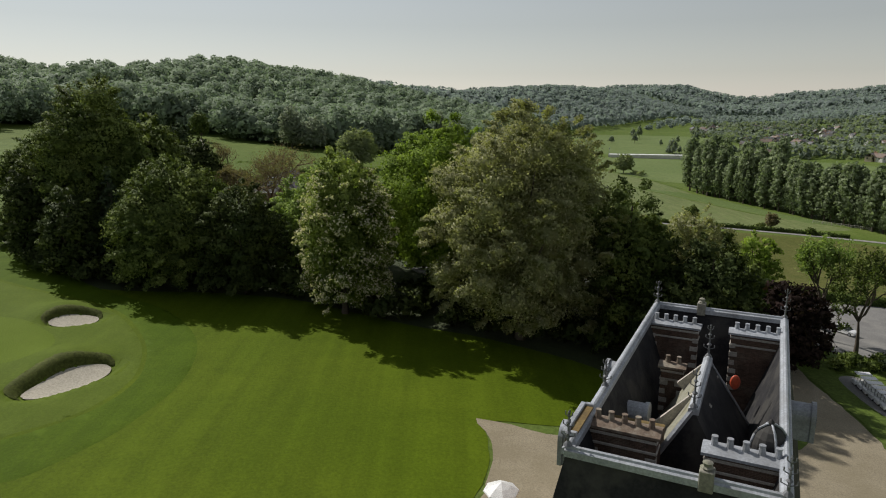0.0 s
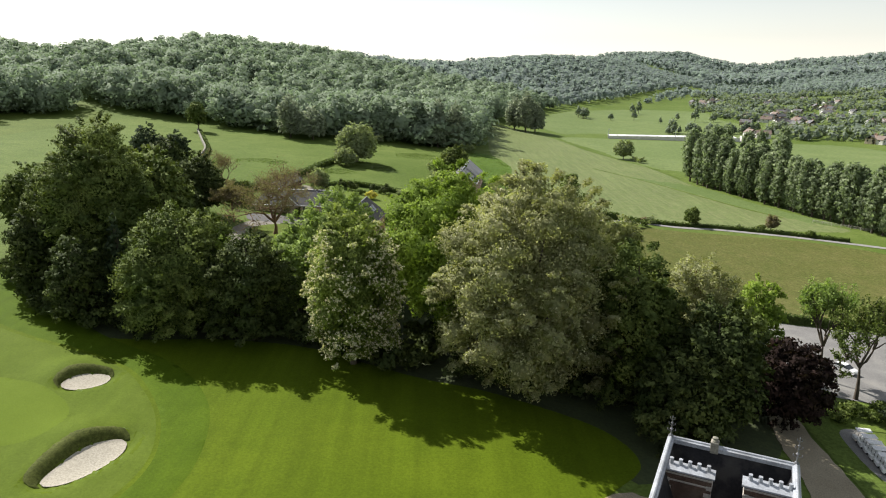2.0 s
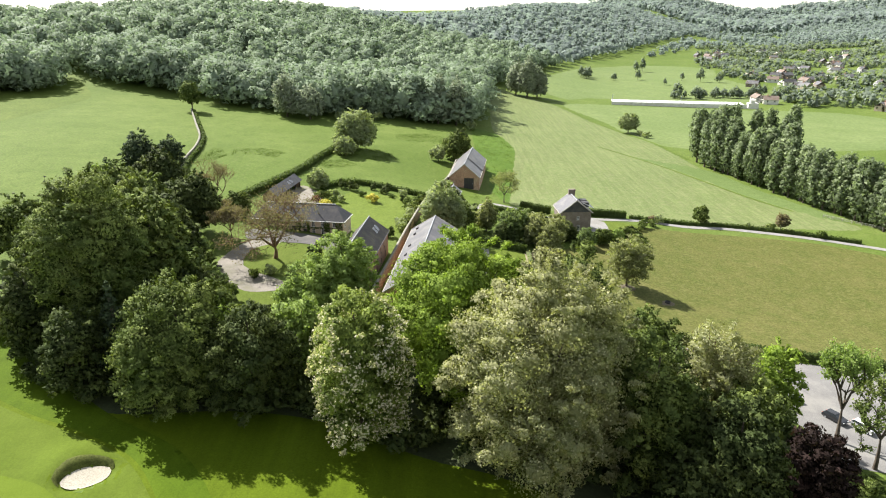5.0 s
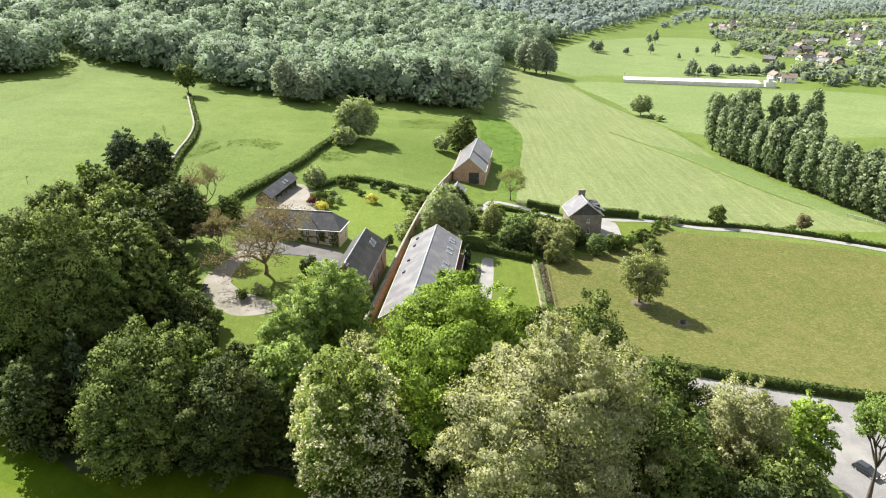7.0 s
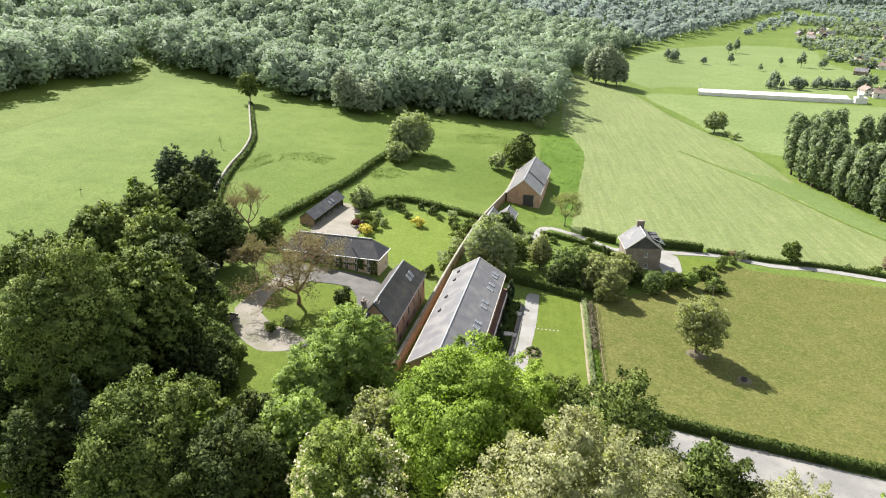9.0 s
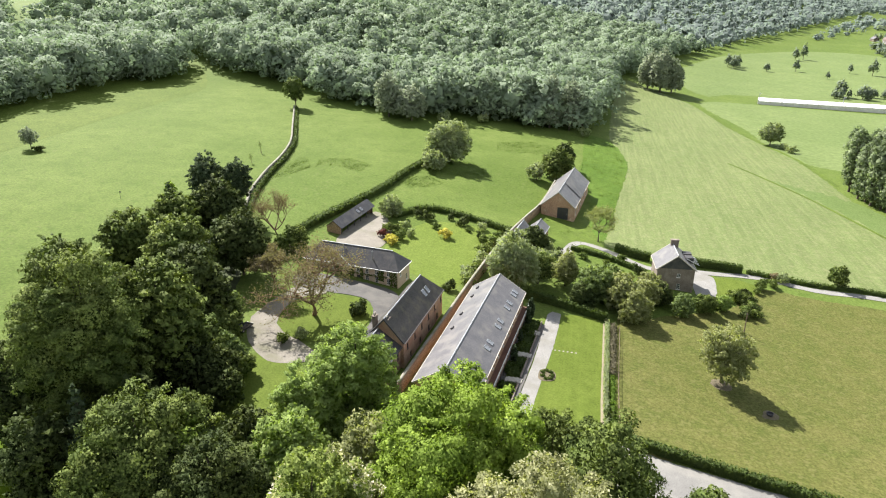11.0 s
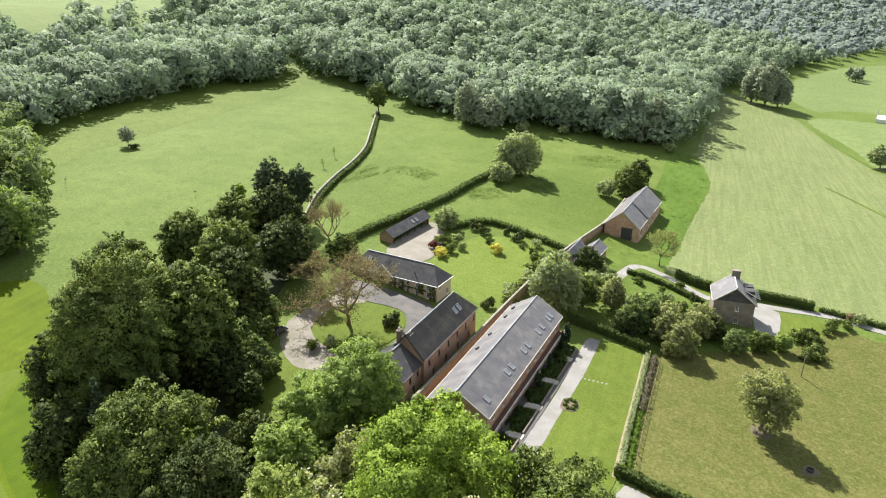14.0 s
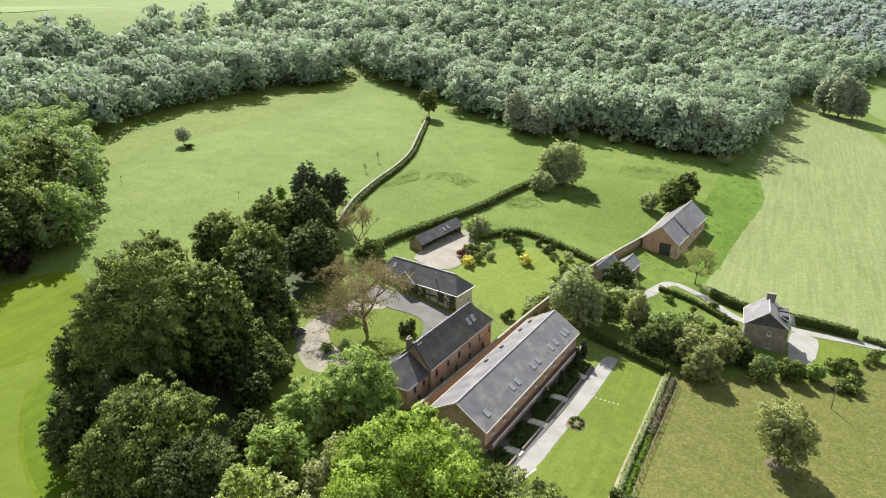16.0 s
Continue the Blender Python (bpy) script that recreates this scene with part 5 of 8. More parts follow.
def turned(bm, profile, sides=10, at=(0, 0, 0)):
    """A turned body from (radius, height) pairs."""
    rings = []
    for r, z in profile:
        rings.append([bm.verts.new((at[0] + r * math.cos(a), at[1] + r * math.sin(a), at[2] + z)) for a in np.arange(sides) * 2 * math.pi / sides])
    for p, q in zip(rings[:-1], rings[1:]):
        for i in range(sides):
            bm.faces.new((p[i], p[(i + 1) % sides], q[(i + 1) % sides], q[i]))
    bm.faces.new(rings[-1])
    bm.faces.new(rings[0][::-1])


def window(root, m, w, h, bars=(1, 2), material="white", name="window"):
    """A casement in an opening: frame, glazing bars, pane; m: lower left corner of the opening in the wall's plane."""
    bm = bmesh.new()
    for a in ((0, 0.09, 0, h), (w - 0.09, w, 0, h), (0.09, w - 0.09, 0, 0.09), (0.09, w - 0.09, h - 0.09, h)):
        box(bm, a[0], a[1], 0.06, 0.15, a[2], a[3])
    for i in range(1, bars[0] + 1):
        x = w * i / (bars[0] + 1)
        box(bm, x - 0.03, x + 0.03, 0.08, 0.13, 0.09, h - 0.09)
    for i in range(1, bars[1] + 1):
        z = h * i / (bars[1] + 1)
        box(bm, 0.09, w - 0.09, 0.085, 0.125, z - 0.025, z + 0.025)
    box(bm, -0.1, w + 0.1, -0.1, 0.06, -0.12, -0.004)
    bmesh.ops.transform(bm, matrix=m, verts=bm.verts[:])
    ob = add(name, bm, material, root, "white-painted timber casement" if material == "white" else "")
    bm = bmesh.new()
    box(bm, 0.09, w - 0.09, 0.095, 0.115, 0.09, h - 0.09)
    bmesh.ops.transform(bm, matrix=m, verts=bm.verts[:])
    add("pane", bm, "glass", ob)
    return ob


def door(root, m, w, h, material="dark_wood", leaves=1):
    bm = bmesh.new()
    for k in range(leaves):
        a, b = w * k / leaves, w * (k + 1) / leaves
        box(bm, a + 0.02, b - 0.02, 0.12, 0.18, 0.02, h - 0.03)
        n = max(2, int((b - a) / 0.35))
        for i in range(n):
            x = a + (b - a) * (i + 0.5) / n
            box(bm, x - 0.12, x + 0.12, 0.09, 0.12, 0.1, h - 0.12, 0.01)
    bmesh.ops.transform(bm, matrix=m, verts=bm.verts[:])
    ob = add("door", bm, material, root, "dark-painted boarded door")
    bm = bmesh.new()
    box(bm, w * 0.86, w * 0.9, 0.03, 0.09, h * 0.45, h * 0.53)
    bmesh.ops.transform(bm, matrix=m, verts=bm.verts[:])
    add("handle", bm, "lead", ob)
    return ob


def chimney(root, x, y, z0, z1, w, d, wall="brick", pots=2, turn=0):
    bm = bmesh.new()
    box(bm, -w / 2, w / 2, -d / 2, d / 2, z0, z1)
    box(bm, -w / 2 - 0.08, w / 2 + 0.08, -d / 2 - 0.08, d / 2 + 0.08, z1 - 0.35, z1 - 0.15)
    box(bm, -w / 2 - 0.12, w / 2 + 0.12, -d / 2 - 0.12, d / 2 + 0.12, z1, z1 + 0.12)
    bmesh.ops.transform(bm, matrix=pose(x, y, 0, 0, 0, turn), verts=bm.verts[:])
    ob = add("chimney", bm, wall, root)
    for i in range(pots):
        bm = bmesh.new()
        t = (i + 0.5) / pots - 0.5
        turned(bm, [(0.16, 0), (0.13, 0.1), (0.12, 0.5), (0.15, 0.55), (0.15, 0.62)], 8, (t * w * 0.9 if w >= d else 0, 0 if w >= d else t * d * 0.9, z1 + 0.12))
        bmesh.ops.transform(bm, matrix=pose(x, y, 0, 0, 0, turn), verts=bm.verts[:])
        add("chimney_pot", bm, "stone", ob)
    return ob


def house(name, x, y, turn, W, L, base, eave, ridge, wall, roof, label, category="house", holes=None, hip=(0, 0), over=0.4, fascia="stone", parapet=None, group=""):
    """A house whose ridge runs along its own y from 0 to L; holes: for sides F, R, B, L a list of (along, up, width, height, kind)."""
    root = empty(name, pose(x, y, base, 0, 0, turn), label, category, group)
    h, r, t = eave - base, ridge - base, 0.4
    sides = {"F": (pose(-W / 2, 0, 0), W), "R": (pose(W / 2, t, 0, 0, 0, 90), L - 2 * t),
             "B": (pose(W / 2, L, 0, 0, 0, 180), W), "L": (pose(-W / 2, L - t, 0, 0, 0, -90), L - 2 * t)}
    slope = (r - h) / (W / 2)
    for s, (m, length) in sides.items():
        opens = [o for o in (holes or {}).get(s, ())]
        bm = bmesh.new()
        end = s in "FB"
        gab = (r - h - 0.15) if end and not hip[0 if s == "F" else 1] else None
        panel(bm, m @ pose(0, 0, -1.5), length, h + 1.5, t, [(a, a + w, u + 1.5, u + 1.5 + hh) for a, u, w, hh, k in opens], gab)
        ob = add("wall", bm, wall, root)
        for a, u, w, hh, k in opens:
            mm = m @ pose(a, 0, u)
            if k == "w":
                window(root, mm, w, hh)
            elif k == "d":
                door(root, mm, w, hh)
            elif k == "g":
                door(root, mm, w, hh, "dark_wood", 2)
    w, o = W / 2 + over, over
    ze = h - slope * over
    f0, f1 = (hip[0] - o if hip[0] else -o), (L - hip[1] + o if hip[1] else L + o)
    for sx in (-1, 1):
        bm = bmesh.new()
        slab(bm, [(sx * w, -o, ze), (sx * w, L + o, ze), (0, f1, r), (0, f0, r)], 0.16)
        add("roof_slope", bm, roof, root)
    for k, (yy, fy) in enumerate(((-o, f0), (L + o, f1))):
        if hip[k]:
            bm = bmesh.new()
            slab(bm, [(-w, yy, ze), (w, yy, ze), (0, fy, r)], 0.16)
            add("roof_slope", bm, roof, root)
    bm = bmesh.new()
    rod(bm, (0, f0, r + 0.02), (0, f1, r + 0.02), 0.13, 6)
    add("ridge_cap", bm, "lead", root)
    if fascia:
        for sx in (-1, 1):
            bm = bmesh.new()
            box(bm, sx * w - 0.09 + 0.1 * sx, sx * w + 0.09 + 0.1 * sx, -o, L + o, ze - 0.2, ze - 0.02, 0.03)
            add("gutter", bm, fascia, root)
        for k, yy in enumerate((-o - 0.1, L + o + 0.1)):
            if hip[k]:
                bm = bmesh.new()
                box(bm, -w, w, yy - 0.09, yy + 0.09, ze - 0.2, ze - 0.02, 0.03)
                add("gutter", bm, fascia, root)
            elif fascia != "lead":
                for sx in (-1, 1):
                    bm = bmesh.new()
                    slab(bm, [(sx * w, yy - 0.03, ze + 0.04), (sx * w, yy + 0.12, ze + 0.04), (0, yy + 0.12, r + 0.05), (0, yy - 0.03, r + 0.05)], 0.3)
                    add("verge_board", bm, fascia, root)
    return root


def on_slope(W, base, eave, ridge, sx, y, s, over=0.0):
    """Pose on a roof slope: x down the slope's width, z off the roof; s: share of the way from eave to ridge."""
    h, r = eave - base, ridge - base
    a = math.degrees(math.atan2(r - h, W / 2))
    return pose(sx * W / 2 * (1 - s), y, h + (r - h) * s, 0, sx * a, 0)


def skylight(root, m, w=0.95, h=1.35):
    bm = bmesh.new()
    for a in ((-h / 2, h / 2, -w / 2, -w / 2 + 0.1), (-h / 2, h / 2, w / 2 - 0.1, w / 2), (-h / 2, -h / 2 + 0.1, -w / 2 + 0.1, w / 2 - 0.1), (h / 2 - 0.1, h / 2, -w / 2 + 0.1, w / 2 - 0.1)):
        box(bm, a[0], a[1], a[2], a[3], -0.02, 0.14)
    bmesh.ops.transform(bm, matrix=m, verts=bm.verts[:])
    ob = add("skylight", bm, "lead", root, "grey-framed roof window")
    bm = bmesh.new()
    box(bm, -h / 2 + 0.1, h / 2 - 0.1, -w / 2 + 0.1, w / 2 - 0.1, 0.03, 0.1)
    bmesh.ops.transform(bm, matrix=m, verts=bm.verts[:])
    add("pane", bm, "sky_toned_glass", ob)


# ---------------------------------------------------------------- the lodgings, a long block with a gallery
LW, LL, LB, LE, LR = 12.5, 44.6, -5.0, 2.1, 6.0
lod = []
for i in range(9):
    yy = 2.2 + i * 4.8
    lod += [(yy, 4.2, 1.05, 1.7, "w"), (yy + 0.2, 0.2, 1.0, 2.1, "d"), (yy + 2.2, 0.9, 1.1, 1.3, "w")]
lodging = house("lodging_block", -9.0, 149.4, -6.2, LW, LL, LB, LE, LR, "brick", "slate_light", "long red brick lodging block with slate roof and timber gallery", "house",
                {"R": lod, "F": [(3.0, 3.9, 1.0, 1.4, "w"), (7.4, 3.9, 1.0, 1.4, "w")], "B": [(5.2, 3.9, 1.0, 1.4, "w")]}, over=0.45)
for yy in (3.4, 14.0, 16.4, 23.6, 26.2, 33.0, 35.6, 40.2, 41.9):
    skylight(lodging, on_slope(LW, LB, LE, LR, 1, yy, 0.27), 1.15, 1.5)
for yy in (20, 27, 36.5, 41.5):
    bm = bmesh.new()
    box(bm, -0.35, 0.35, -0.5, 0.5, -0.05, 0.35, 0.05)
    bmesh.ops.transform(bm, matrix=on_slope(LW, LB, LE, LR, -1, yy, 0.25), verts=bm.verts[:])
    add("roof_vent", bm, "dark_wood", lodging)
gx0 = LW / 2
bm = bmesh.new()
box(bm, gx0 + 0.003, gx0 + 1.7, 0, LL, 2.95, 3.15)
add("gallery_deck", bm, "red_wood", lodging, "red-brown timber gallery deck")
for i in range(15):
    yy = 0.1 + i * (LL - 0.2) / 14
    bm = bmesh.new()
    box(bm, gx0 + 1.55, gx0 + 1.67, yy - 0.06, yy + 0.06, -1, 4.25)
    add("gallery_post", bm, "dark_wood", lodging)
for zz in (3.5, 3.85, 4.2):
    bm = bmesh.new()
    box(bm, gx0 + 1.56, gx0 + 1.68, 0, LL, zz, zz + (0.13 if zz > 4 else 0.06))
    add("gallery_rail", bm, "white" if zz > 4 else "stone", lodging)
for i in range(1, 10):
    yy = i * LL / 10
    bm = bmesh.new()
    box(bm, gx0 + 0.003, gx0 + 1.55, yy - 0.05, yy + 0.05, 2.75, 2.945)
    rod(bm, (gx0 + 0.05, yy, 1.9), (gx0 + 1.0, yy, 2.8), 0.05, 5)
    add("gallery_bracket", bm, "dark_wood", lodging)
# entrance steps and planting beds along the gallery
LM = lodging.matrix_basis


def lodging_at(u, v):
    p = LM @ Vector((u, v, 0))
    return p.x, p.y


shrub_low = tree("bed_shrub", *lodging_at(8.9, 9.5), 1.2, 1.5, "leaf_hedge", "low clipped evergreen shrub in the planting bed", "shrub", "shrub", leaf=0.13, cover=1.2, group="shrubs by the lodgings")
for v in (2.0, 8.0, 11.3, 12.3, 17.4, 18.6, 20.4, 21.5, 27.0, 28.3, 30.0, 36.2, 37.6, 39.5, 40.8):
    planted(shrub_low, *lodging_at(8.6 + 0.8 * math.sin(v * 3), v), random.uniform(0.7, 1.1))
cyp = tree("cypress", *lodging_at(8.7, 22.6), 4.4, 0.95, "leaf_needle", "small columnar cypress in the planting bed", "shrub", "tall", 0.2, 0.14, 1.0, group="cypresses by the lodgings")
for v, s in ((31.6, 0.75), (40.9, 1.1), (44.4, 1.25)):
    planted(cyp, *lodging_at(8.3, v), s)
x, y = lodging_at(16.4, 21.0)
patch("flower_bed", [(x - 1.6, y - 2.4), (x + 1.2, y - 2.0), (x + 1.9, y + 0.6), (x + 0.9, y + 2.3), (x - 1.5, y + 1.6)], "earth", "small earth flower bed at the lawn edge", "flower bed", 0.16, 0.6, 0.02)
for k in range(7):
    planted(shrub_low, x + 1.1 * math.cos(k * 0.9), y + 1.7 * math.sin(k * 0.9), 0.45)

# ---------------------------------------------------------------- the brick house by the court
bh = [(1.5 + i * 4.6, 3.8, 0.9, 1.4, "w") for i in range(6)] + [(3.4 + i * 6.1, 0.9, 0.9, 1.3, "w") for i in range(4)]
brick_house = house("brick_house", -24.0, 160.0, -6.0, 8.2, 26.5, -2.2, 4.7, 9.4, "tan_brick", "slate_brown", "tall narrow tan brick house with a dark brown slate roof", "house",
                    {"R": bh, "L": [(3 + i * 5, 3.8, 0.9, 1.4, "w") for i in range(5)], "F": [(1.4, 4.0, 0.9, 1.3, "w"), (5.6, 4.0, 0.9, 1.3, "w")]}, hip=(0, 4.2), fascia="slate", over=0.35)
for yy in (18.6, 20.6):
    skylight(brick_house, on_slope(8.2, -2.2, 4.7, 9.4, 1, yy, 0.45), 1.2, 1.7)
chimney(brick_house, 0.2, 1.0, 9.0, 11.0, 0.8, 1.4, "grey_brick", 2)
chimney(brick_house, -3.2, 2.5, 7.5, 10.4, 0.8, 1.1, "grey_brick", 2)
wing = house("brick_wing", -26.2, 152.6, -6.0, 9.6, 8.6, -2.2, 3.6, 6.9, "tan_brick", "slate", "lower tan brick wing with a hipped slate roof", "house",
             {"R": [(2.0, 3.2, 0.9, 1.3, "w"), (5.2, 3.2, 0.9, 1.3, "w"), (3.4, 0.6, 0.9, 1.3, "w")], "F": [(1.6, 3.0, 0.9, 1.3, "w"), (4.3, 0.2, 1.1, 2.1, "d"), (7.0, 3.0, 0.9, 1.3, "w")]}, hip=(4.4, 0), fascia="slate", over=0.35)
for o in list(brick_house.children) + list(wing.children):
    if o.name.startswith("window"):
        o.data.materials[0] = M["dark_wood"]
        tagged(o, "dark-painted timber casement")

# ---------------------------------------------------------------- the manor with its ivy
mo = []
for i, a in enumerate((1.6, 4.6, 7.6, 17.2, 20.0, 23.4)):
    mo += [(a, 3.0, 1.0, 1.5, "w"), (a, 0.7, 1.0, 1.7, "w")]
mo += [(11.2, 0.05, 2.6, 2.9, "g"), (14.6, 0.05, 1.1, 2.2, "d"), (14.6, 3.0, 1.0, 1.5, "w")]
manor = house("manor_house", -56.4, 202.2, -99.5, 7.4, 27.0, -0.6, 4.7, 8.2, "render", "slate", "cream two-storey manor house with hipped slate roof and ivy", "house",
              {"R": mo, "F": [(2.6, 3.0, 1, 1.5, "w")], "B": [(1.2, 2.9, 1, 1.5, "w"), (5.0, 0.6, 1, 1.6, "w")]}, hip=(3.4, 3.4), fascia="white", over=0.45)
bm = bmesh.new()
slab(bm, [(3.9, 7.6, 5.0), (0.9, 10.9, 7.95), (4.9, 10.9, 7.95), (4.9, 7.6, 5.0)], 0.14)
slab(bm, [(3.9, 14.2, 5.0), (4.9, 14.2, 5.0), (4.9, 10.9, 7.95), (0.9, 10.9, 7.95)], 0.14)
add("gable_roof", bm, "slate", manor)
bm = bmesh.new()
panel(bm, pose(4.2, 8.1, 4.2, 0, 0, 90), 5.6, 0.9, 0.3, (), 2.35)
add("gable_wall", bm, "render", manor)
bm = bmesh.new()
slab(bm, [(4.9, 7.5, 5.0), (5.08, 7.5, 5.0), (5.08, 10.9, 8.05), (4.9, 10.9, 8.05)], 0.3)
slab(bm, [(4.9, 14.3, 5.0), (5.08, 14.3, 5.0), (5.08, 10.9, 8.05), (4.9, 10.9, 8.05)], 0.3)
add("verge_board", bm, "white", manor)
bm = bmesh.new()
turned(bm, [(0.14, 0), (0.14, 2.0), (0.22, 2.05), (0.22, 2.2), (0.05, 2.4)], 8, (2.2, 19.2, 6.6))
add("flue_pipe", bm, "lead", manor)
skylight(manor, on_slope(7.4, -0.6, 4.7, 8.2, 1, 4.6, 0.55))
rng = np.random.default_rng(77)
c, nn = [], []
for a0, b0, z0, z1, k in ((8.6, 10.9, 0, 4.6, 320), (12.9, 14.4, 0, 4.4, 160), (16.2, 17.0, 0.2, 4.8, 120), (21.4, 23.0, 1.5, 4.8, 180), (24.8, 26.8, 0, 5.0, 260), (14.4, 24, 2.5, 3.0, 160)):
    c.append(np.stack([rng.uniform(3.72, 4.0, k), rng.uniform(a0, b0, k), rng.uniform(z0, z1, k)], 1))
c = np.concatenate(c)
v, f = leaf_arrays(rng, c, np.tile([1.0, 0, 0.3], (len(c), 1)), 0.16, 0.5)
add("ivy", quads_mesh("ivy", v, f, np.full(len(v), 0.3)), "leaf_hedge", manor, "dark green climbing ivy")

# cart shed beside the yard
shed = empty("cart_shed", pose(-57.6, 221.6, gz(-56, 232), 0, 0, -9.0), "long low open-fronted cart shed with a slate roof", "shed")
bm = bmesh.new()
panel(bm, pose(-2.4, 22, -0.5, 0, 0, -90), 22, 3.0, 0.3)
add("back_wall", bm, "wall_brick", shed)
for yy in (0, 21.7):
    bm = bmesh.new()
    panel(bm, pose(-2.1, yy, -0.5), 4.3, 2.9, 0.3, (), 1.6)
    add("end_wall", bm, "wall_brick", shed)
for i in range(6):
    bm = bmesh.new()
    box(bm, 2.1, 2.3, 0.4 + i * 4.2, 0.6 + i * 4.2, -0.5, 2.3)
    add("post", bm, "dark_wood", shed)
for sx in (-1, 1):
    bm = bmesh.new()
    slab(bm, [(sx * 2.9, -0.4, 2.1), (sx * 2.9, 22.4, 2.1), (0, 22.4, 4.3), (0, -0.4, 4.3)], 0.14)
    add("roof_slope", bm, "slate", shed)
skylight(shed, pose(1.5, 13, 3.22, 0, 37, 0), 1.0, 1.2)
skylight(shed, pose(1.5, 15.2, 3.22, 0, 37, 0), 1.0, 1.2)

# ---------------------------------------------------------------- barn, sheds and cottage
bb = gz(8, 282)
barn = house("barn", 7.35, 278.7, -8.2, 12.2, 35.0, bb - 0.3, -3.0, 2.2, "brick", "slate_light", "large red brick barn with a pale grey slate roof", "barn",
             {"F": [(6.0, 0.1, 4.0, 4.6, "g")], "R": [(3 + i * 6.2, 1.2, 1.6, 2.6, "w") for i in range(5)]}, over=0.35)
bm = bmesh.new()
slab(bm, [(6.5, 12, -3.3 - bb + 0.3 + 0.2), (6.5, 22, -3.1 - bb + 0.3), (0.3, 22, 2.2 - bb + 0.3), (0.3, 12, 2.2 - bb + 0.3)], 0.03)
bmesh.ops.translate(bm, vec=(0.03, 0, 0.04), verts=bm.verts[:])
add("patched_slates", bm, "slate_mid", barn)
cb = gz(43, 230)
cottage = house("cottage", 43.1, 228.3, 3.0, 10.4, 9.6, cb, -3.2, 0.9, "grey_brick", "slate_light", "brick cottage with a grey slate roof and a broad chimney stack", "house",
                {"F": [(5.8, 0.3, 1.0, 1.7, "w"), (5.6, 4.0, 0.9, 1.2, "w")], "R": [(2, 0.1, 1.1, 2.1, "d"), (5, 0.9, 1.1, 1.4, "w")]}, over=0.4)
bm = bmesh.new()
h0, r0 = -3.2 - cb, 0.9 - cb
slab(bm, [(-5.3, -0.06, h0 - 0.15), (5.3, -0.06, h0 - 0.15), (0, -0.06, r0 - 0.25)], 0.05)
add("gable_cladding", bm, "slate", cottage, "dark slate-hung gable")
chimney(cottage, 0.4, 9.0, 9.0, 12.2, 2.2, 0.9, "grey_brick", 0)
bm = bmesh.new()
for k in range(5):
    rod(bm, (2.8, 2.0 + k * 1.3, 9.2), (6.6, 2.0 + k * 1.3, 7.3), 0.1, 4)
add("dormer_frame", bm, "white", cottage)
for k in (0, 1):
    bm = bmesh.new()
    box(bm, 2.6, 4.9, 2.3 + k * 3.1, 4.5 + k * 3.1, 7.6, 9.3)
    add("dormer", bm, "dark_wood", cottage)
for nm, x, y, tn, w, l, lab in (("lean_to_shed", -4.6, 238.5, -9, 4.0, 12.0, "lean-to shed with a glazed grey roof against the garden wall"), ("garden_shed", 1.2, 247.5, -9, 5.4, 8.5, "small brick garden shed with a pale slate roof")):
    z0 = gz(x, y)
    house(nm, x, y, tn, w, l, z0, z0 + 2.6, z0 + 4.8, "wall_brick", "slate_light", lab, "shed", {"R": [(1.5, 0.1, 1.0, 2.0, "d")]}, fascia="lead", over=0.25)


def follow_wall(name, points, width, height, material, label, coping="stone", step=2.5, category="wall"):
    """A free-standing wall with a coping that follows a line over the ground."""
    root = empty(name, pose(0, 0, 0), label, category, kind="structure")
    c = curve(points, step, False)
    d = np.gradient(c, axis=0)
    d /= np.linalg.norm(d, axis=1)[:, None]
    n = np.stack([-d[:, 1], d[:, 0]], 1)
    z = ground_z(c[:, 0], c[:, 1])
    for nm, w, lo, hi, mat in (("wall_body", width, -0.6, height, material), ("coping", width + 0.16, height + 0.003, height + 0.14, coping)):
        q = [np.column_stack([c + n * s * w / 2, z + k]) for s, k in ((-1, lo), (1, lo), (1, hi), (-1, hi))]
        v = np.stack(q, 1).reshape(-1, 3)
        i = np.arange(len(c) - 1)[:, None] * 4
        f = [np.concatenate([i + a, i + (a + 1) % 4, i + 4 + (a + 1) % 4, i + 4 + a], 1) for a in range(4)]
        e = len(v) - 4
        add(nm, mesh_of(nm, v, np.concatenate(f + [np.array([[0, 3, 2, 1], [e, e + 1, e + 2, e + 3]])])), mat, root)
    return root


follow_wall("garden_wall", [(-18.6, 150), (-15.4, 176), (-12.6, 200), (-8.2, 232), (-3.0, 262), (1.0, 283), (5, 312)], 0.5, 3.2, "wall_brick", "tall old brick garden wall with stone coping", "field_stone")
follow_wall("field_wall", [(-85, 212), (-87.2, 222), (-92, 235), (-95.7, 246), (-100.3, 267), (-103.7, 288), (-109.4, 310.5), (-120.6, 339), (-137, 380)], 0.6, 1.6, "field_stone", "curving mossy stone boundary wall between the pastures", "field_stone")
LEAF_SEED = [500]


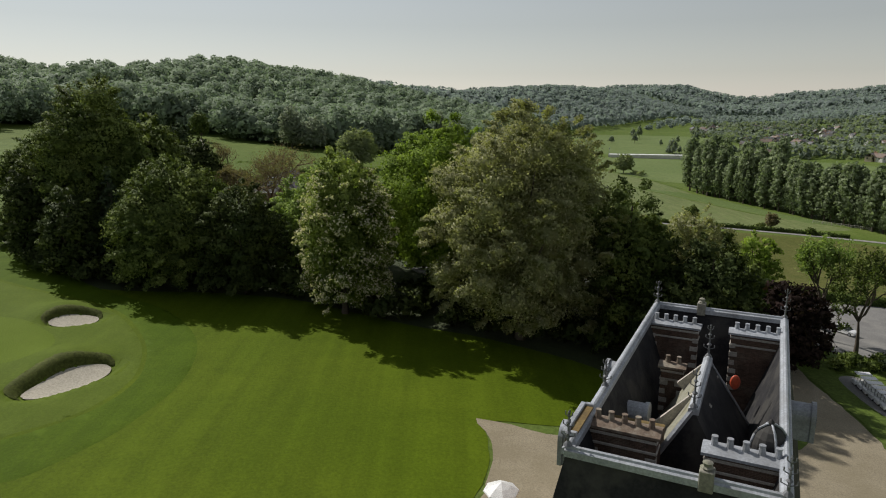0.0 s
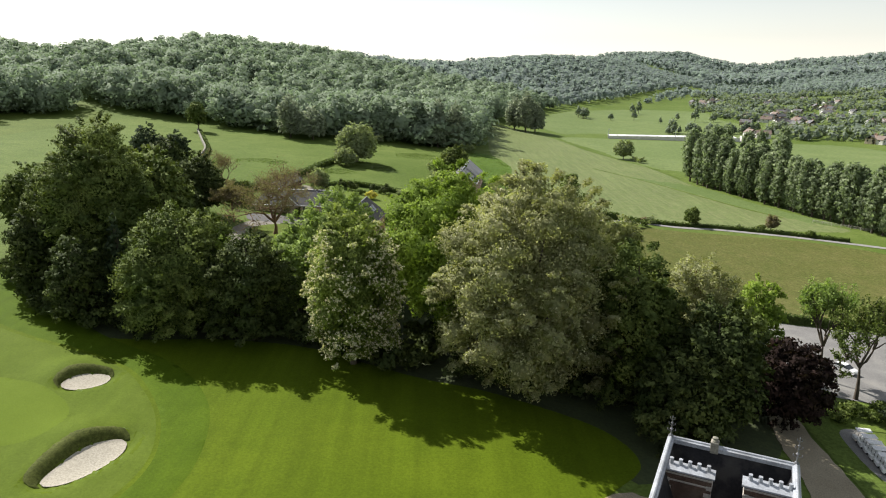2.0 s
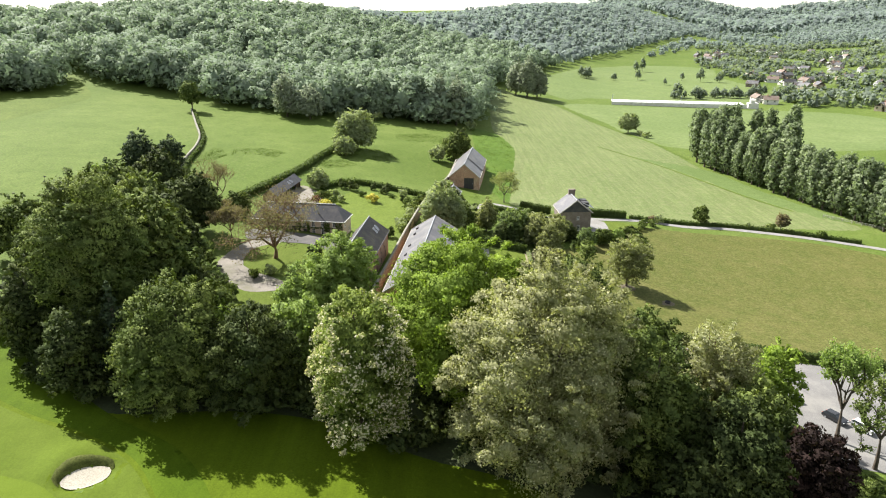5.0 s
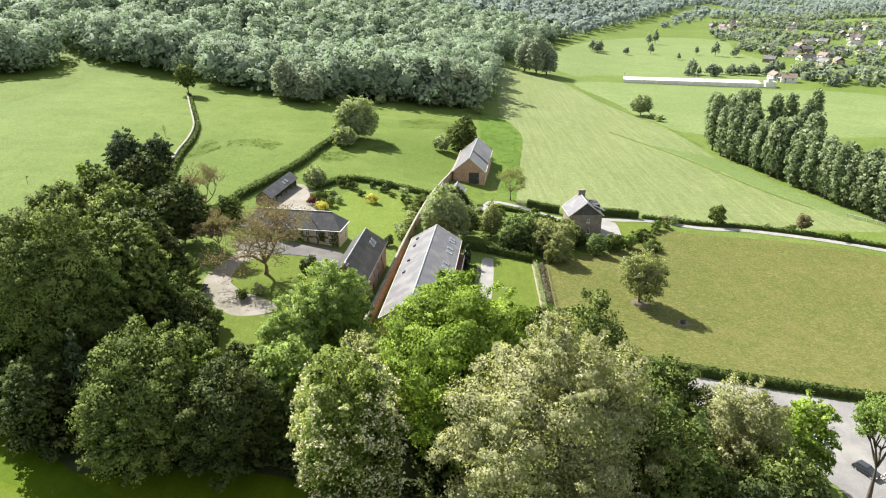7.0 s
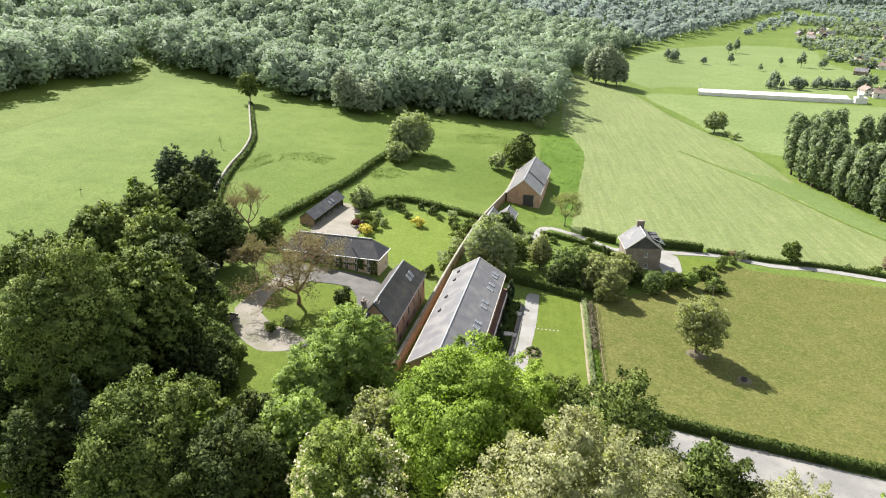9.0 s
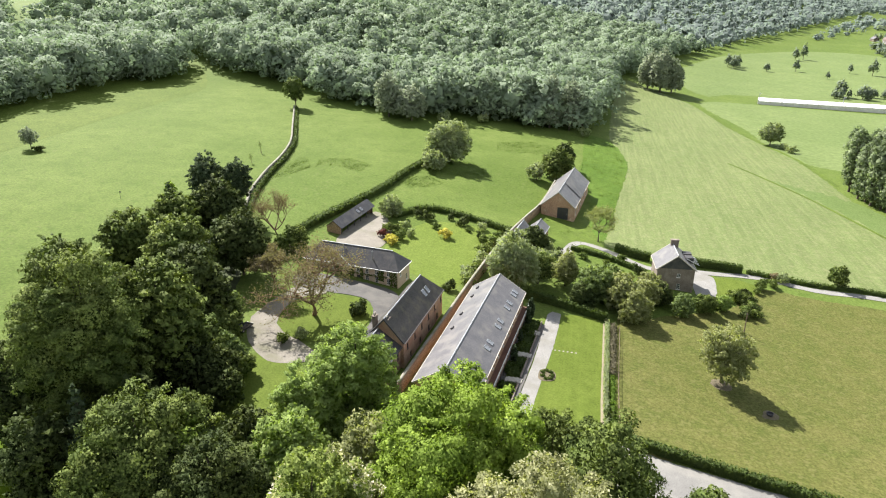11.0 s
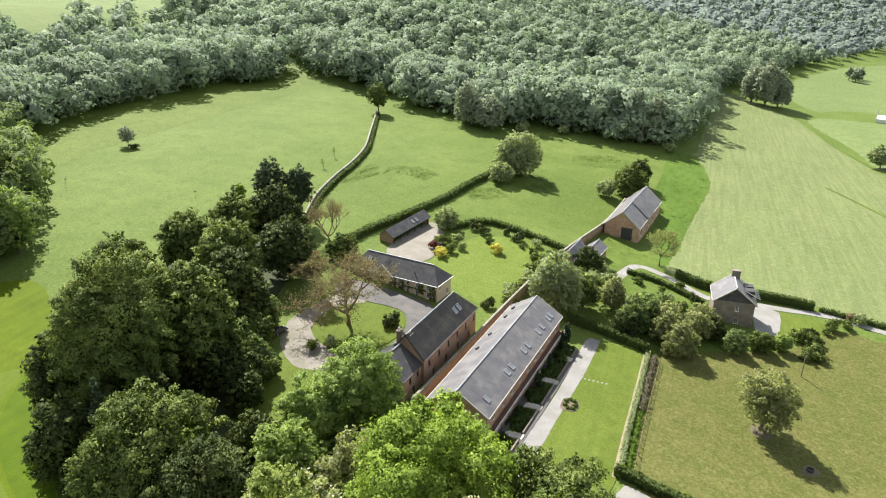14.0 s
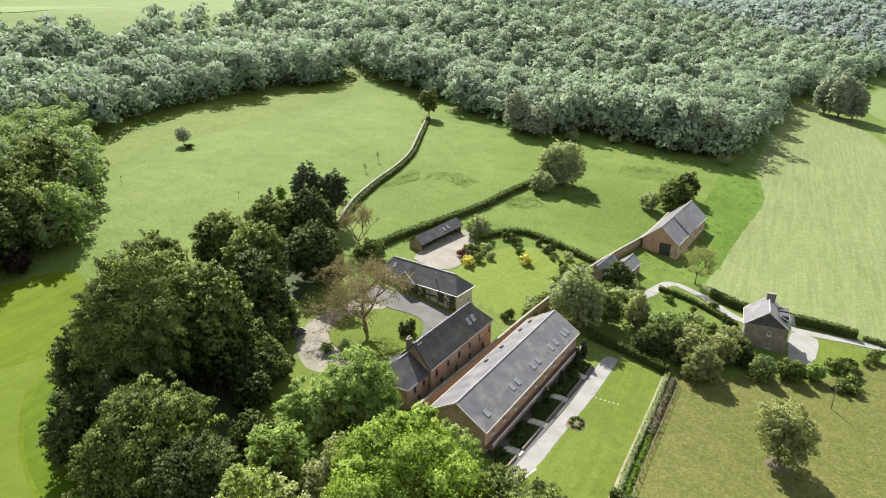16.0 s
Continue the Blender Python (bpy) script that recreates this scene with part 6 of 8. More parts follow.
def hedge(points, width, height, label, material="leaf_hedge", leaf=0.2, cover=0.9, ragged=0.12, name="hedge"):
    """A clipped hedge that follows a line: a solid heart with leaves all over it."""
    LEAF_SEED[0] += 1
    rng = np.random.default_rng(LEAF_SEED[0])
    c = curve(points, 1.5, False)
    d = np.gradient(c, axis=0)
    seg = np.linalg.norm(np.diff(c, axis=0), axis=1)
    d /= np.linalg.norm(d, axis=1)[:, None]
    n = np.stack([-d[:, 1], d[:, 0]], 1)
    z = ground_z(c[:, 0], c[:, 1])
    k = 0.86
    prof = [(-1, -0.2), (1, -0.2), (0.95, height * 0.8), (0.6, height), (-0.6, height), (-0.95, height * 0.8)]
    jig = 1 + 0.06 * rng.normal(size=(len(c), 1))
    q = [np.column_stack([c + n * a * width / 2 * k * jig, z + b * k]) for a, b in prof]
    v = np.stack(q, 1).reshape(-1, 3)
    i = np.arange(len(c) - 1)[:, None] * 6
    f = [np.concatenate([i + a, i + (a + 1) % 6, i + 6 + (a + 1) % 6, i + 6 + a], 1) for a in range(6)]
    F = np.concatenate(f)
    total = seg.sum()
    m = int(cover * total * (width + 2 * height) / (leaf * leaf * 1.4))
    s = rng.uniform(0, total, m)
    cs = np.concatenate([[0], np.cumsum(seg)])
    bx, by = np.interp(s, cs, c[:, 0]), np.interp(s, cs, c[:, 1])
    nx, ny = np.interp(s, cs, n[:, 0]), np.interp(s, cs, n[:, 1])
    per = rng.uniform(0, width + 2 * height, m)
    top = per < width
    side = np.where(per < width + height, -1.0, 1.0)
    off = np.where(top, (per / width - 0.5) * width, side * width / 2) + rng.normal(size=m) * ragged
    up = np.where(top, height, rng.uniform(0, height, m)) + rng.normal(size=m) * ragged
    cen = np.stack([bx + nx * off, by + ny * off, ground_z(bx, by) + up], 1)
    nor = np.stack([np.where(top, 0, nx * side), np.where(top, 0, ny * side), np.where(top, 1.0, 0.2)], 1)
    lv, lf = leaf_arrays(rng, cen, nor, leaf, 0.7, 1.2)
    vv = np.concatenate([v, lv])
    ff = np.concatenate([F, lf + len(v)])
    o = c[len(c) // 2]
    oz = float(ground_z(*o))
    heart = np.stack([np.column_stack([n * a * 0.8, np.full(len(c), 0.1 if b < height * 0.9 else 0.9)]) for a, b in prof], 1).reshape(-1, 3)
    soft = unit(np.concatenate([heart, np.repeat(nor + 0.35 * rng.normal(size=nor.shape), 3, 0)]))
    ob = add(name, quads_mesh(name, vv - np.array([o[0], o[1], oz]), ff, rng.uniform(0, 0.5, len(vv)), soft), material)
    ob.matrix_basis = pose(o[0], o[1], oz)
    return tagged(ob, label, "hedge")


hedge([(-68, 206), (-66.1, 223.7), (-61.5, 242.5), (-55.8, 267.7), (-53.2, 289.6), (-49.8, 310)], 2.0, 2.0, "dark field hedge along the pasture edge", leaf=0.26, ragged=0.25)
hedge([(-44.5, 243), (-40, 251), (-33.9, 256.5), (-23, 255), (-10.5, 251.5), (-5.5, 250)], 1.8, 1.6, "bushy garden hedge round the walled lawn", leaf=0.24, ragged=0.25)
hedge([(2, 203.6), (11.5, 202.4), (23, 199.6)], 1.5, 2.2, "clipped dark hedge at the end of the garden")
hedge([(23.2, 199), (22.6, 180), (22.0, 165), (21.9, 152)], 0.8, 1.1, "narrow pale clipped hedge at the lawn edge", "leaf_silver", leaf=0.14)
hedge([(24.7, 198), (24.1, 184), (23.7, 174)], 1.2, 0.8, "low grey-brown scrub beside the paddock fence", "leaf_scrub", leaf=0.16, ragged=0.25)
hedge([(23.7, 174), (23.3, 163), (23.1, 152.5)], 1.0, 0.5, "strip of lush green growth beside the paddock fence", "leaf_lush", leaf=0.15, ragged=0.2)
hedge([(27.5, 253), (32, 250.5), (38, 248.5)], 1.8, 2.6, "tall clipped hedge along the lane")
hedge([(49, 250), (58, 251), (66.5, 250.5)], 1.8, 2.6, "tall clipped hedge behind the cottage")
hedge([(13, 246), (22, 244.5), (30, 240), (36, 236)], 1.3, 1.4, "low clipped hedge beside the lane")
hedge([(68, 251), (87, 248.5), (105, 248.8), (126.5, 243.6), (146, 234)], 1.2, 1.2, "ragged roadside hedge along the lane", leaf=0.24, ragged=0.25)
hedge([(20.9, 151.2), (24.8, 150.6), (30, 149.2), (45, 146.5), (67, 143.4), (88, 140.6), (120, 137)], 1.6, 1.9, "dark clipped hedge between paddock and car park")
hedge([(34, 220), (44, 219.5), (56, 221)], 1.4, 1.6, "dark clipped hedge below the cottage garden")
hedge([(-85.6, 222), (-90.4, 235), (-94, 246), (-98.7, 267), (-102.1, 288), (-107.8, 310.5), (-119, 339), (-135, 378)], 1.0, 1.5, "dark hedge growing along the boundary wall", leaf=0.26, ragged=0.2)

# terrace, planting beds, steps and low walls along the gallery
patch("gallery_terrace", [lodging_at(u, v) for u, v in ((5.8, 0), (8.3, 0), (8.3, 22), (8.3, 44.5), (5.8, 44.5), (5.8, 22))], "tarmac", "grey paved terrace under the timber gallery", "terrace", 0.13, 1.5, 0.0, False)
BEDS = ((-0.6, 3.2), (5.8, 14.2), (16.8, 25.2), (27.8, 36.2), (38.8, 43.6))
for v0, v1 in BEDS:
    hedge([lodging_at(9.75, v0 + 0.2), lodging_at(9.75, (v0 + v1) / 2), lodging_at(9.7, v1 - 0.2)], 2.4, 0.42, "dense dark evergreen planting in a bed before the lodgings", leaf=0.15, ragged=0.12)
    (x0, y0), (x1, y1) = lodging_at(11.35, v0), lodging_at(11.35, v1)
    bm = bmesh.new()
    slab(bm, [(x0 - 0.15, y0, gz(x0, y0) + 0.55), (x0 + 0.15, y0, gz(x0, y0) + 0.55), (x1 + 0.15, y1, gz(x1, y1) + 0.55), (x1 - 0.15, y1, gz(x1, y1) + 0.55)], 0.9)
    bmesh.ops.translate(bm, vec=(-x0, -y0, -gz(x0, y0)), verts=bm.verts[:])
    ob = add("low_wall", bm, "grey_brick")
    ob.matrix_basis = pose(x0, y0, gz(x0, y0))
    tagged(ob, "low dark brick wall holding the planting bed", "wall", "bed walls")
for v in (4.5, 15.5, 26.5, 37.5):
    x, y = lodging_at(8.4, v)
    root = empty("entrance_steps", pose(x, y, gz(x, y), 0, 0, -6.2), "pale curved stone steps leading up from the garden path", "steps", "steps of the lodgings")
    for i in range(8):
        u, w = 0.1 + i * 0.42, -0.9 + 1.1 * math.sin(i / 7 * 1.5)
        px_, py_ = lodging_at(8.4 + u, v + w)
        bm = bmesh.new()
        box(bm, u, u + 0.46, w - 0.85, w + 0.85, gz(px_, py_) - gz(x, y) - 0.3, gz(px_, py_) - gz(x, y) + (0.62 if i % 2 else 0.5) - 0.05 * i, 0.03)
        add("step", bm, "stone", root)
for k in range(6):
    x, y = 10.8 + k * 0.95, 179.7 + 0.14 * k
    bm = bmesh.new()
    turned(bm, [(0.24, -0.05), (0.26, 0.0), (0.2, 0.02)], 7)
    ob = add("stepping_stone", bm, "gravel")
    ob.matrix_basis = pose(x, y, gz(x, y) + 0.11, 0, 0, k * 40)
    tagged(ob, "flat pale stepping stone set in the lawn", "stepping stone", "stepping stones in the lawn")
# pole in the paddock corner
x, y = 58.7, 208.6
pole = empty("utility_pole", pose(x, y, gz(x, y)), "weathered wooden utility pole in the paddock corner", "pole")
bm = bmesh.new()
turned(bm, [(0.15, -0.4), (0.14, 2.0), (0.1, 5.8), (0.04, 5.9)], 8)
add("shaft", bm, "wood", pole)
bm = bmesh.new()
rod(bm, (-0.35, -0.12, 5.5), (0.35, -0.12, 5.5), 0.05, 5)
add("bracket", bm, "lead_dark", pole)
# post-and-wire fence on the paddock side of the hedge
fence_w = empty("wire_fence", pose(25.5, 176, gz(25.5, 176)), "post-and-wire fence along the paddock hedge", "fence")
FL = curve([(26.2, 196), (25.3, 180), (24.6, 165), (24.3, 152)], 2.4, False)
tops = []
for x, y in FL:
    bm = bmesh.new()
    z = gz(x, y) - gz(25.5, 176)
    box(bm, x - 25.5 - 0.07, x - 25.5 + 0.07, y - 176 - 0.07, y - 176 + 0.07, z - 0.3, z + 1.25, 0.01)
    add("post", bm, "wood", fence_w)
    tops.append((x - 25.5, y - 176, z))
for k in (0.5, 0.85, 1.15):
    v, f = tube_arrays([[(x, y, z + k, 0.045 if k > 1 else 0.02) for x, y, z in tops]], 4)
    add("rail" if k > 1 else "wire", mesh_of("wire", v, f), "wood", fence_w)

# ---------------------------------------------------------------- the mansion's roofs
CX = pose(15.2, 36.8, -5.0, 0, 0, -26.4)
mansion = empty("mansion", CX, "brick mansion with steep slate roofs, lead ridges and tall chimney stacks", "mansion")
RU, RV, RZ = 4.45, 12.5, 19.8          # half sizes and height of the ring of ridges
bm = bmesh.new()
for m, length in ((pose(-RU - 1.4, -RV - 1.4, 0), 2 * RU + 2.8), (pose(RU + 1.4, -RV - 1.0, 0, 0, 0, 90), 2 * RV + 2.0),
                  (pose(RU + 1.4, RV + 1.4, 0, 0, 0, 180), 2 * RU + 2.8), (pose(-RU - 1.4, RV + 1.0, 0, 0, 0, -90), 2 * RV + 2.0)):
    b2 = bmesh.new()
    n = int(length // 3.2)
    panel(b2, m @ pose(0, 0, -0.8), length, 12.0, 0.4, [((i + 0.5) * length / n - 0.55, (i + 0.5) * length / n + 0.55, z, z + 2.2) for i in range(n) for z in (2.0, 6.6)])
    add("wall", b2, "brick", mansion)
    for i in range(n):
        for z in (1.2, 5.8):
            window(mansion, m @ pose((i + 0.5) * length / n - 0.55, 0, z), 1.1, 2.2)
bm.free()
E_ = 1.7
for q in ([(-RU - E_, -RV - E_, 11), (RU + E_, -RV - E_, 11), (RU, -RV, RZ), (-RU, -RV, RZ)], [(RU + E_, -RV - E_, 11), (RU + E_, RV + E_, 11), (RU, RV, RZ), (RU, -RV, RZ)],
          [(RU + E_, RV + E_, 11), (-RU - E_, RV + E_, 11), (-RU, RV, RZ), (RU, RV, RZ)], [(-RU - E_, RV + E_, 11), (-RU - E_, -RV - E_, 11), (-RU, -RV, RZ), (-RU, RV, RZ)]):
    bm = bmesh.new()
    slab(bm, q, 0.2)
    add("outer_roof_slope", bm, "slate_dark", mansion)
I_ = 2.3
for q in ([(-RU + I_, -RV + I_, 13), (RU - I_, -RV + I_, 13), (RU, -RV, RZ - 0.1), (-RU, -RV, RZ - 0.1)], [(RU - I_, -RV + I_, 13), (RU - I_, RV - I_, 13), (RU, RV, RZ - 0.1), (RU, -RV, RZ - 0.1)],
          [(RU - I_, RV - I_, 13), (-RU + I_, RV - I_, 13), (-RU, RV, RZ - 0.1), (RU, RV, RZ - 0.1)], [(-RU + I_, RV - I_, 13), (-RU + I_, -RV + I_, 13), (-RU, -RV, RZ - 0.1), (-RU, RV, RZ - 0.1)]):
    bm = bmesh.new()
    slab(bm, q, 0.15)
    add("inner_roof_slope", bm, "slate_dark", mansion)
bm = bmesh.new()
box(bm, -RU + I_ - 0.3, RU - I_ + 0.3, -RV + I_ - 0.3, RV - I_ + 0.3, 12.6, 12.98)
add("valley_gutter", bm, "lead", mansion)


def lead_ridge(a, b, r=0.2):
    """A broad lead roll on a lower board."""
    bm = bmesh.new()
    a, b = Vector(a), Vector(b)
    d = (b - a).normalized()
    s = Vector((-d.y, d.x, 0)).normalized()
    prof = [(-0.27, -0.36), (-0.25, -0.06), (-0.13, 0.0), (-0.09, 0.1), (0, 0.14), (0.09, 0.1), (0.13, 0.0), (0.25, -0.06), (0.27, -0.36)]
    rings = [[bm.verts.new(p + s * u + Vector((0, 0, w))) for u, w in prof] for p in (a - d * 0.1, b + d * 0.1)]
    for i in range(len(prof) - 1):
        bm.faces.new((rings[0][i], rings[0][i + 1], rings[1][i + 1], rings[1][i]))
    for g in rings:
        bm.faces.new(g)
    return add("lead_ridge", bm, "lead", mansion)


for a, b in (((-RU, -RV), (RU, -RV)), ((RU, -RV), (RU, RV)), ((RU, RV), (-RU, RV)), ((-RU, RV), (-RU, -RV))):
    lead_ridge((*a, RZ), (*b, RZ))


def finial(u, v, z, h=1.9, turn=0.0):
    """A wrought finial: knobs on a stem with leafy scrolls."""
    bm = bmesh.new()
    turned(bm, [(0.22, 0), (0.14, 0.12), (0.07, 0.2), (0.05, h * 0.3), (0.15, h * 0.36), (0.05, h * 0.42), (0.04, h * 0.62), (0.11, h * 0.67), (0.04, h * 0.72), (0.03, h * 0.9), (0.06, h * 0.95), (0.0, h)], 8, (u, v, z))
    for k in range(4):
        a = turn + k * math.pi / 2
        for zz, rr in ((0.22, 0.3), (0.52, 0.24), (0.8, 0.16)):
            p = Vector((u, v, z + h * zz))
            q = p + Vector((math.cos(a) * rr, math.sin(a) * rr, 0.12))
            rod(bm, p, q, 0.025, 4)
            rod(bm, q, q + Vector((0, 0, 0.16)), 0.03, 4)
    return add("finial", bm, "lead_dark", mansion, "wrought metal roof finial")


def lucarne(bm, m, w, h, depth):
    """A round-headed lead-covered dormer, looking along -y of m."""
    n = 10
    pts = [(-w / 2, 0)] + [(-w / 2 * math.cos(math.pi * i / n), h - w / 2 + w / 2 * math.sin(math.pi * i / n)) for i in range(n + 1)] + [(w / 2, 0)]
    rings = []
    for yy, k in ((0, 1.12), (0.25, 1.12), (0.25, 1.0), (depth, 1.0)):
        rings.append([bm.verts.new(m @ Vector((x * k, yy, z * (1.06 if k > 1 else 1)))) for x, z in pts])
    for a, b in zip(rings[:-1], rings[1:]):
        for i in range(len(pts) - 1):
            bm.faces.new((a[i], a[i + 1], b[i + 1], b[i]))
    bm.faces.new(rings[0])
    bm.faces.new(rings[-1])


for u, v, tn, z in ((-RU - 0.8, 3.0, -90, 16.0), (-RU - 0.9, -7.0, -90, 16.0), (RU + 1.0, 3.0, 90, 15.4), (0.4, -RV - 1.0, 0, 13.6), (-2.6, -RV - 1.0, 0, 13.6), (3.2, -RV - 1.0, 0, 13.6)):
    bm = bmesh.new()
    lucarne(bm, pose(u, v, z, 0, 0, tn) @ pose(0, -0.9, 0), 1.5, 2.1, 1.7)
    ob = add("lucarne", bm, "lead", mansion, "round-headed lead-covered dormer")
    bm = bmesh.new()
    m = pose(u, v, z, 0, 0, tn) @ pose(0, -0.93, 0)
    turned(bm, [(0.5, 0), (0.5, 0.02)], 12)
    bmesh.ops.transform(bm, matrix=m @ pose(0, 0, 1.15, 90, 0, 0), verts=bm.verts[:])
    add("pane", bm, "glass", ob)
bm = bmesh.new()
lucarne(bm, pose(-2.5, -1.8, 16.3, 0, 0, 90), 1.5, 1.4, 2.0)
add("lucarne", bm, "lead", mansion)


def stack(u0, u1, v, depth, z0, z1, cap="lead", n_pots=5):
    """A broad brick chimney stack with stone quoins, string courses, a cap and a row of pots."""
    bm = bmesh.new()
    box(bm, u0, u1, v, v + depth, z0, z1)
    ob = add("chimney", bm, "old_brick", mansion)
    k = 0
    z = z0 + 0.35
    while z < z1 - 1.0:
        w = 0.48 if k % 2 else 0.34
        for a, b in ((u0 - 0.03, u0 + w), (u1 - w, u1 + 0.03)):
            bm = bmesh.new()
            box(bm, a, b, v - 0.03, v + 0.35, z, z + 0.34, 0.015)
            add("quoin", bm, "stone", ob)
        z += 0.62
        k += 1
    bm = bmesh.new()
    box(bm, u0 - 0.06, u1 + 0.06, v - 0.06, v + depth + 0.06, z1 - 0.85, z1 - 0.72, 0.02)
    box(bm, u0 - 0.05, u1 + 0.05, v - 0.05, v + depth + 0.05, z1 - 0.3, z1 - 0.16, 0.02)
    add("string_course", bm, "stone", ob)
    bm = bmesh.new()
    prof = [(-0.2, 0), (-0.2, 0.14), (depth * 0.3, 0.3), (depth * 0.7, 0.3), (depth + 0.2, 0.14), (depth + 0.2, 0)]
    rings = [[bm.verts.new((u, v + a, z1 + b)) for a, b in prof] for u in (u0 - 0.18, u1 + 0.18)]
    for i in range(len(prof)):
        j = (i + 1) % len(prof)
        bm.faces.new((rings[0][i], rings[0][j], rings[1][j], rings[1][i]))
    bm.faces.new(rings[0])
    bm.faces.new(rings[1])
    add("cap", bm, cap, ob)
    for i in range(n_pots):
        bm = bmesh.new()
        turned(bm, [(0.2, 0), (0.17, 0.08), (0.13, 0.42), (0.15, 0.45), (0.15, 0.52), (0.1, 0.52)], 10, (u0 + (u1 - u0) * (i + 0.5) / n_pots, v + depth / 2, z1 + 0.24))
        add("chimney_pot", bm, cap, ob)
    return ob


stack(-4.25, -1.0, 8.6, 0.9, 10.5, 19.3)
stack(1.15, 4.4, 8.8, 0.9, 10.5, 19.3)
stack(1.15, 4.45, -9.6, 0.95, 10.5, 19.4)
stack(-4.3, -1.05, -9.15, 0.95, 12.0, 19.35, "clay", 5)
stack(-2.75, -1.35, 4.0, 0.8, 12.0, 17.9, "clay", 2)

# the inner cross roof with its lead ridge
zr, zb = 19.6, 13.6
for q, mat in (([(0.2, -5.6, zr), (0.2, 2.2, zr), (-3.1, 4.2, zb), (-3.1, -6.6, zb + 0.2)], "mossy_lead"), ([(0.2, 2.2, zr), (0.2, -5.6, zr), (3.6, -6.4, zb), (3.6, 4.4, zb)], "slate_dark"),
               ([(0.2, 2.2, zr), (3.6, 4.4, zb), (-3.1, 4.2, zb)], "slate_dark"), ([(0.2, -5.6, zr), (-3.1, -6.6, zb + 0.2), (3.6, -6.4, zb)], "slate_dark")):
    bm = bmesh.new()
    slab(bm, q, 0.12)
    add("cross_roof_slope", bm, mat, mansion)
lead_ridge((0.2, -5.6, zr + 0.15), (0.2, 2.2, zr + 0.15))
bm = bmesh.new()
rod(bm, (0.25, 2.2, zr), (3.6, 4.4, zb + 0.1), 0.08)
add("hip_roll", bm, "lead", mansion)
bm = bmesh.new()
rod(bm, (0.15, -5.6, zr), (-3.1, -6.6, zb + 0.35), 0.16, 5)
add("hip_roll", bm, "lead", mansion)
for v0, v1, u1, z1 in ((2.2, 2.5, -1.5, 18.3), (-2.4, -2.1, -2.6, 17.0)):
    bm = bmesh.new()
    slab(bm, [(0.0, v0, zr - 0.3), (0.0, v1, zr - 0.3), (u1, v1, z1 - 0.6), (u1, v0, z1 - 0.6)], 1.2)
    add("coped_parapet", bm, "stone", mansion)
for u, v in ((0.2, -5.6), (0.2, 2.2)):
    finial(u, v, zr + 0.2, 2.1)
for u, v in ((-RU, -RV), (RU, -RV), (RU, RV), (-RU, RV)):
    finial(u, v, RZ + 0.1, 2.2 if v > 0 and u > 0 else 1.7)
finial(-RU, -5.2, RZ + 0.1, 1.5)
# crest box in the middle of the far ridge, and of the near one
for u, v in ((-1.2, RV), (1.45, -RV)):
    bm = bmesh.new()
    box(bm, u - 0.3, u + 0.3, v - 0.32, v + 0.32, RZ - 0.5, RZ + 0.45, 0.04)
    turned(bm, [(0.2, 0), (0.27, 0.08), (0.18, 0.15), (0.22, 0.3), (0.08, 0.38)], 8, (u, v, RZ + 0.45))
    add("ridge_ornament", bm, "field_stone", mansion, "carved grey stone ridge ornament")
# slate-clad dome beside the stack
bm = bmesh.new()
turned(bm, [(1.15, 0), (1.15, 0.6), (1.12, 1.0), (0.98, 1.5), (0.7, 1.9), (0.3, 2.15), (0.14, 2.2), (0.2, 2.35), (0.1, 2.5), (0.0, 2.6)], 14)
bmesh.ops.transform(bm, matrix=pose(3.75, -7.4, 18.7) @ Matrix.Diagonal((0.72, 0.72, 0.78, 1)), verts=bm.verts[:])
add("turret_dome", bm, "slate_dark", mansion, "small slate-clad turret dome")
for k in range(4):
    a = radians(20 + 90 * k)
    v, f = tube_arrays([[(3.75 + 0.74 * r * math.cos(a), -7.4 + 0.74 * r * math.sin(a), 18.7 + 0.8 * z, 0.06) for r, z in ((1.15, 0), (1.15, 0.6), (1.12, 1.0), (0.98, 1.5), (0.7, 1.9), (0.3, 2.15), (0.14, 2.2))]], 5)
    add("dome_rib", mesh_of("dome_rib", v, f), "lead", mansion)
bm = bmesh.new()
box(bm, 3.1, 4.3, -8.2, -6.6, 13.2, 18.7)
add("turret_base", bm, "old_brick", mansion)
# flat mossy roof beside the near stack
bm = bmesh.new()
box(bm, -4.25, -1.2, -8.0, -5.0, 13.2, 18.05)
add("flat_roof_block", bm, "old_brick", mansion)
bm = bmesh.new()
box(bm, -4.3, -1.2, -8.1, -4.9, 18.053, 18.15)
add("mossy_flat_roof", bm, "moss", mansion, "brown mossy flat roof")
# flat-roofed block astride the side ridge, its mossy top framed by pale copings
bm = bmesh.new()
box(bm, -4.85, -4.34, -11.5, -8.2, 17.5, 19.92)
add("parapet_block", bm, "old_brick", mansion)
bm = bmesh.new()
box(bm, -4.72, -4.33, -11.38, -8.3, 19.923, 19.97)
add("mossy_gutter", bm, "moss", mansion, "brown mossy flat roof")
for q in ((-4.98, -4.73, -11.65, -8.15), (-4.725, -4.3, -11.65, -11.4), (-4.725, -4.3, -8.29, -8.1)):
    bm = bmesh.new()
    box(bm, *q, 19.9, 20.1, 0.03)
    add("parapet_coping", bm, "lead", mansion)
# round red dish fixed to the hip
bm = bmesh.new()
bmesh.ops.create_uvsphere(bm, u_segments=14, v_segments=8, radius=0.55, matrix=pose(1.8, 4.2, 17.6, 0, 0, 20) @ Matrix.Diagonal((0.6, 0.28, 0.9, 1)))
add("red_dish", bm, "red_paint", mansion, "round orange-red dish on the roof", True)

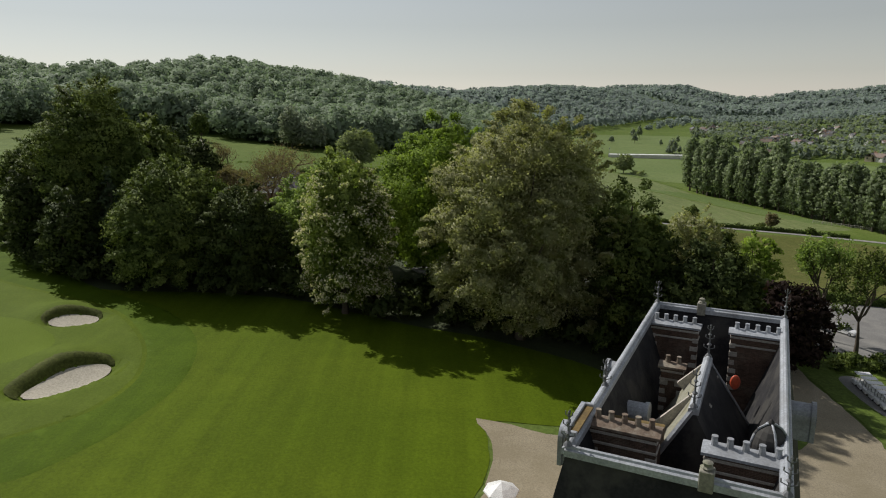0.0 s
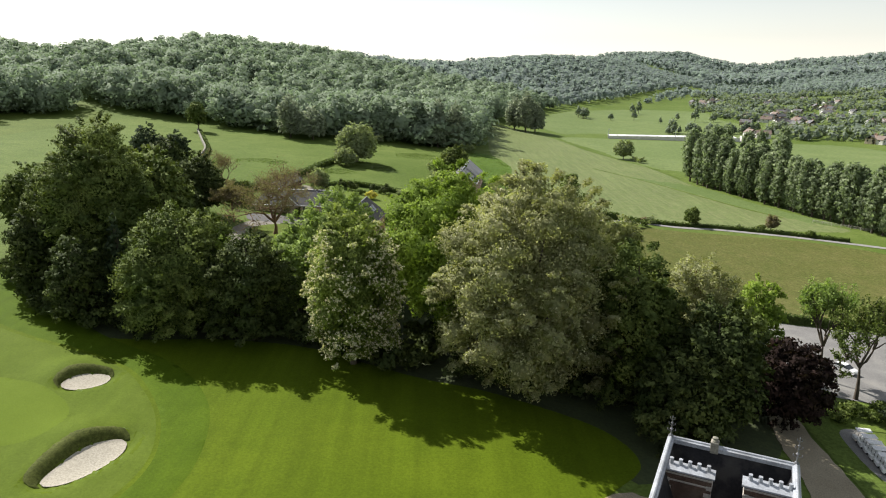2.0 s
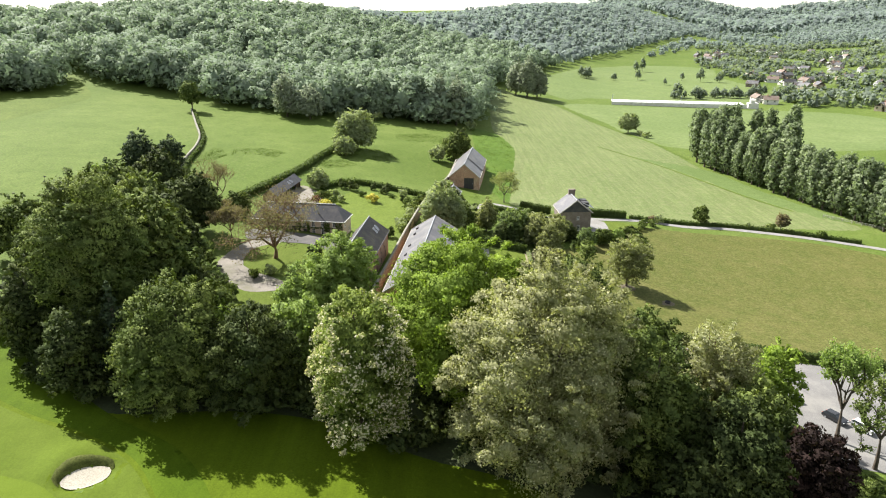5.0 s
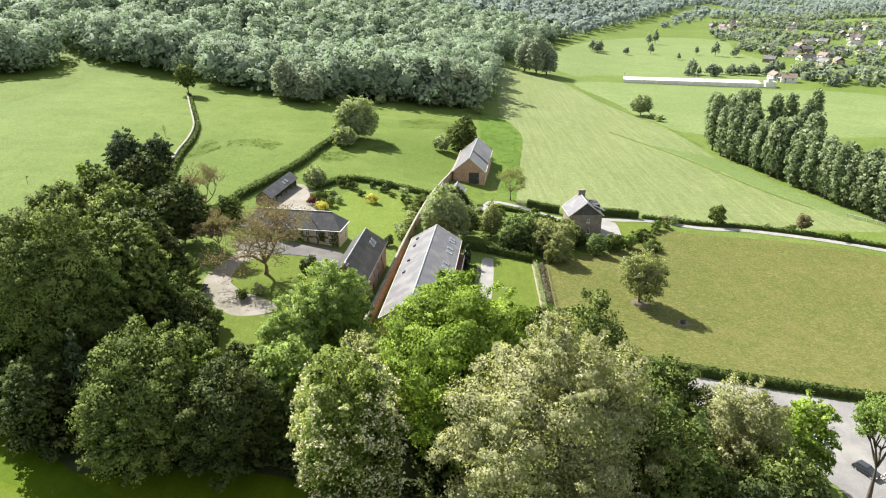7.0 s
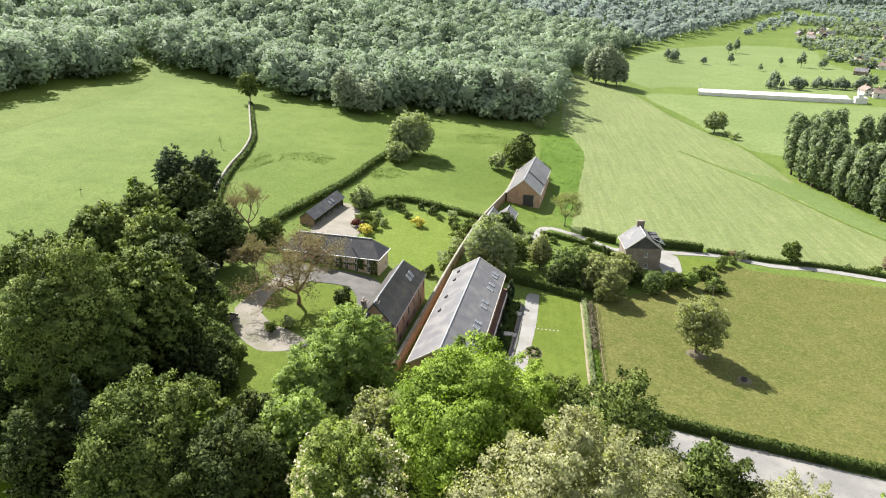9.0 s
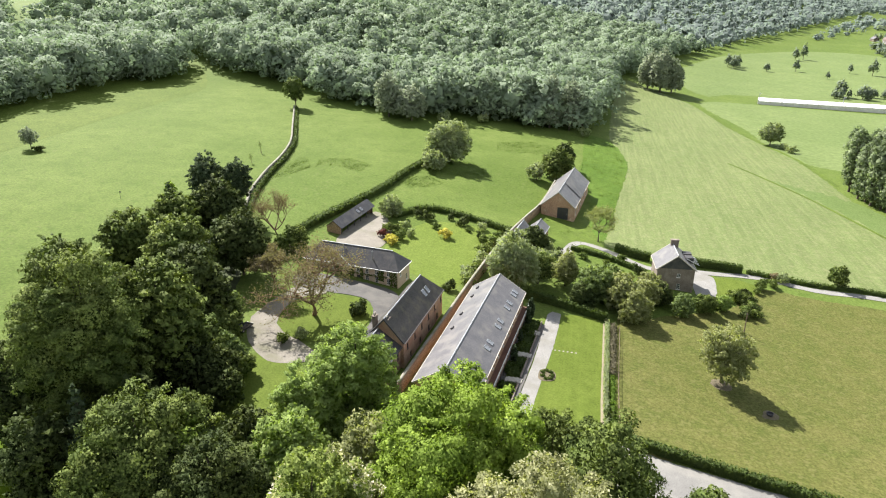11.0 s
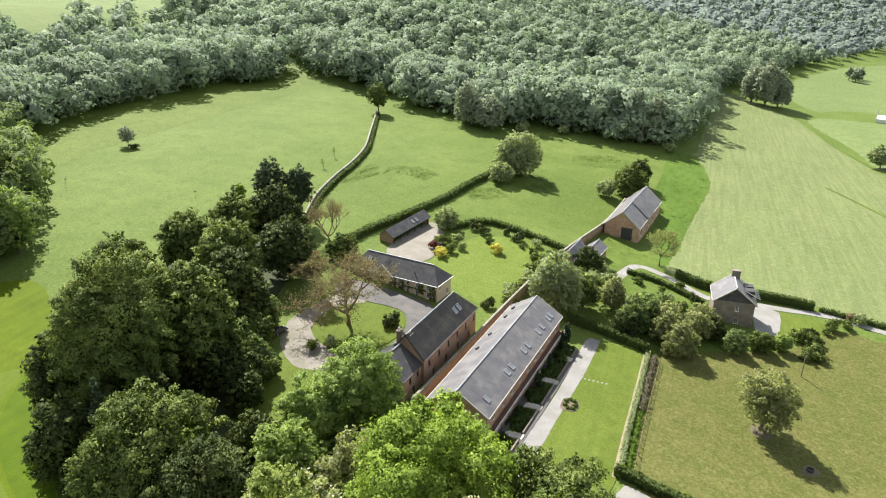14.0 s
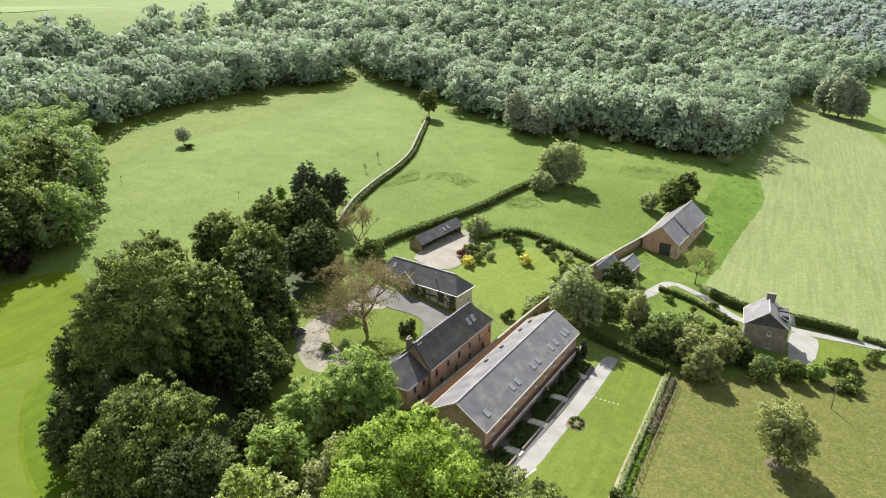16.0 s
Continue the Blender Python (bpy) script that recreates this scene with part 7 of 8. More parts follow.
# white garden parasol on the forecourt
px, py = 4.9, 50.3
parasol = empty("garden_parasol", pose(px, py, gz(px, py) + 0.09), "white garden parasol open on the gravel forecourt", "parasol")
bm = bmesh.new()
turned(bm, [(1.55, 2.15), (1.5, 2.25), (0.8, 2.65), (0.05, 2.95)], 8)
add("canopy", bm, "white", parasol)
bm = bmesh.new()
rod(bm, (0, 0, 0), (0, 0, 2.95), 0.03)
add("pole", bm, "lead", parasol)
bm = bmesh.new()
turned(bm, [(0.35, 0), (0.35, 0.08), (0.06, 0.14)], 10)
add("base", bm, "lead_dark", parasol)

# staked saplings and golf flags on the pasture, trough in the paddock
def sapling(x, y, h, seed):
    root = empty("sapling", pose(x, y, gz(x, y) + 0.08), "thin young sapling tied to a wooden stake", "tree", "saplings on the pasture")
    rng = np.random.default_rng(seed)
    paths = [[(0, 0, -0.2, 0.05), (0.05, 0, h * 0.6, 0.04), (0.02, 0.05, h, 0.015)]]
    for k in range(9):
        z = h * rng.uniform(0.4, 0.95)
        a = rng.uniform(0, 6.28)
        paths.append([(0.03, 0, z, 0.02), (0.4 * math.cos(a), 0.4 * math.sin(a), z + 0.4, 0.01)])
    v, f = tube_arrays(paths, 5)
    add("trunk", mesh_of("trunk", v, f), "bark", root)
    c = rng.normal(size=(170, 3)) * np.array([0.38, 0.38, h * 0.17]) + np.array([0, 0, h * 0.72])
    v, f = leaf_arrays(rng, c, np.tile([0, 0, 0.6], (len(c), 1)), 0.1, 0.9)
    add("crown", quads_mesh("crown", v, f, np.repeat(rng.uniform(0, 1, len(c)), 3)), "leaf_mid", root)
    bm = bmesh.new()
    box(bm, 0.3, 0.38, -0.04, 0.04, -0.3, 1.6)
    add("stake", bm, "wood", root)


def golf_flag(x, y, colour, label):
    root = empty("golf_flag", pose(x, y, gz(x, y) + 0.08), label, "golf flag")
    bm = bmesh.new()
    rod(bm, (0, 0, -0.2), (0, 0, 2.6), 0.05, 6)
    add("pole", bm, "dark_wood", root)
    bm = bmesh.new()
    slab(bm, [(0.05, 0.0, 2.55), (0.75, 0.12, 2.35), (0.75, 0.12, 2.33), (0.05, 0.0, 2.0)], 0.02)
    add("flag", bm, colour, root)


sapling(-114.5, 291.7, 4.6, 1)
sapling(-111.1, 276.4, 3.6, 2)
golf_flag(-172.3, 209.3, "dark_wood", "dark golf flag on a thin pole in the mown grass")
golf_flag(-128.9, 221.9, "dark_wood", "dark golf flag on a thin pole in the mown grass")
patch("bare_ground", [(56.3 - 1.9, 171.5 - 1.2), (56.3 + 0.2, 171.5 - 1.8), (56.3 + 2.0, 171.5 - 0.6), (56.3 + 1.6, 171.5 + 1.3), (56.3 - 0.6, 171.5 + 1.7)], "earth", "trodden bare earth round the trough", "bare earth", 0.1, 0.6, 0.1, edge_lift=0.05)
bm = bmesh.new()
turned(bm, [(0.62, -0.1), (0.72, 0.45), (0.74, 0.5), (0.66, 0.5), (0.6, 0.2)], 14)
trough = add("water_trough", bm, "dark_wood")
trough.matrix_basis = pose(56.3, 171.5, gz(56.3, 171.5) + 0.1)
tagged(trough, "round dark water trough standing in the paddock", "trough")
patch("bare_ground", [(46.0, 178.6), (48.6, 177.6), (50.4, 179.4), (49.6, 181.8), (47.2, 182.2), (45.4, 180.6)], "earth", "bare trodden earth under the paddock tree", "bare earth", 0.1, 0.7, 0.15, edge_lift=0.05)

# ---------------------------------------------------------------- vehicles
def car(x, y, turn, paint, label):
    """A small hatchback, 4.2 m long, nose along its own +x."""
    root = empty("car", pose(x, y, gz(x, y) + 0.09, 0, 0, turn), label, "car", "parked cars")
    bm = bmesh.new()
    prof = [(-2.05, 0.35), (-2.1, 0.75), (-1.95, 0.95), (-1.0, 1.0), (0.9, 0.95), (1.85, 0.78), (2.1, 0.6), (2.05, 0.3)]
    rows = [[bm.verts.new((u, w * k, z)) for u, z in prof] for w, k in ((-0.86, 0.97), (-0.86, 1.0), (0.86, 1.0), (0.86, 0.97))]
    for a, b in zip(rows[:-1], rows[1:]):
        for i in range(len(prof) - 1):
            bm.faces.new((a[i], a[i + 1], b[i + 1], b[i]))
        bm.faces.new((a[-1], a[0], b[0], b[-1]))
    bm.faces.new(rows[0])
    bm.faces.new(rows[-1])
    bmesh.ops.bevel(bm, geom=bm.edges[:], offset=0.05, segments=2, affect="EDGES")
    add("body", bm, paint, root)
    bm = bmesh.new()
    low = [(-1.9, -0.8, 0.96), (1.05, -0.8, 0.94), (1.05, 0.8, 0.94), (-1.9, 0.8, 0.96)]
    top = [(-1.5, -0.62, 1.42), (0.25, -0.62, 1.44), (0.25, 0.62, 1.44), (-1.5, 0.62, 1.42)]
    vs = [bm.verts.new(p) for p in low + top]
    for f in ((0, 1, 5, 4), (1, 2, 6, 5), (2, 3, 7, 6), (3, 0, 4, 7), (0, 3, 2, 1), (4, 5, 6, 7)):
        bm.faces.new([vs[i] for i in f])
    add("windows", bm, "glass", root)
    bm = bmesh.new()
    box(bm, -1.52, 0.3, -0.65, 0.65, 1.43, 1.49, 0.03)
    add("roof", bm, paint, root)
    for u in (-1.3, 1.3):
        for w in (-0.8, 0.8):
            bm = bmesh.new()
            rod(bm, (u, w - 0.1, 0.31), (u, w + 0.1, 0.31), 0.31, 14)
            wh = add("wheel", bm, "rubber", root)
            bm = bmesh.new()
            rod(bm, (u, w - 0.115, 0.31), (u, w + 0.115, 0.31), 0.18, 10)
            add("rim", bm, "lead", wh)
    for w in (-0.62, 0.62):
        bm = bmesh.new()
        box(bm, 1.98, 2.1, w - 0.18, w + 0.18, 0.58, 0.72, 0.03)
        add("headlight", bm, "white", root)
        bm = bmesh.new()
        box(bm, -2.11, -2.02, w - 0.14, w + 0.14, 0.68, 0.86, 0.02)
        add("tail_light", bm, "red_paint", root)
    return root


car(73.2, 115.2, -62, "white_car", "white hatchback parked on the pale asphalt")
car(69.4, 117.6, -62, "dark_car", "dark grey hatchback parked under the young trees")
car(64.4, 124.5, 110, "white_car", "white hatchback parked beside the paddock hedge")
car(-1.6, 127.0, 20, "dark_car", "dark car parked below the brick wing")


car(-56.8, 161.8, 78, "dark_car", "dark estate car parked beside the gravel drive")


def golf_cart(x, y, turn, label):
    root = empty("golf_cart", pose(x, y, gz(x, y) + 0.09, 0, 0, turn), label, "golf cart", "golf carts in a row")
    bm = bmesh.new()
    box(bm, -1.15, 1.15, -0.58, 0.58, 0.28, 0.62, 0.1)
    box(bm, 0.75, 1.2, -0.55, 0.55, 0.5, 0.95, 0.08)
    add("body", bm, "white_car", root)
    for a, b in ((-0.95, -0.5), (-0.2, 0.3)):
        bm = bmesh.new()
        box(bm, a, b, -0.5, 0.5, 0.62, 0.8, 0.05)
        add("seat", bm, "white", root)
    bm = bmesh.new()
    box(bm, -0.32, -0.2, -0.5, 0.5, 0.8, 1.2, 0.04)
    add("backrest", bm, "white", root)
    for u, w in ((-1.0, -0.5), (-1.0, 0.5), (0.85, -0.5), (0.85, 0.5)):
        bm = bmesh.new()
        rod(bm, (u, w, 0.6), (u * 0.88, w, 1.86), 0.03, 6)
        add("roof_post", bm, "dark_wood", root)
    bm = bmesh.new()
    box(bm, -1.05, 0.95, -0.6, 0.6, 1.86, 1.96, 0.05)
    add("roof", bm, "white_car", root)
    for u in (-0.8, 0.8):
        for w in (-0.52, 0.52):
            bm = bmesh.new()
            rod(bm, (u, w - 0.09, 0.22), (u, w + 0.09, 0.22), 0.22, 12)
            add("wheel", bm, "rubber", root)
    return root


cart = golf_cart(58.6, 80.6, 168, "white golf cart with a flat roof, parked in a row")
for i in range(1, 6):
    copy_thing(cart, pose(58.6 + 0.25 * i, 80.6 + 1.65 * i, gz(58.6 + 0.25 * i, 80.6 + 1.65 * i) + 0.09, 0, 0, 168 + random.uniform(-4, 4)))

# ---------------------------------------------------------------- trees and shrubs of the courts, gardens and meadows
branchy("walnut_tree", -45, 173, 19, 12, "leaf_brown", "spreading tree with thin reddish-brown young leaves on the oval lawn", 7, 0.13, 0.15, seed=3, levels=5, droop=0.05, first=1.8, stem=0.036)
branchy("brown_tree", -58, 181, 11, 5, "leaf_brown", "smaller reddish-brown tree beside the drive", 24, 0.14, 0.27, seed=4)
branchy("bare_tree", -70.5, 211, 16, 6.5, "leaf_brown", "nearly bare tree with thin brown twigs", 3, 0.1, 0.2, seed=8, levels=5, first=1.6)
tree("belt_tree", -63, 205, 8, 5, "leaf_mid", "low green tree behind the manor", clear=0.5)
tree("garden_tree", -2.0, 208.5, 17, 8.5, "leaf_silver", "large grey-green garden tree beside the lodgings", clear=1, leaf=0.21)
tree("garden_tree", 4.5, 214, 10, 4, "leaf_mid", "green garden tree near the hedge", clear=1)
tree("paddock_tree", 48, 181, 15.5, 6.4, "leaf_olive", "airy round field tree standing alone in the paddock", clear=2.4, leaf=0.19, cover=0.49)
tree("orchard_tree", 12, 216, 11, 4.5, "leaf_olive", "bushy olive-green orchard tree", clear=1)
tree("orchard_tree", 20, 210, 11, 6, "leaf_grove", "broad bushy tree above the paddock", clear=0.5)
tree("orchard_tree", 27, 208, 11, 5.5, "leaf_olive", "olive-brown bushy tree above the paddock", clear=0.5)
tree("orchard_tree", 33.5, 213, 8, 4.5, "leaf_olive", "olive-brown bushy shrub tree beside the cottage hedge", clear=0.5)
tree("orchard_tree", 38, 217, 6, 4, "leaf_dark", "dark bushy shrub below the cottage", clear=0.3)
for x, y, h, r, mat, lab in ((30, 203.5, 9, 5, "leaf_olive", "broad olive-brown bushy tree at the paddock's edge"), (24, 216, 9.5, 4.8, "leaf_grove", "bushy green tree in the old orchard"), (34.5, 219, 8, 4.6, "leaf_olive", "olive-brown bushy tree in the old orchard"),
                             (43.5, 212.5, 6.5, 3.8, "leaf_grove", "dense green bush below the cottage"), (49.5, 216.5, 6, 3.6, "leaf_mid", "dense green bush below the cottage"), (55.2, 219.8, 4.6, 2.6, "leaf_fresh", "fresh green round bush beside the cottage hedge"),
                             (16.5, 205.5, 7, 3.8, "leaf_dark", "dark bush behind the garden hedge")):
    tree("orchard_bush", x, y, h, r, mat, lab, clear=0.3, leaf=0.17)
branchy("young_tree", 22, 260, 12, 6.5, "leaf_olive", "thin spreading olive-leaved tree beside the lane", 11, 0.15, 0.22, "bark", seed=9, first=1.5)
tree("roadside_tree", 95, 251, 7.5, 3.4, "leaf_mid", "small round tree in the roadside hedge", clear=1)
tree("meadow_tree", 124, 458, 14, 7, "leaf_silver", "round green tree on the ditch bank", clear=2, leaf=0.31)
tree("willow", -41, 318, 19, 10.3, "leaf_silver", "big pale willow at the corner of the hedge", clear=1.0, leaf=0.26, cover=0.75)
tree("willow", -44, 303, 8.5, 5.8, "leaf_silver", "low bushy willow beside the larger one", clear=1, leaf=0.26)
tree("barn_tree", 5, 324, 14, 7.3, "leaf_mid", "rounded tree behind the barn", clear=1, leaf=0.26)
tree("barn_tree", 8, 340, 13, 5.5, "leaf_dark", "dark rounded tree behind the barn", clear=1, leaf=0.26)
tree("barn_tree", -3, 317, 8, 4.4, "leaf_silver", "small pale tree at the barn corner", clear=1, leaf=0.23)
tree("boundary_tree", -137, 382, 17, 6, "leaf_mid", "lone tree at the end of the boundary wall", clear=4, leaf=0.31)
tree("young_tree", -192, 258, 8.5, 3.4, "leaf_pale", "small young tree alone on the pasture", clear=2.4, leaf=0.2, cover=0.5)
tree("field_shrub", -187, 256, 2.5, 2.2, "leaf_dark", "low dark shrub on the pasture", "shrub", "shrub", leaf=0.21)
tree("pine_tree", -96, 219, 21, 6, "leaf_needle", "dark flat-topped pine at the belt's end", clear=7, leaf=0.26)
tree("pine_tree", -88.5, 223, 19, 5, "leaf_needle", "dark pine beside its taller neighbour", clear=6, leaf=0.26)
tree("park_tree", -84, 205, 19, 8, "leaf_dark", "dark green park tree behind the manor", clear=2, leaf=0.33)
tree("park_tree", -93, 196, 16, 8, "leaf_mid", "broad green tree at the pasture edge", clear=2, leaf=0.33)
tree("fir_tree", -101, 207, 14, 3.2, "leaf_needle", "narrow dark fir at the pasture edge", form="cone", clear=1, leaf=0.23)
tree("park_tree", -92, 176, 18, 8.5, "leaf_mid", "green park tree by the fairway", clear=2, leaf=0.29)
tree("park_tree", -99, 160, 17, 8, "leaf_mid", "green park tree by the fairway", clear=1, leaf=0.29)
tree("fir_tree", -57, 113, 19, 4.2, "leaf_needle", "dark fir with drooping boughs in the belt", form="cone", clear=1, leaf=0.23)
tree("park_tree", -62.5, 109.5, 17, 5.8, "leaf_dark", "dark tree overhanging the fairway", clear=0.6)
tree("park_tree", -40, 112, 18, 7, "leaf_bright", "yellow-green tree among darker neighbours", clear=1)
tree("park_tree", -16, 122, 17, 7, "leaf_olive", "olive-tinged tree between the chestnut and the maple", clear=1)
tree("park_tree", 33, 116, 20, 7.5, "leaf_mid", "green park tree near the car park", clear=1)
tree("park_tree", 12, 119, 26, 8.5, "leaf_mid", "green park tree above the garden path", clear=2, leaf=0.165)
tree("park_tree", -4, 133, 17, 7, "leaf_fresh", "fresh green tree before the gable of the lodgings", clear=1, leaf=0.165)
tree("cedar", 31, 84, 14, 7, "leaf_dark", "low dark cedar behind the mansion", clear=0.5)
tree("conifer", 70.5, 95, 10, 4, "leaf_needle", "dark conifer at the edge of the car park", form="cone", clear=0.5)
tree("golf_tree", -160, 160, 25, 12, "leaf_mid", "tall leafy tree beside the far fairway", clear=1, leaf=0.42)
tree("golf_tree", -170, 182, 24, 12, "leaf_mid", "tall leafy tree on the edge of the pasture", clear=1, leaf=0.42)
tree("garden_shrub_tree", -45.5, 243, 8, 4.5, "leaf_silver", "bushy grey-green garden tree by the cart shed", clear=0.5)
# garden shrubs
shrub_g = tree("garden_shrub", -30, 240, 2.2, 1.8, "leaf_mid", "rounded green garden shrub on the lawn", "shrub", "shrub", leaf=0.15, group="garden shrubs")
shrub_s = tree("garden_shrub", -41.8, 205, 2.6, 1.9, "leaf_silver", "loose grey-green garden shrub", "shrub", "shrub", leaf=0.15, group="garden shrubs")
shrub_d = tree("garden_shrub", -15.5, 239, 3.0, 1.9, "leaf_dark", "dark green garden shrub", "shrub", "shrub", leaf=0.16, group="garden shrubs")
for x, y, s in ((-20, 243, 0.8), (-41, 231, 1.1), (-38, 248, 1.2), (-27, 251, 1.0), (-14, 236, 1.3), (-12, 226, 1.4), (-13, 217, 1.3), (-15, 209, 1.2), (-17.5, 199, 1.1), (-37, 202, 0.8), (17, 240, 1.0), (29, 244, 1.0),
                (33, 236, 1.3), (24, 238, 0.9), (60, 228, 1.3), (64, 232, 1.1), (68, 236, 1.0), (70, 240, 1.2), (74, 243, 1.0), (3, 246, 1.5), (6, 240, 1.6), (8, 232, 1.3), (4, 226, 1.8),
                (10, 222, 1.3), (-47, 160, 1.2), (-44, 163, 0.9), (-56, 152, 1.6), (-59, 156, 1.4), (78, 248, 1.2), (112, 249, 1.1), (120, 247.5, 1.0), (135, 240, 1.2), (129, 448, 1.6), (131, 441, 2.0)):
    planted(random.choice((shrub_g, shrub_g, shrub_s, shrub_d)), x, y, s * random.uniform(0.8, 1.3))
for x, y, q in ((60, 95, 1.0), (63, 97, 1.2), (66, 96, 0.9), (69, 99, 1.1), (58, 99, 1.2), (61, 101, 1.0), (73, 98, 1.1), (56, 96, 1.1), (64.5, 99, 0.9), (71, 96.5, 0.8)):
    planted(shrub_g, x, y, q)
for k in range(13):
    planted((shrub_d, shrub_g, shrub_g)[k % 3], 61.5 + 2.4 * (k % 2) + random.uniform(-0.6, 0.6), 217.5 + 1.15 * k, random.uniform(0.8, 1.25))
under = tree("understory_shrub", -70, 112, 4.5, 3.6, "leaf_dark", "dark undergrowth shrub at the foot of the tree belt", "shrub", "shrub", leaf=0.27, group="undergrowth of the tree belt")
for i in range(52):
    t = i / 51
    bx = np.interp(t, [0, 0.2, 0.4, 0.5, 0.6, 0.7, 0.85, 1], [-84, -60, -38, -24, -12, 2, 24, 46])
    by = np.interp(t, [0, 0.2, 0.4, 0.5, 0.6, 0.7, 0.85, 1], [126, 107, 107, 106, 101, 97, 92, 93])
    planted(under, bx + random.uniform(-1.5, 1.5), by + random.uniform(-1, 4), random.uniform(0.6, 1.2))
for x, y in ((-3.2, 107), (-1.6, 110.5), (-4.6, 112)):
    planted(under, x, y, random.uniform(0.9, 1.3))
planted(shrub_d, -35.2, 178, 1.3)
planted(shrub_d, -36.6, 176.6, 1.0)
ys_ = tree("yellow_shrub", -40.5, 223, 2.6, 1.9, "flower_yellow", "bright yellow-leaved garden shrub", "shrub", "shrub", leaf=0.13)
planted(ys_, -25.5, 234, 1.3)
planted(ys_, -39.6, 221.4, 1.2)
for x, y, q in ((-38, 226, 1.3), (-43, 230, 1.5), (-36, 230, 1.0), (-39, 234, 1.3), (-13.5, 203, 1.5), (-14.4, 206, 1.2), (-12.6, 212, 1.6), (-12.4, 221, 1.4), (-11.4, 230, 1.5), (-10.6, 235, 1.7), (-9.4, 241, 1.5), (-16, 247, 1.2), (-22, 248, 1.4), (-34, 246, 1.3),
                (0.5, 232, 1.9), (2.5, 221, 1.8), (7.5, 228, 1.5), (9, 236, 1.2), (3.4, 218.5, 1.6), (26, 232, 1.1), (30, 229, 1.3)):
    planted(random.choice((shrub_g, shrub_s, shrub_d)), x, y, q)
tree("garden_tree", 1.5, 240, 7.5, 4.6, "leaf_dark", "dark round bushy tree below the garden sheds", clear=0.5)
tree("young_tree", -114.7, 227.8, 6.5, 1.7, "leaf_bright", "slim young tree in bright yellow-green leaf", clear=0.8)
tree("red_shrub", -43.5, 225.5, 3.0, 2.0, "flower_red", "dark red-leaved garden shrub", "shrub", "shrub", leaf=0.13)
tree("red_shrub", 76, 249.5, 2.6, 1.8, "leaf_brown", "pinkish brown shrub in the lane hedge", "shrub", "shrub", leaf=0.13)
tree("brown_roadside_tree", 124, 248, 7, 3, "leaf_brown", "small brown-leaved tree by the lane", clear=1.5, cover=0.6)
# poplar plantation
pops = [tree("poplar", 137, 368, 30, 4.8, "leaf_poplar", "tall poplar in the valley plantation", "tree", "tall", 2, 0.52, 0.8, group="poplar plantation"),
        tree("poplar", 147, 378, 28, 4.8, "leaf_poplar", "tall poplar in the valley plantation", "tree", "tall", 2, 0.52, 0.8, group="poplar plantation"),
        tree("poplar", 156, 386, 29, 4.8, "leaf_poplar", "tall poplar in the valley plantation", "tree", "tall", 2, 0.52, 0.8, group="poplar plantation")]
for i in range(31):
    for j in range(2):
        t = i / 30
        x = 137 + 34 * t + j * 8 + random.uniform(-1.0, 1.0)
        y = 358 - 142 * t + j * 7 + random.uniform(-1.2, 1.2)
        planted(random.choice(pops), x, y, (0.98 if i < 4 or (7 < i < 12 and j > 0) else 0.8) * random.uniform(0.86, 1.1))
for x, y in ((143, 388), (165, 392), (176, 388), (186, 392), (196, 386), (188, 378)):
    planted(random.choice(pops), x, y, random.uniform(0.9, 1.05))
for x, y, h, rr in ((76, 613, 36, 10.5), (85.5, 618, 29, 9.5), (67, 622, 32, 10)):
    tree("copse_tree", x, y, h, rr, "leaf_pale", "tall pale tree in the copse at the meadow's end", clear=1.5, leaf=0.47)

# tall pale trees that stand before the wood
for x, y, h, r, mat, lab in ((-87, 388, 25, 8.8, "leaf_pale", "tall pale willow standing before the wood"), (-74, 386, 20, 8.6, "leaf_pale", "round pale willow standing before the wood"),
                             (-15, 421, 30, 6.5, "leaf_wood_hazed", "tall pale tree at the corner of the wood"), (-3, 420, 31, 7.5, "leaf_pale", "tall silvery tree at the corner of the wood"),
                             (8, 422, 30, 7.0, "leaf_pale", "tall silvery tree at the corner of the wood"), (15, 428, 25, 6.0, "leaf_wood_hazed", "green tree at the corner of the wood"), (-38, 414, 28, 7, "leaf_wood_hazed", "tall pale tree in the front of the wood")):
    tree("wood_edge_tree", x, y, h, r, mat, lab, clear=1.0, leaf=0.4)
for x, y in ((-39, 405), (17, 412), (-58, 393)):
    tree("wood_edge_shrub", x, y, 6, 4, "leaf_silver", "rounded pale bush at the foot of the wood", "shrub", "shrub", leaf=0.32)

# ---------------------------------------------------------------- the far valley
basin = empty("basin", pose(149, 603.4, gz(200, 595), 0, 0, -12.4), "long low white-walled basin with a row of posts in the valley", "basin")
for i in range(13):
    bm = bmesh.new()
    box(bm, i * 8.5 + 0.2, i * 8.5 + 8.3, 0, 0.5, -3.0, 3.2)
    add("wall_panel", bm, "white_wall", basin)
    bm = bmesh.new()
    box(bm, i * 8.5 + 0.2, i * 8.5 + 8.3, 0.55, 25.0, 1.9, 2.2)
    add("cover", bm, "white", basin)
for i in range(14):
    bm = bmesh.new()
    box(bm, i * 8.5 - 0.19, i * 8.5 + 0.19, -0.25, 0.6, -3.0, 4.3, 0.03)
    add("post", bm, "white_wall", basin)
for x, h in ((0.5, 9.0), (58.0, 9.5)):
    bm = bmesh.new()
    rod(bm, (x, 4, -1), (x, 4, h), 0.22, 6)
    rod(bm, (x, 4, h - 0.8), (x + 1.6, 4, h - 0.2), 0.12, 5)
    add("mast", bm, "lead", basin, "grey metal mast")
bm = bmesh.new()
box(bm, 112, 120, 0, 8, -3, 4.4, 0.05)
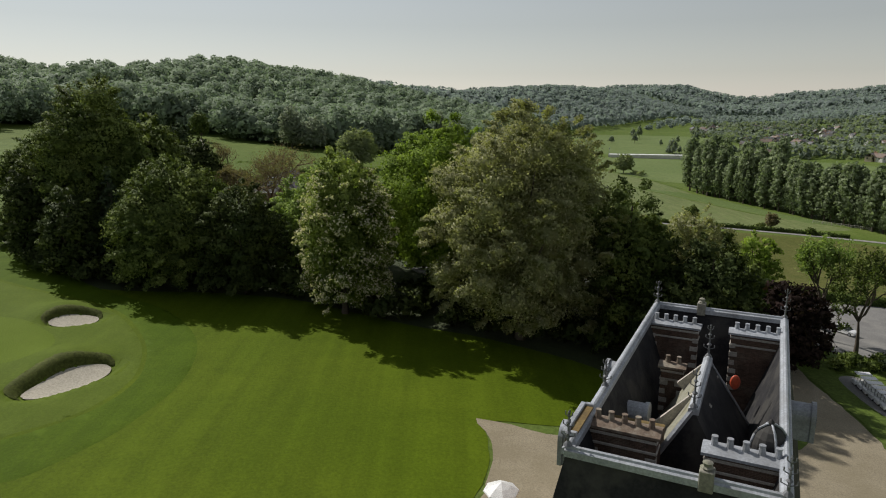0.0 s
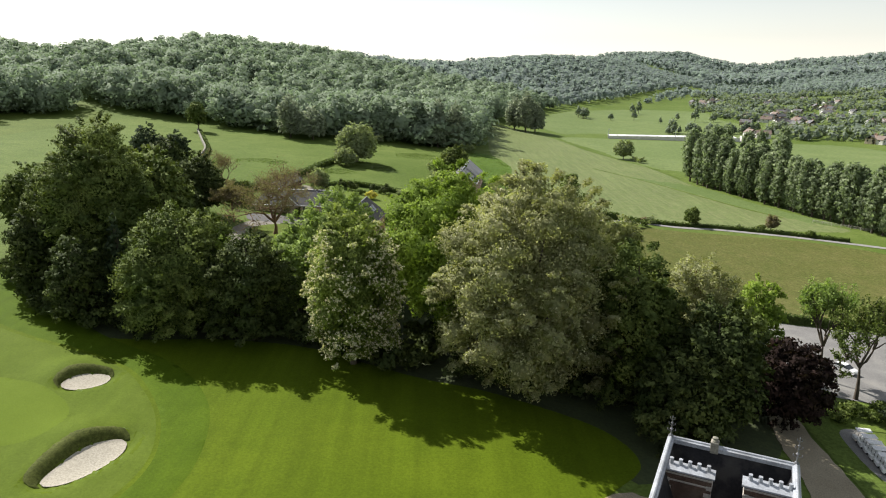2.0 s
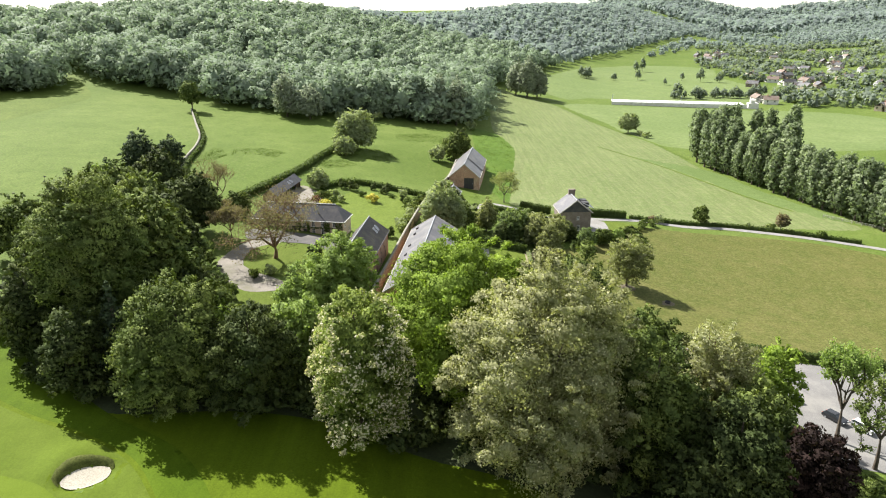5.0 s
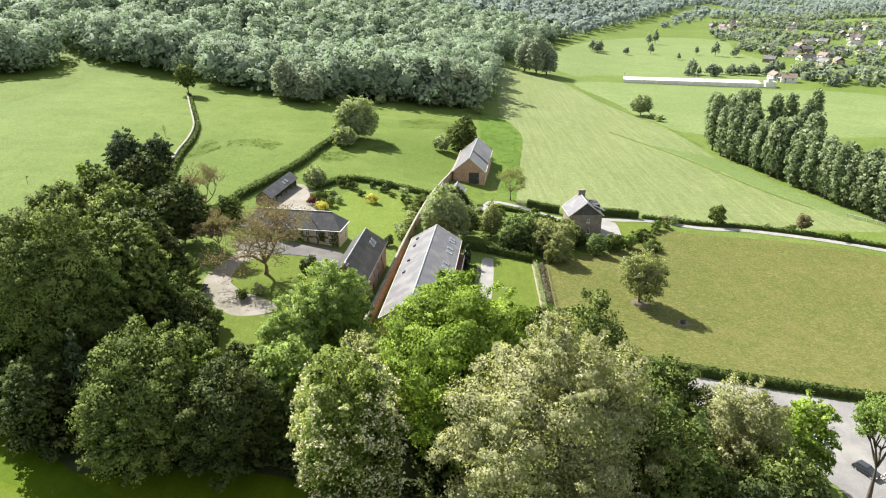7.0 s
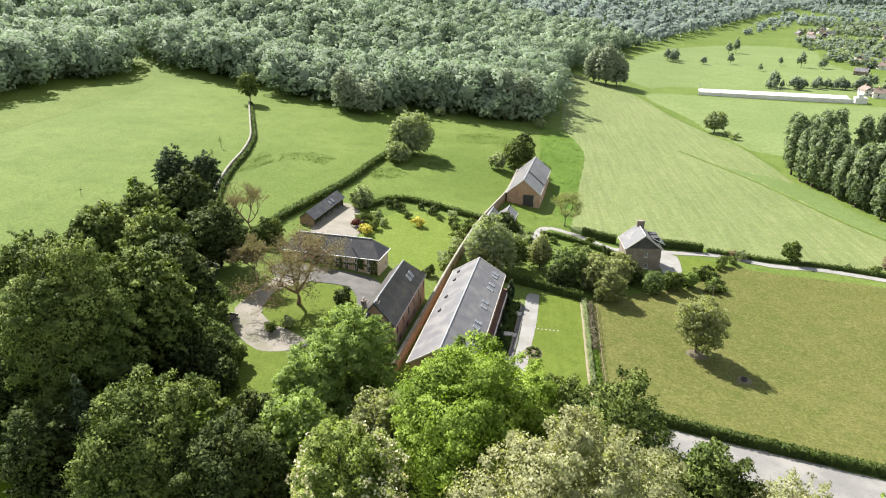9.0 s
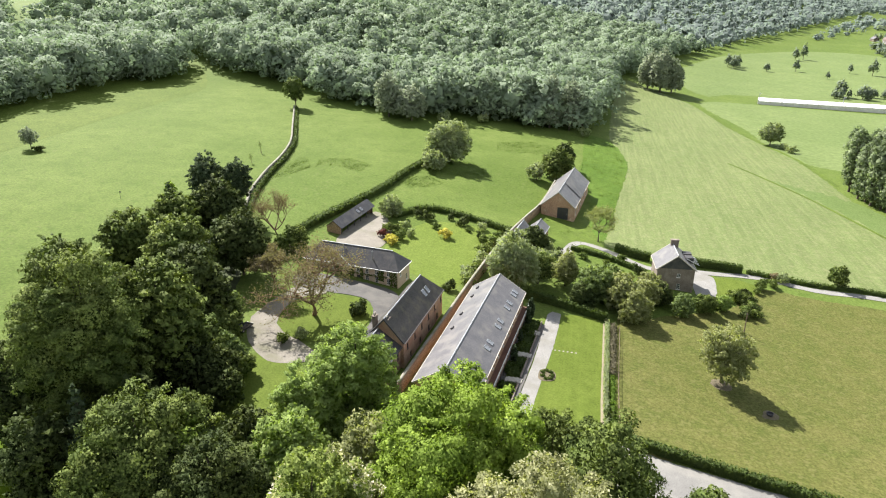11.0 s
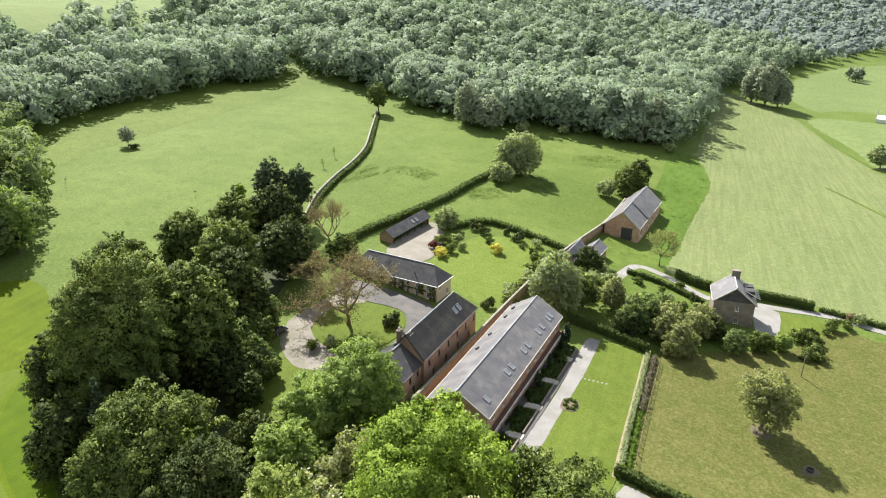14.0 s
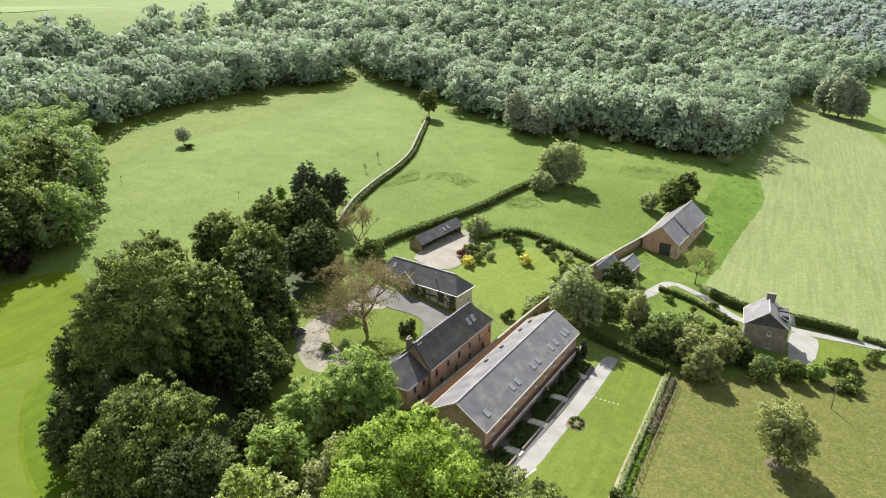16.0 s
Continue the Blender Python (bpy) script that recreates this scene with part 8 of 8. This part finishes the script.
box(bm, 113.5, 117, 1, 5, 4.42, 7.0, 0.05)
add("pump_house", bm, "white_wall", basin, "white flat-roofed pump house")


def far_house(x, y, turn, w, l, wall, roof, label):
    z = gz(x, y)
    root = empty("village_house", pose(x, y, z, 0, 0, turn), label, "house", "village houses")
    bm = bmesh.new()
    for m, length, pk in ((pose(-w / 2, 0, -2), w, 2.8), (pose(w / 2, 0.3, -2, 0, 0, 90), l - 0.6, None), (pose(w / 2, l, -2, 0, 0, 180), w, 2.8), (pose(-w / 2, l - 0.3, -2, 0, 0, -90), l - 0.6, None)):
        panel(bm, m, length, 6.2, 0.3, [(length * k - 0.6, length * k + 0.6, 4.0, 5.5) for k in (0.25, 0.75)], pk)
    add("wall", bm, wall, root)
    for sx in (-1, 1):
        bm = bmesh.new()
        slab(bm, [(sx * (w / 2 + 0.4), -0.4, 3.9), (sx * (w / 2 + 0.4), l + 0.4, 3.9), (0, l + 0.4, 7.2), (0, -0.4, 7.2)], 0.2)
        add("roof_slope", bm, roof, root)
    bm = bmesh.new()
    box(bm, -0.5, 0.5, l * 0.7, l * 0.7 + 0.8, 6, 8.4)
    add("chimney", bm, "brick", root)
    for m, length in ((pose(-w / 2, 0, 0), w), (pose(-w / 2, l - 0.3, 0, 0, 0, -90), l - 0.6)):
        for k in (0.25, 0.75):
            bm = bmesh.new()
            box(bm, length * k - 0.58, length * k + 0.58, 0.12, 0.18, 2.02, 3.48)
            bmesh.ops.transform(bm, matrix=m, verts=bm.verts[:])
            add("window", bm, "glass", root)
    return root


kinds = [("white_wall", "roof_tile", "white-walled village house with a brown tiled roof"), ("render", "slate_light", "cream village house with a grey slate roof"),
         ("grey_brick", "slate_light", "grey-brown brick village house with a slate roof"), ("white_wall", "slate", "white village house with a dark slate roof")]
protos = [far_house(x, y, tn, 8, 12, *kinds[k]) for (x, y, k), tn in zip(HOUSES[:4], (60, 80, 20, 100))]
by_kind = {0: protos[0], 3: protos[1], 1: protos[2], 2: protos[3]}
for i, (x, y, k) in enumerate(HOUSES[4:]):
    copy_thing(by_kind[k], pose(x, y, gz(x, y), 0, 0, (i * 73) % 360))
far_lobes = [(0, 0, 6.0, 3.6, 1.1), (2.4, 0.8, 5.0, 2.6, 1.0), (-2.2, 1.4, 5.4, 2.7, 1.0), (0.4, -2.4, 4.8, 2.6, 1.0), (-0.6, 2.6, 4.6, 2.3, 0.9), (0.3, 0.2, 9.2, 2.4, 1.1), (2.0, -1.8, 7.4, 1.9, 1.0), (-2.0, -1.4, 7.2, 2.0, 1.0)]
ft = tree("valley_tree", 170, 815, 12, 5.5, "leaf_village_hazed", "round tree standing in the far pasture", clear=1.5, leaf=0.75, lobes=far_lobes, group="trees of the far pasture")
ft2 = tree("valley_tree", 163, 806, 14, 4.2, "leaf_village_hazed", "tall thin tree standing in the far pasture", form="tall", clear=1.0, leaf=0.75, cover=0.8, lobes=[(x * 0.7, y * 0.7, z * 1.2, r * 0.8, 1.3) for x, y, z, r, u in far_lobes], group="trees of the far pasture")
for x, y, q in ((176, 822, 0.9), (168, 800, 1.1), (200, 800, 0.7), (232, 815, 1.0), (262, 930, 1.1), (275, 945, 1.3), (300, 800, 1.2), (284, 815, 0.8), (246, 760, 0.6), (318, 790, 1.0)):
    planted(random.choice((ft, ft2)), x, y, q)
for i in range(26):
    planted(random.choice((ft, ft, ft2)), 216 + i * 4.6 + random.uniform(-3, 3), 648 + random.uniform(-12, 14) + 0.12 * i, random.uniform(0.4, 1.15), sink=0.4)
# fence posts with rails along the lane meadow corner
fence = empty("post_and_rail_fence", pose(152, 262, gz(152, 262)), "grey post-and-rail fence below the poplars", "fence")
for i in range(7):
    x, y = 150 + i * 2.3, 266 - i * 2.6
    bm = bmesh.new()
    box(bm, x - 152 - 0.08, x - 152 + 0.08, y - 262 - 0.08, y - 262 + 0.08, gz(x, y) - gz(152, 262) - 0.3, gz(x, y) - gz(152, 262) + 1.3)
    add("post", bm, "stone", fence)
for k in (0.5, 0.85, 1.2):
    bm = bmesh.new()
    a, b = (150, 266), (150 + 13.8, 266 - 15.6)
    rod(bm, (a[0] - 152, a[1] - 262, gz(*a) - gz(152, 262) + k), (b[0] - 152, b[1] - 262, gz(*b) - gz(152, 262) + k), 0.06, 5)
    add("rail", bm, "stone", fence)


def long_grass(points, count, label, seed, size=0.16):
    """Tufts of long grass strewn in drifts over a piece of ground."""
    rng = np.random.default_rng(seed)
    poly = np.asarray(points, float)
    clumps = rng.uniform(poly.min(0), poly.max(0), (max(12, count // 22), 2))
    spread = rng.lognormal(0.0, 0.6, len(clumps))
    own = rng.integers(0, len(clumps), count * 4)
    p = clumps[own] + rng.normal(size=(count * 4, 2)) * spread[own, None] * np.array([1.3, 2.4])
    p = p[inside(p[:, 0], p[:, 1], poly)][:count]
    c = np.column_stack([p, ground_z(p[:, 0], p[:, 1]) + rng.uniform(0.02, 0.16, len(p))])
    o = c.mean(0)
    v, f = leaf_arrays(rng, c - o, np.tile([0.2, -0.3, 0.7], (len(c), 1)), size, 0.6)
    ob = add("long_grass", quads_mesh("long_grass", v, f, np.repeat(rng.uniform(0, 1, len(c)), 3), unit(np.tile([0, 0, 1.0], (len(v), 1)) + 0.25 * rng.normal(size=v.shape))), "long_grass")
    ob.matrix_basis = pose(*o)
    return tagged(ob, label, "grass", kind="stuff")


long_grass([(-44, 294), (-36, 300), (-26, 301), (-21, 310), (-28, 322), (-42, 326), (-50, 312)], 2600, "long tussocky grass round the willow", 1)
long_grass([(-101, 258), (-93, 266), (-89, 282), (-96, 296), (-102, 280)], 1500, "tussocky grass beside the boundary wall", 2)
long_grass([(-88, 282), (-80, 288), (-70, 284), (-68, 296), (-80, 302), (-90, 294)], 1200, "tussocky grass in the pasture", 3)
long_grass([(-24, 350), (-8, 356), (6, 350), (4, 374), (-10, 380), (-26, 366)], 2600, "rough grass below the wood's edge", 4)
long_grass([(-52, 272), (-42, 280), (-36, 288), (-44, 294), (-52, 288)], 1200, "rough grass along the field hedge", 5)
long_grass([(19, 280), (23.5, 262), (26.9, 280.7), (30.1, 307), (36.4, 353), (37, 375), (31.5, 407), (18, 415), (16, 360), (14, 315), (19, 311)], 5000, "unmown long grass beside the barn", 6)
long_grass([(2, 250), (8, 240), (12, 240), (16, 252), (20, 277), (2, 278), (-2, 262)], 900, "rough grass in front of the barn", 7, 0.14)
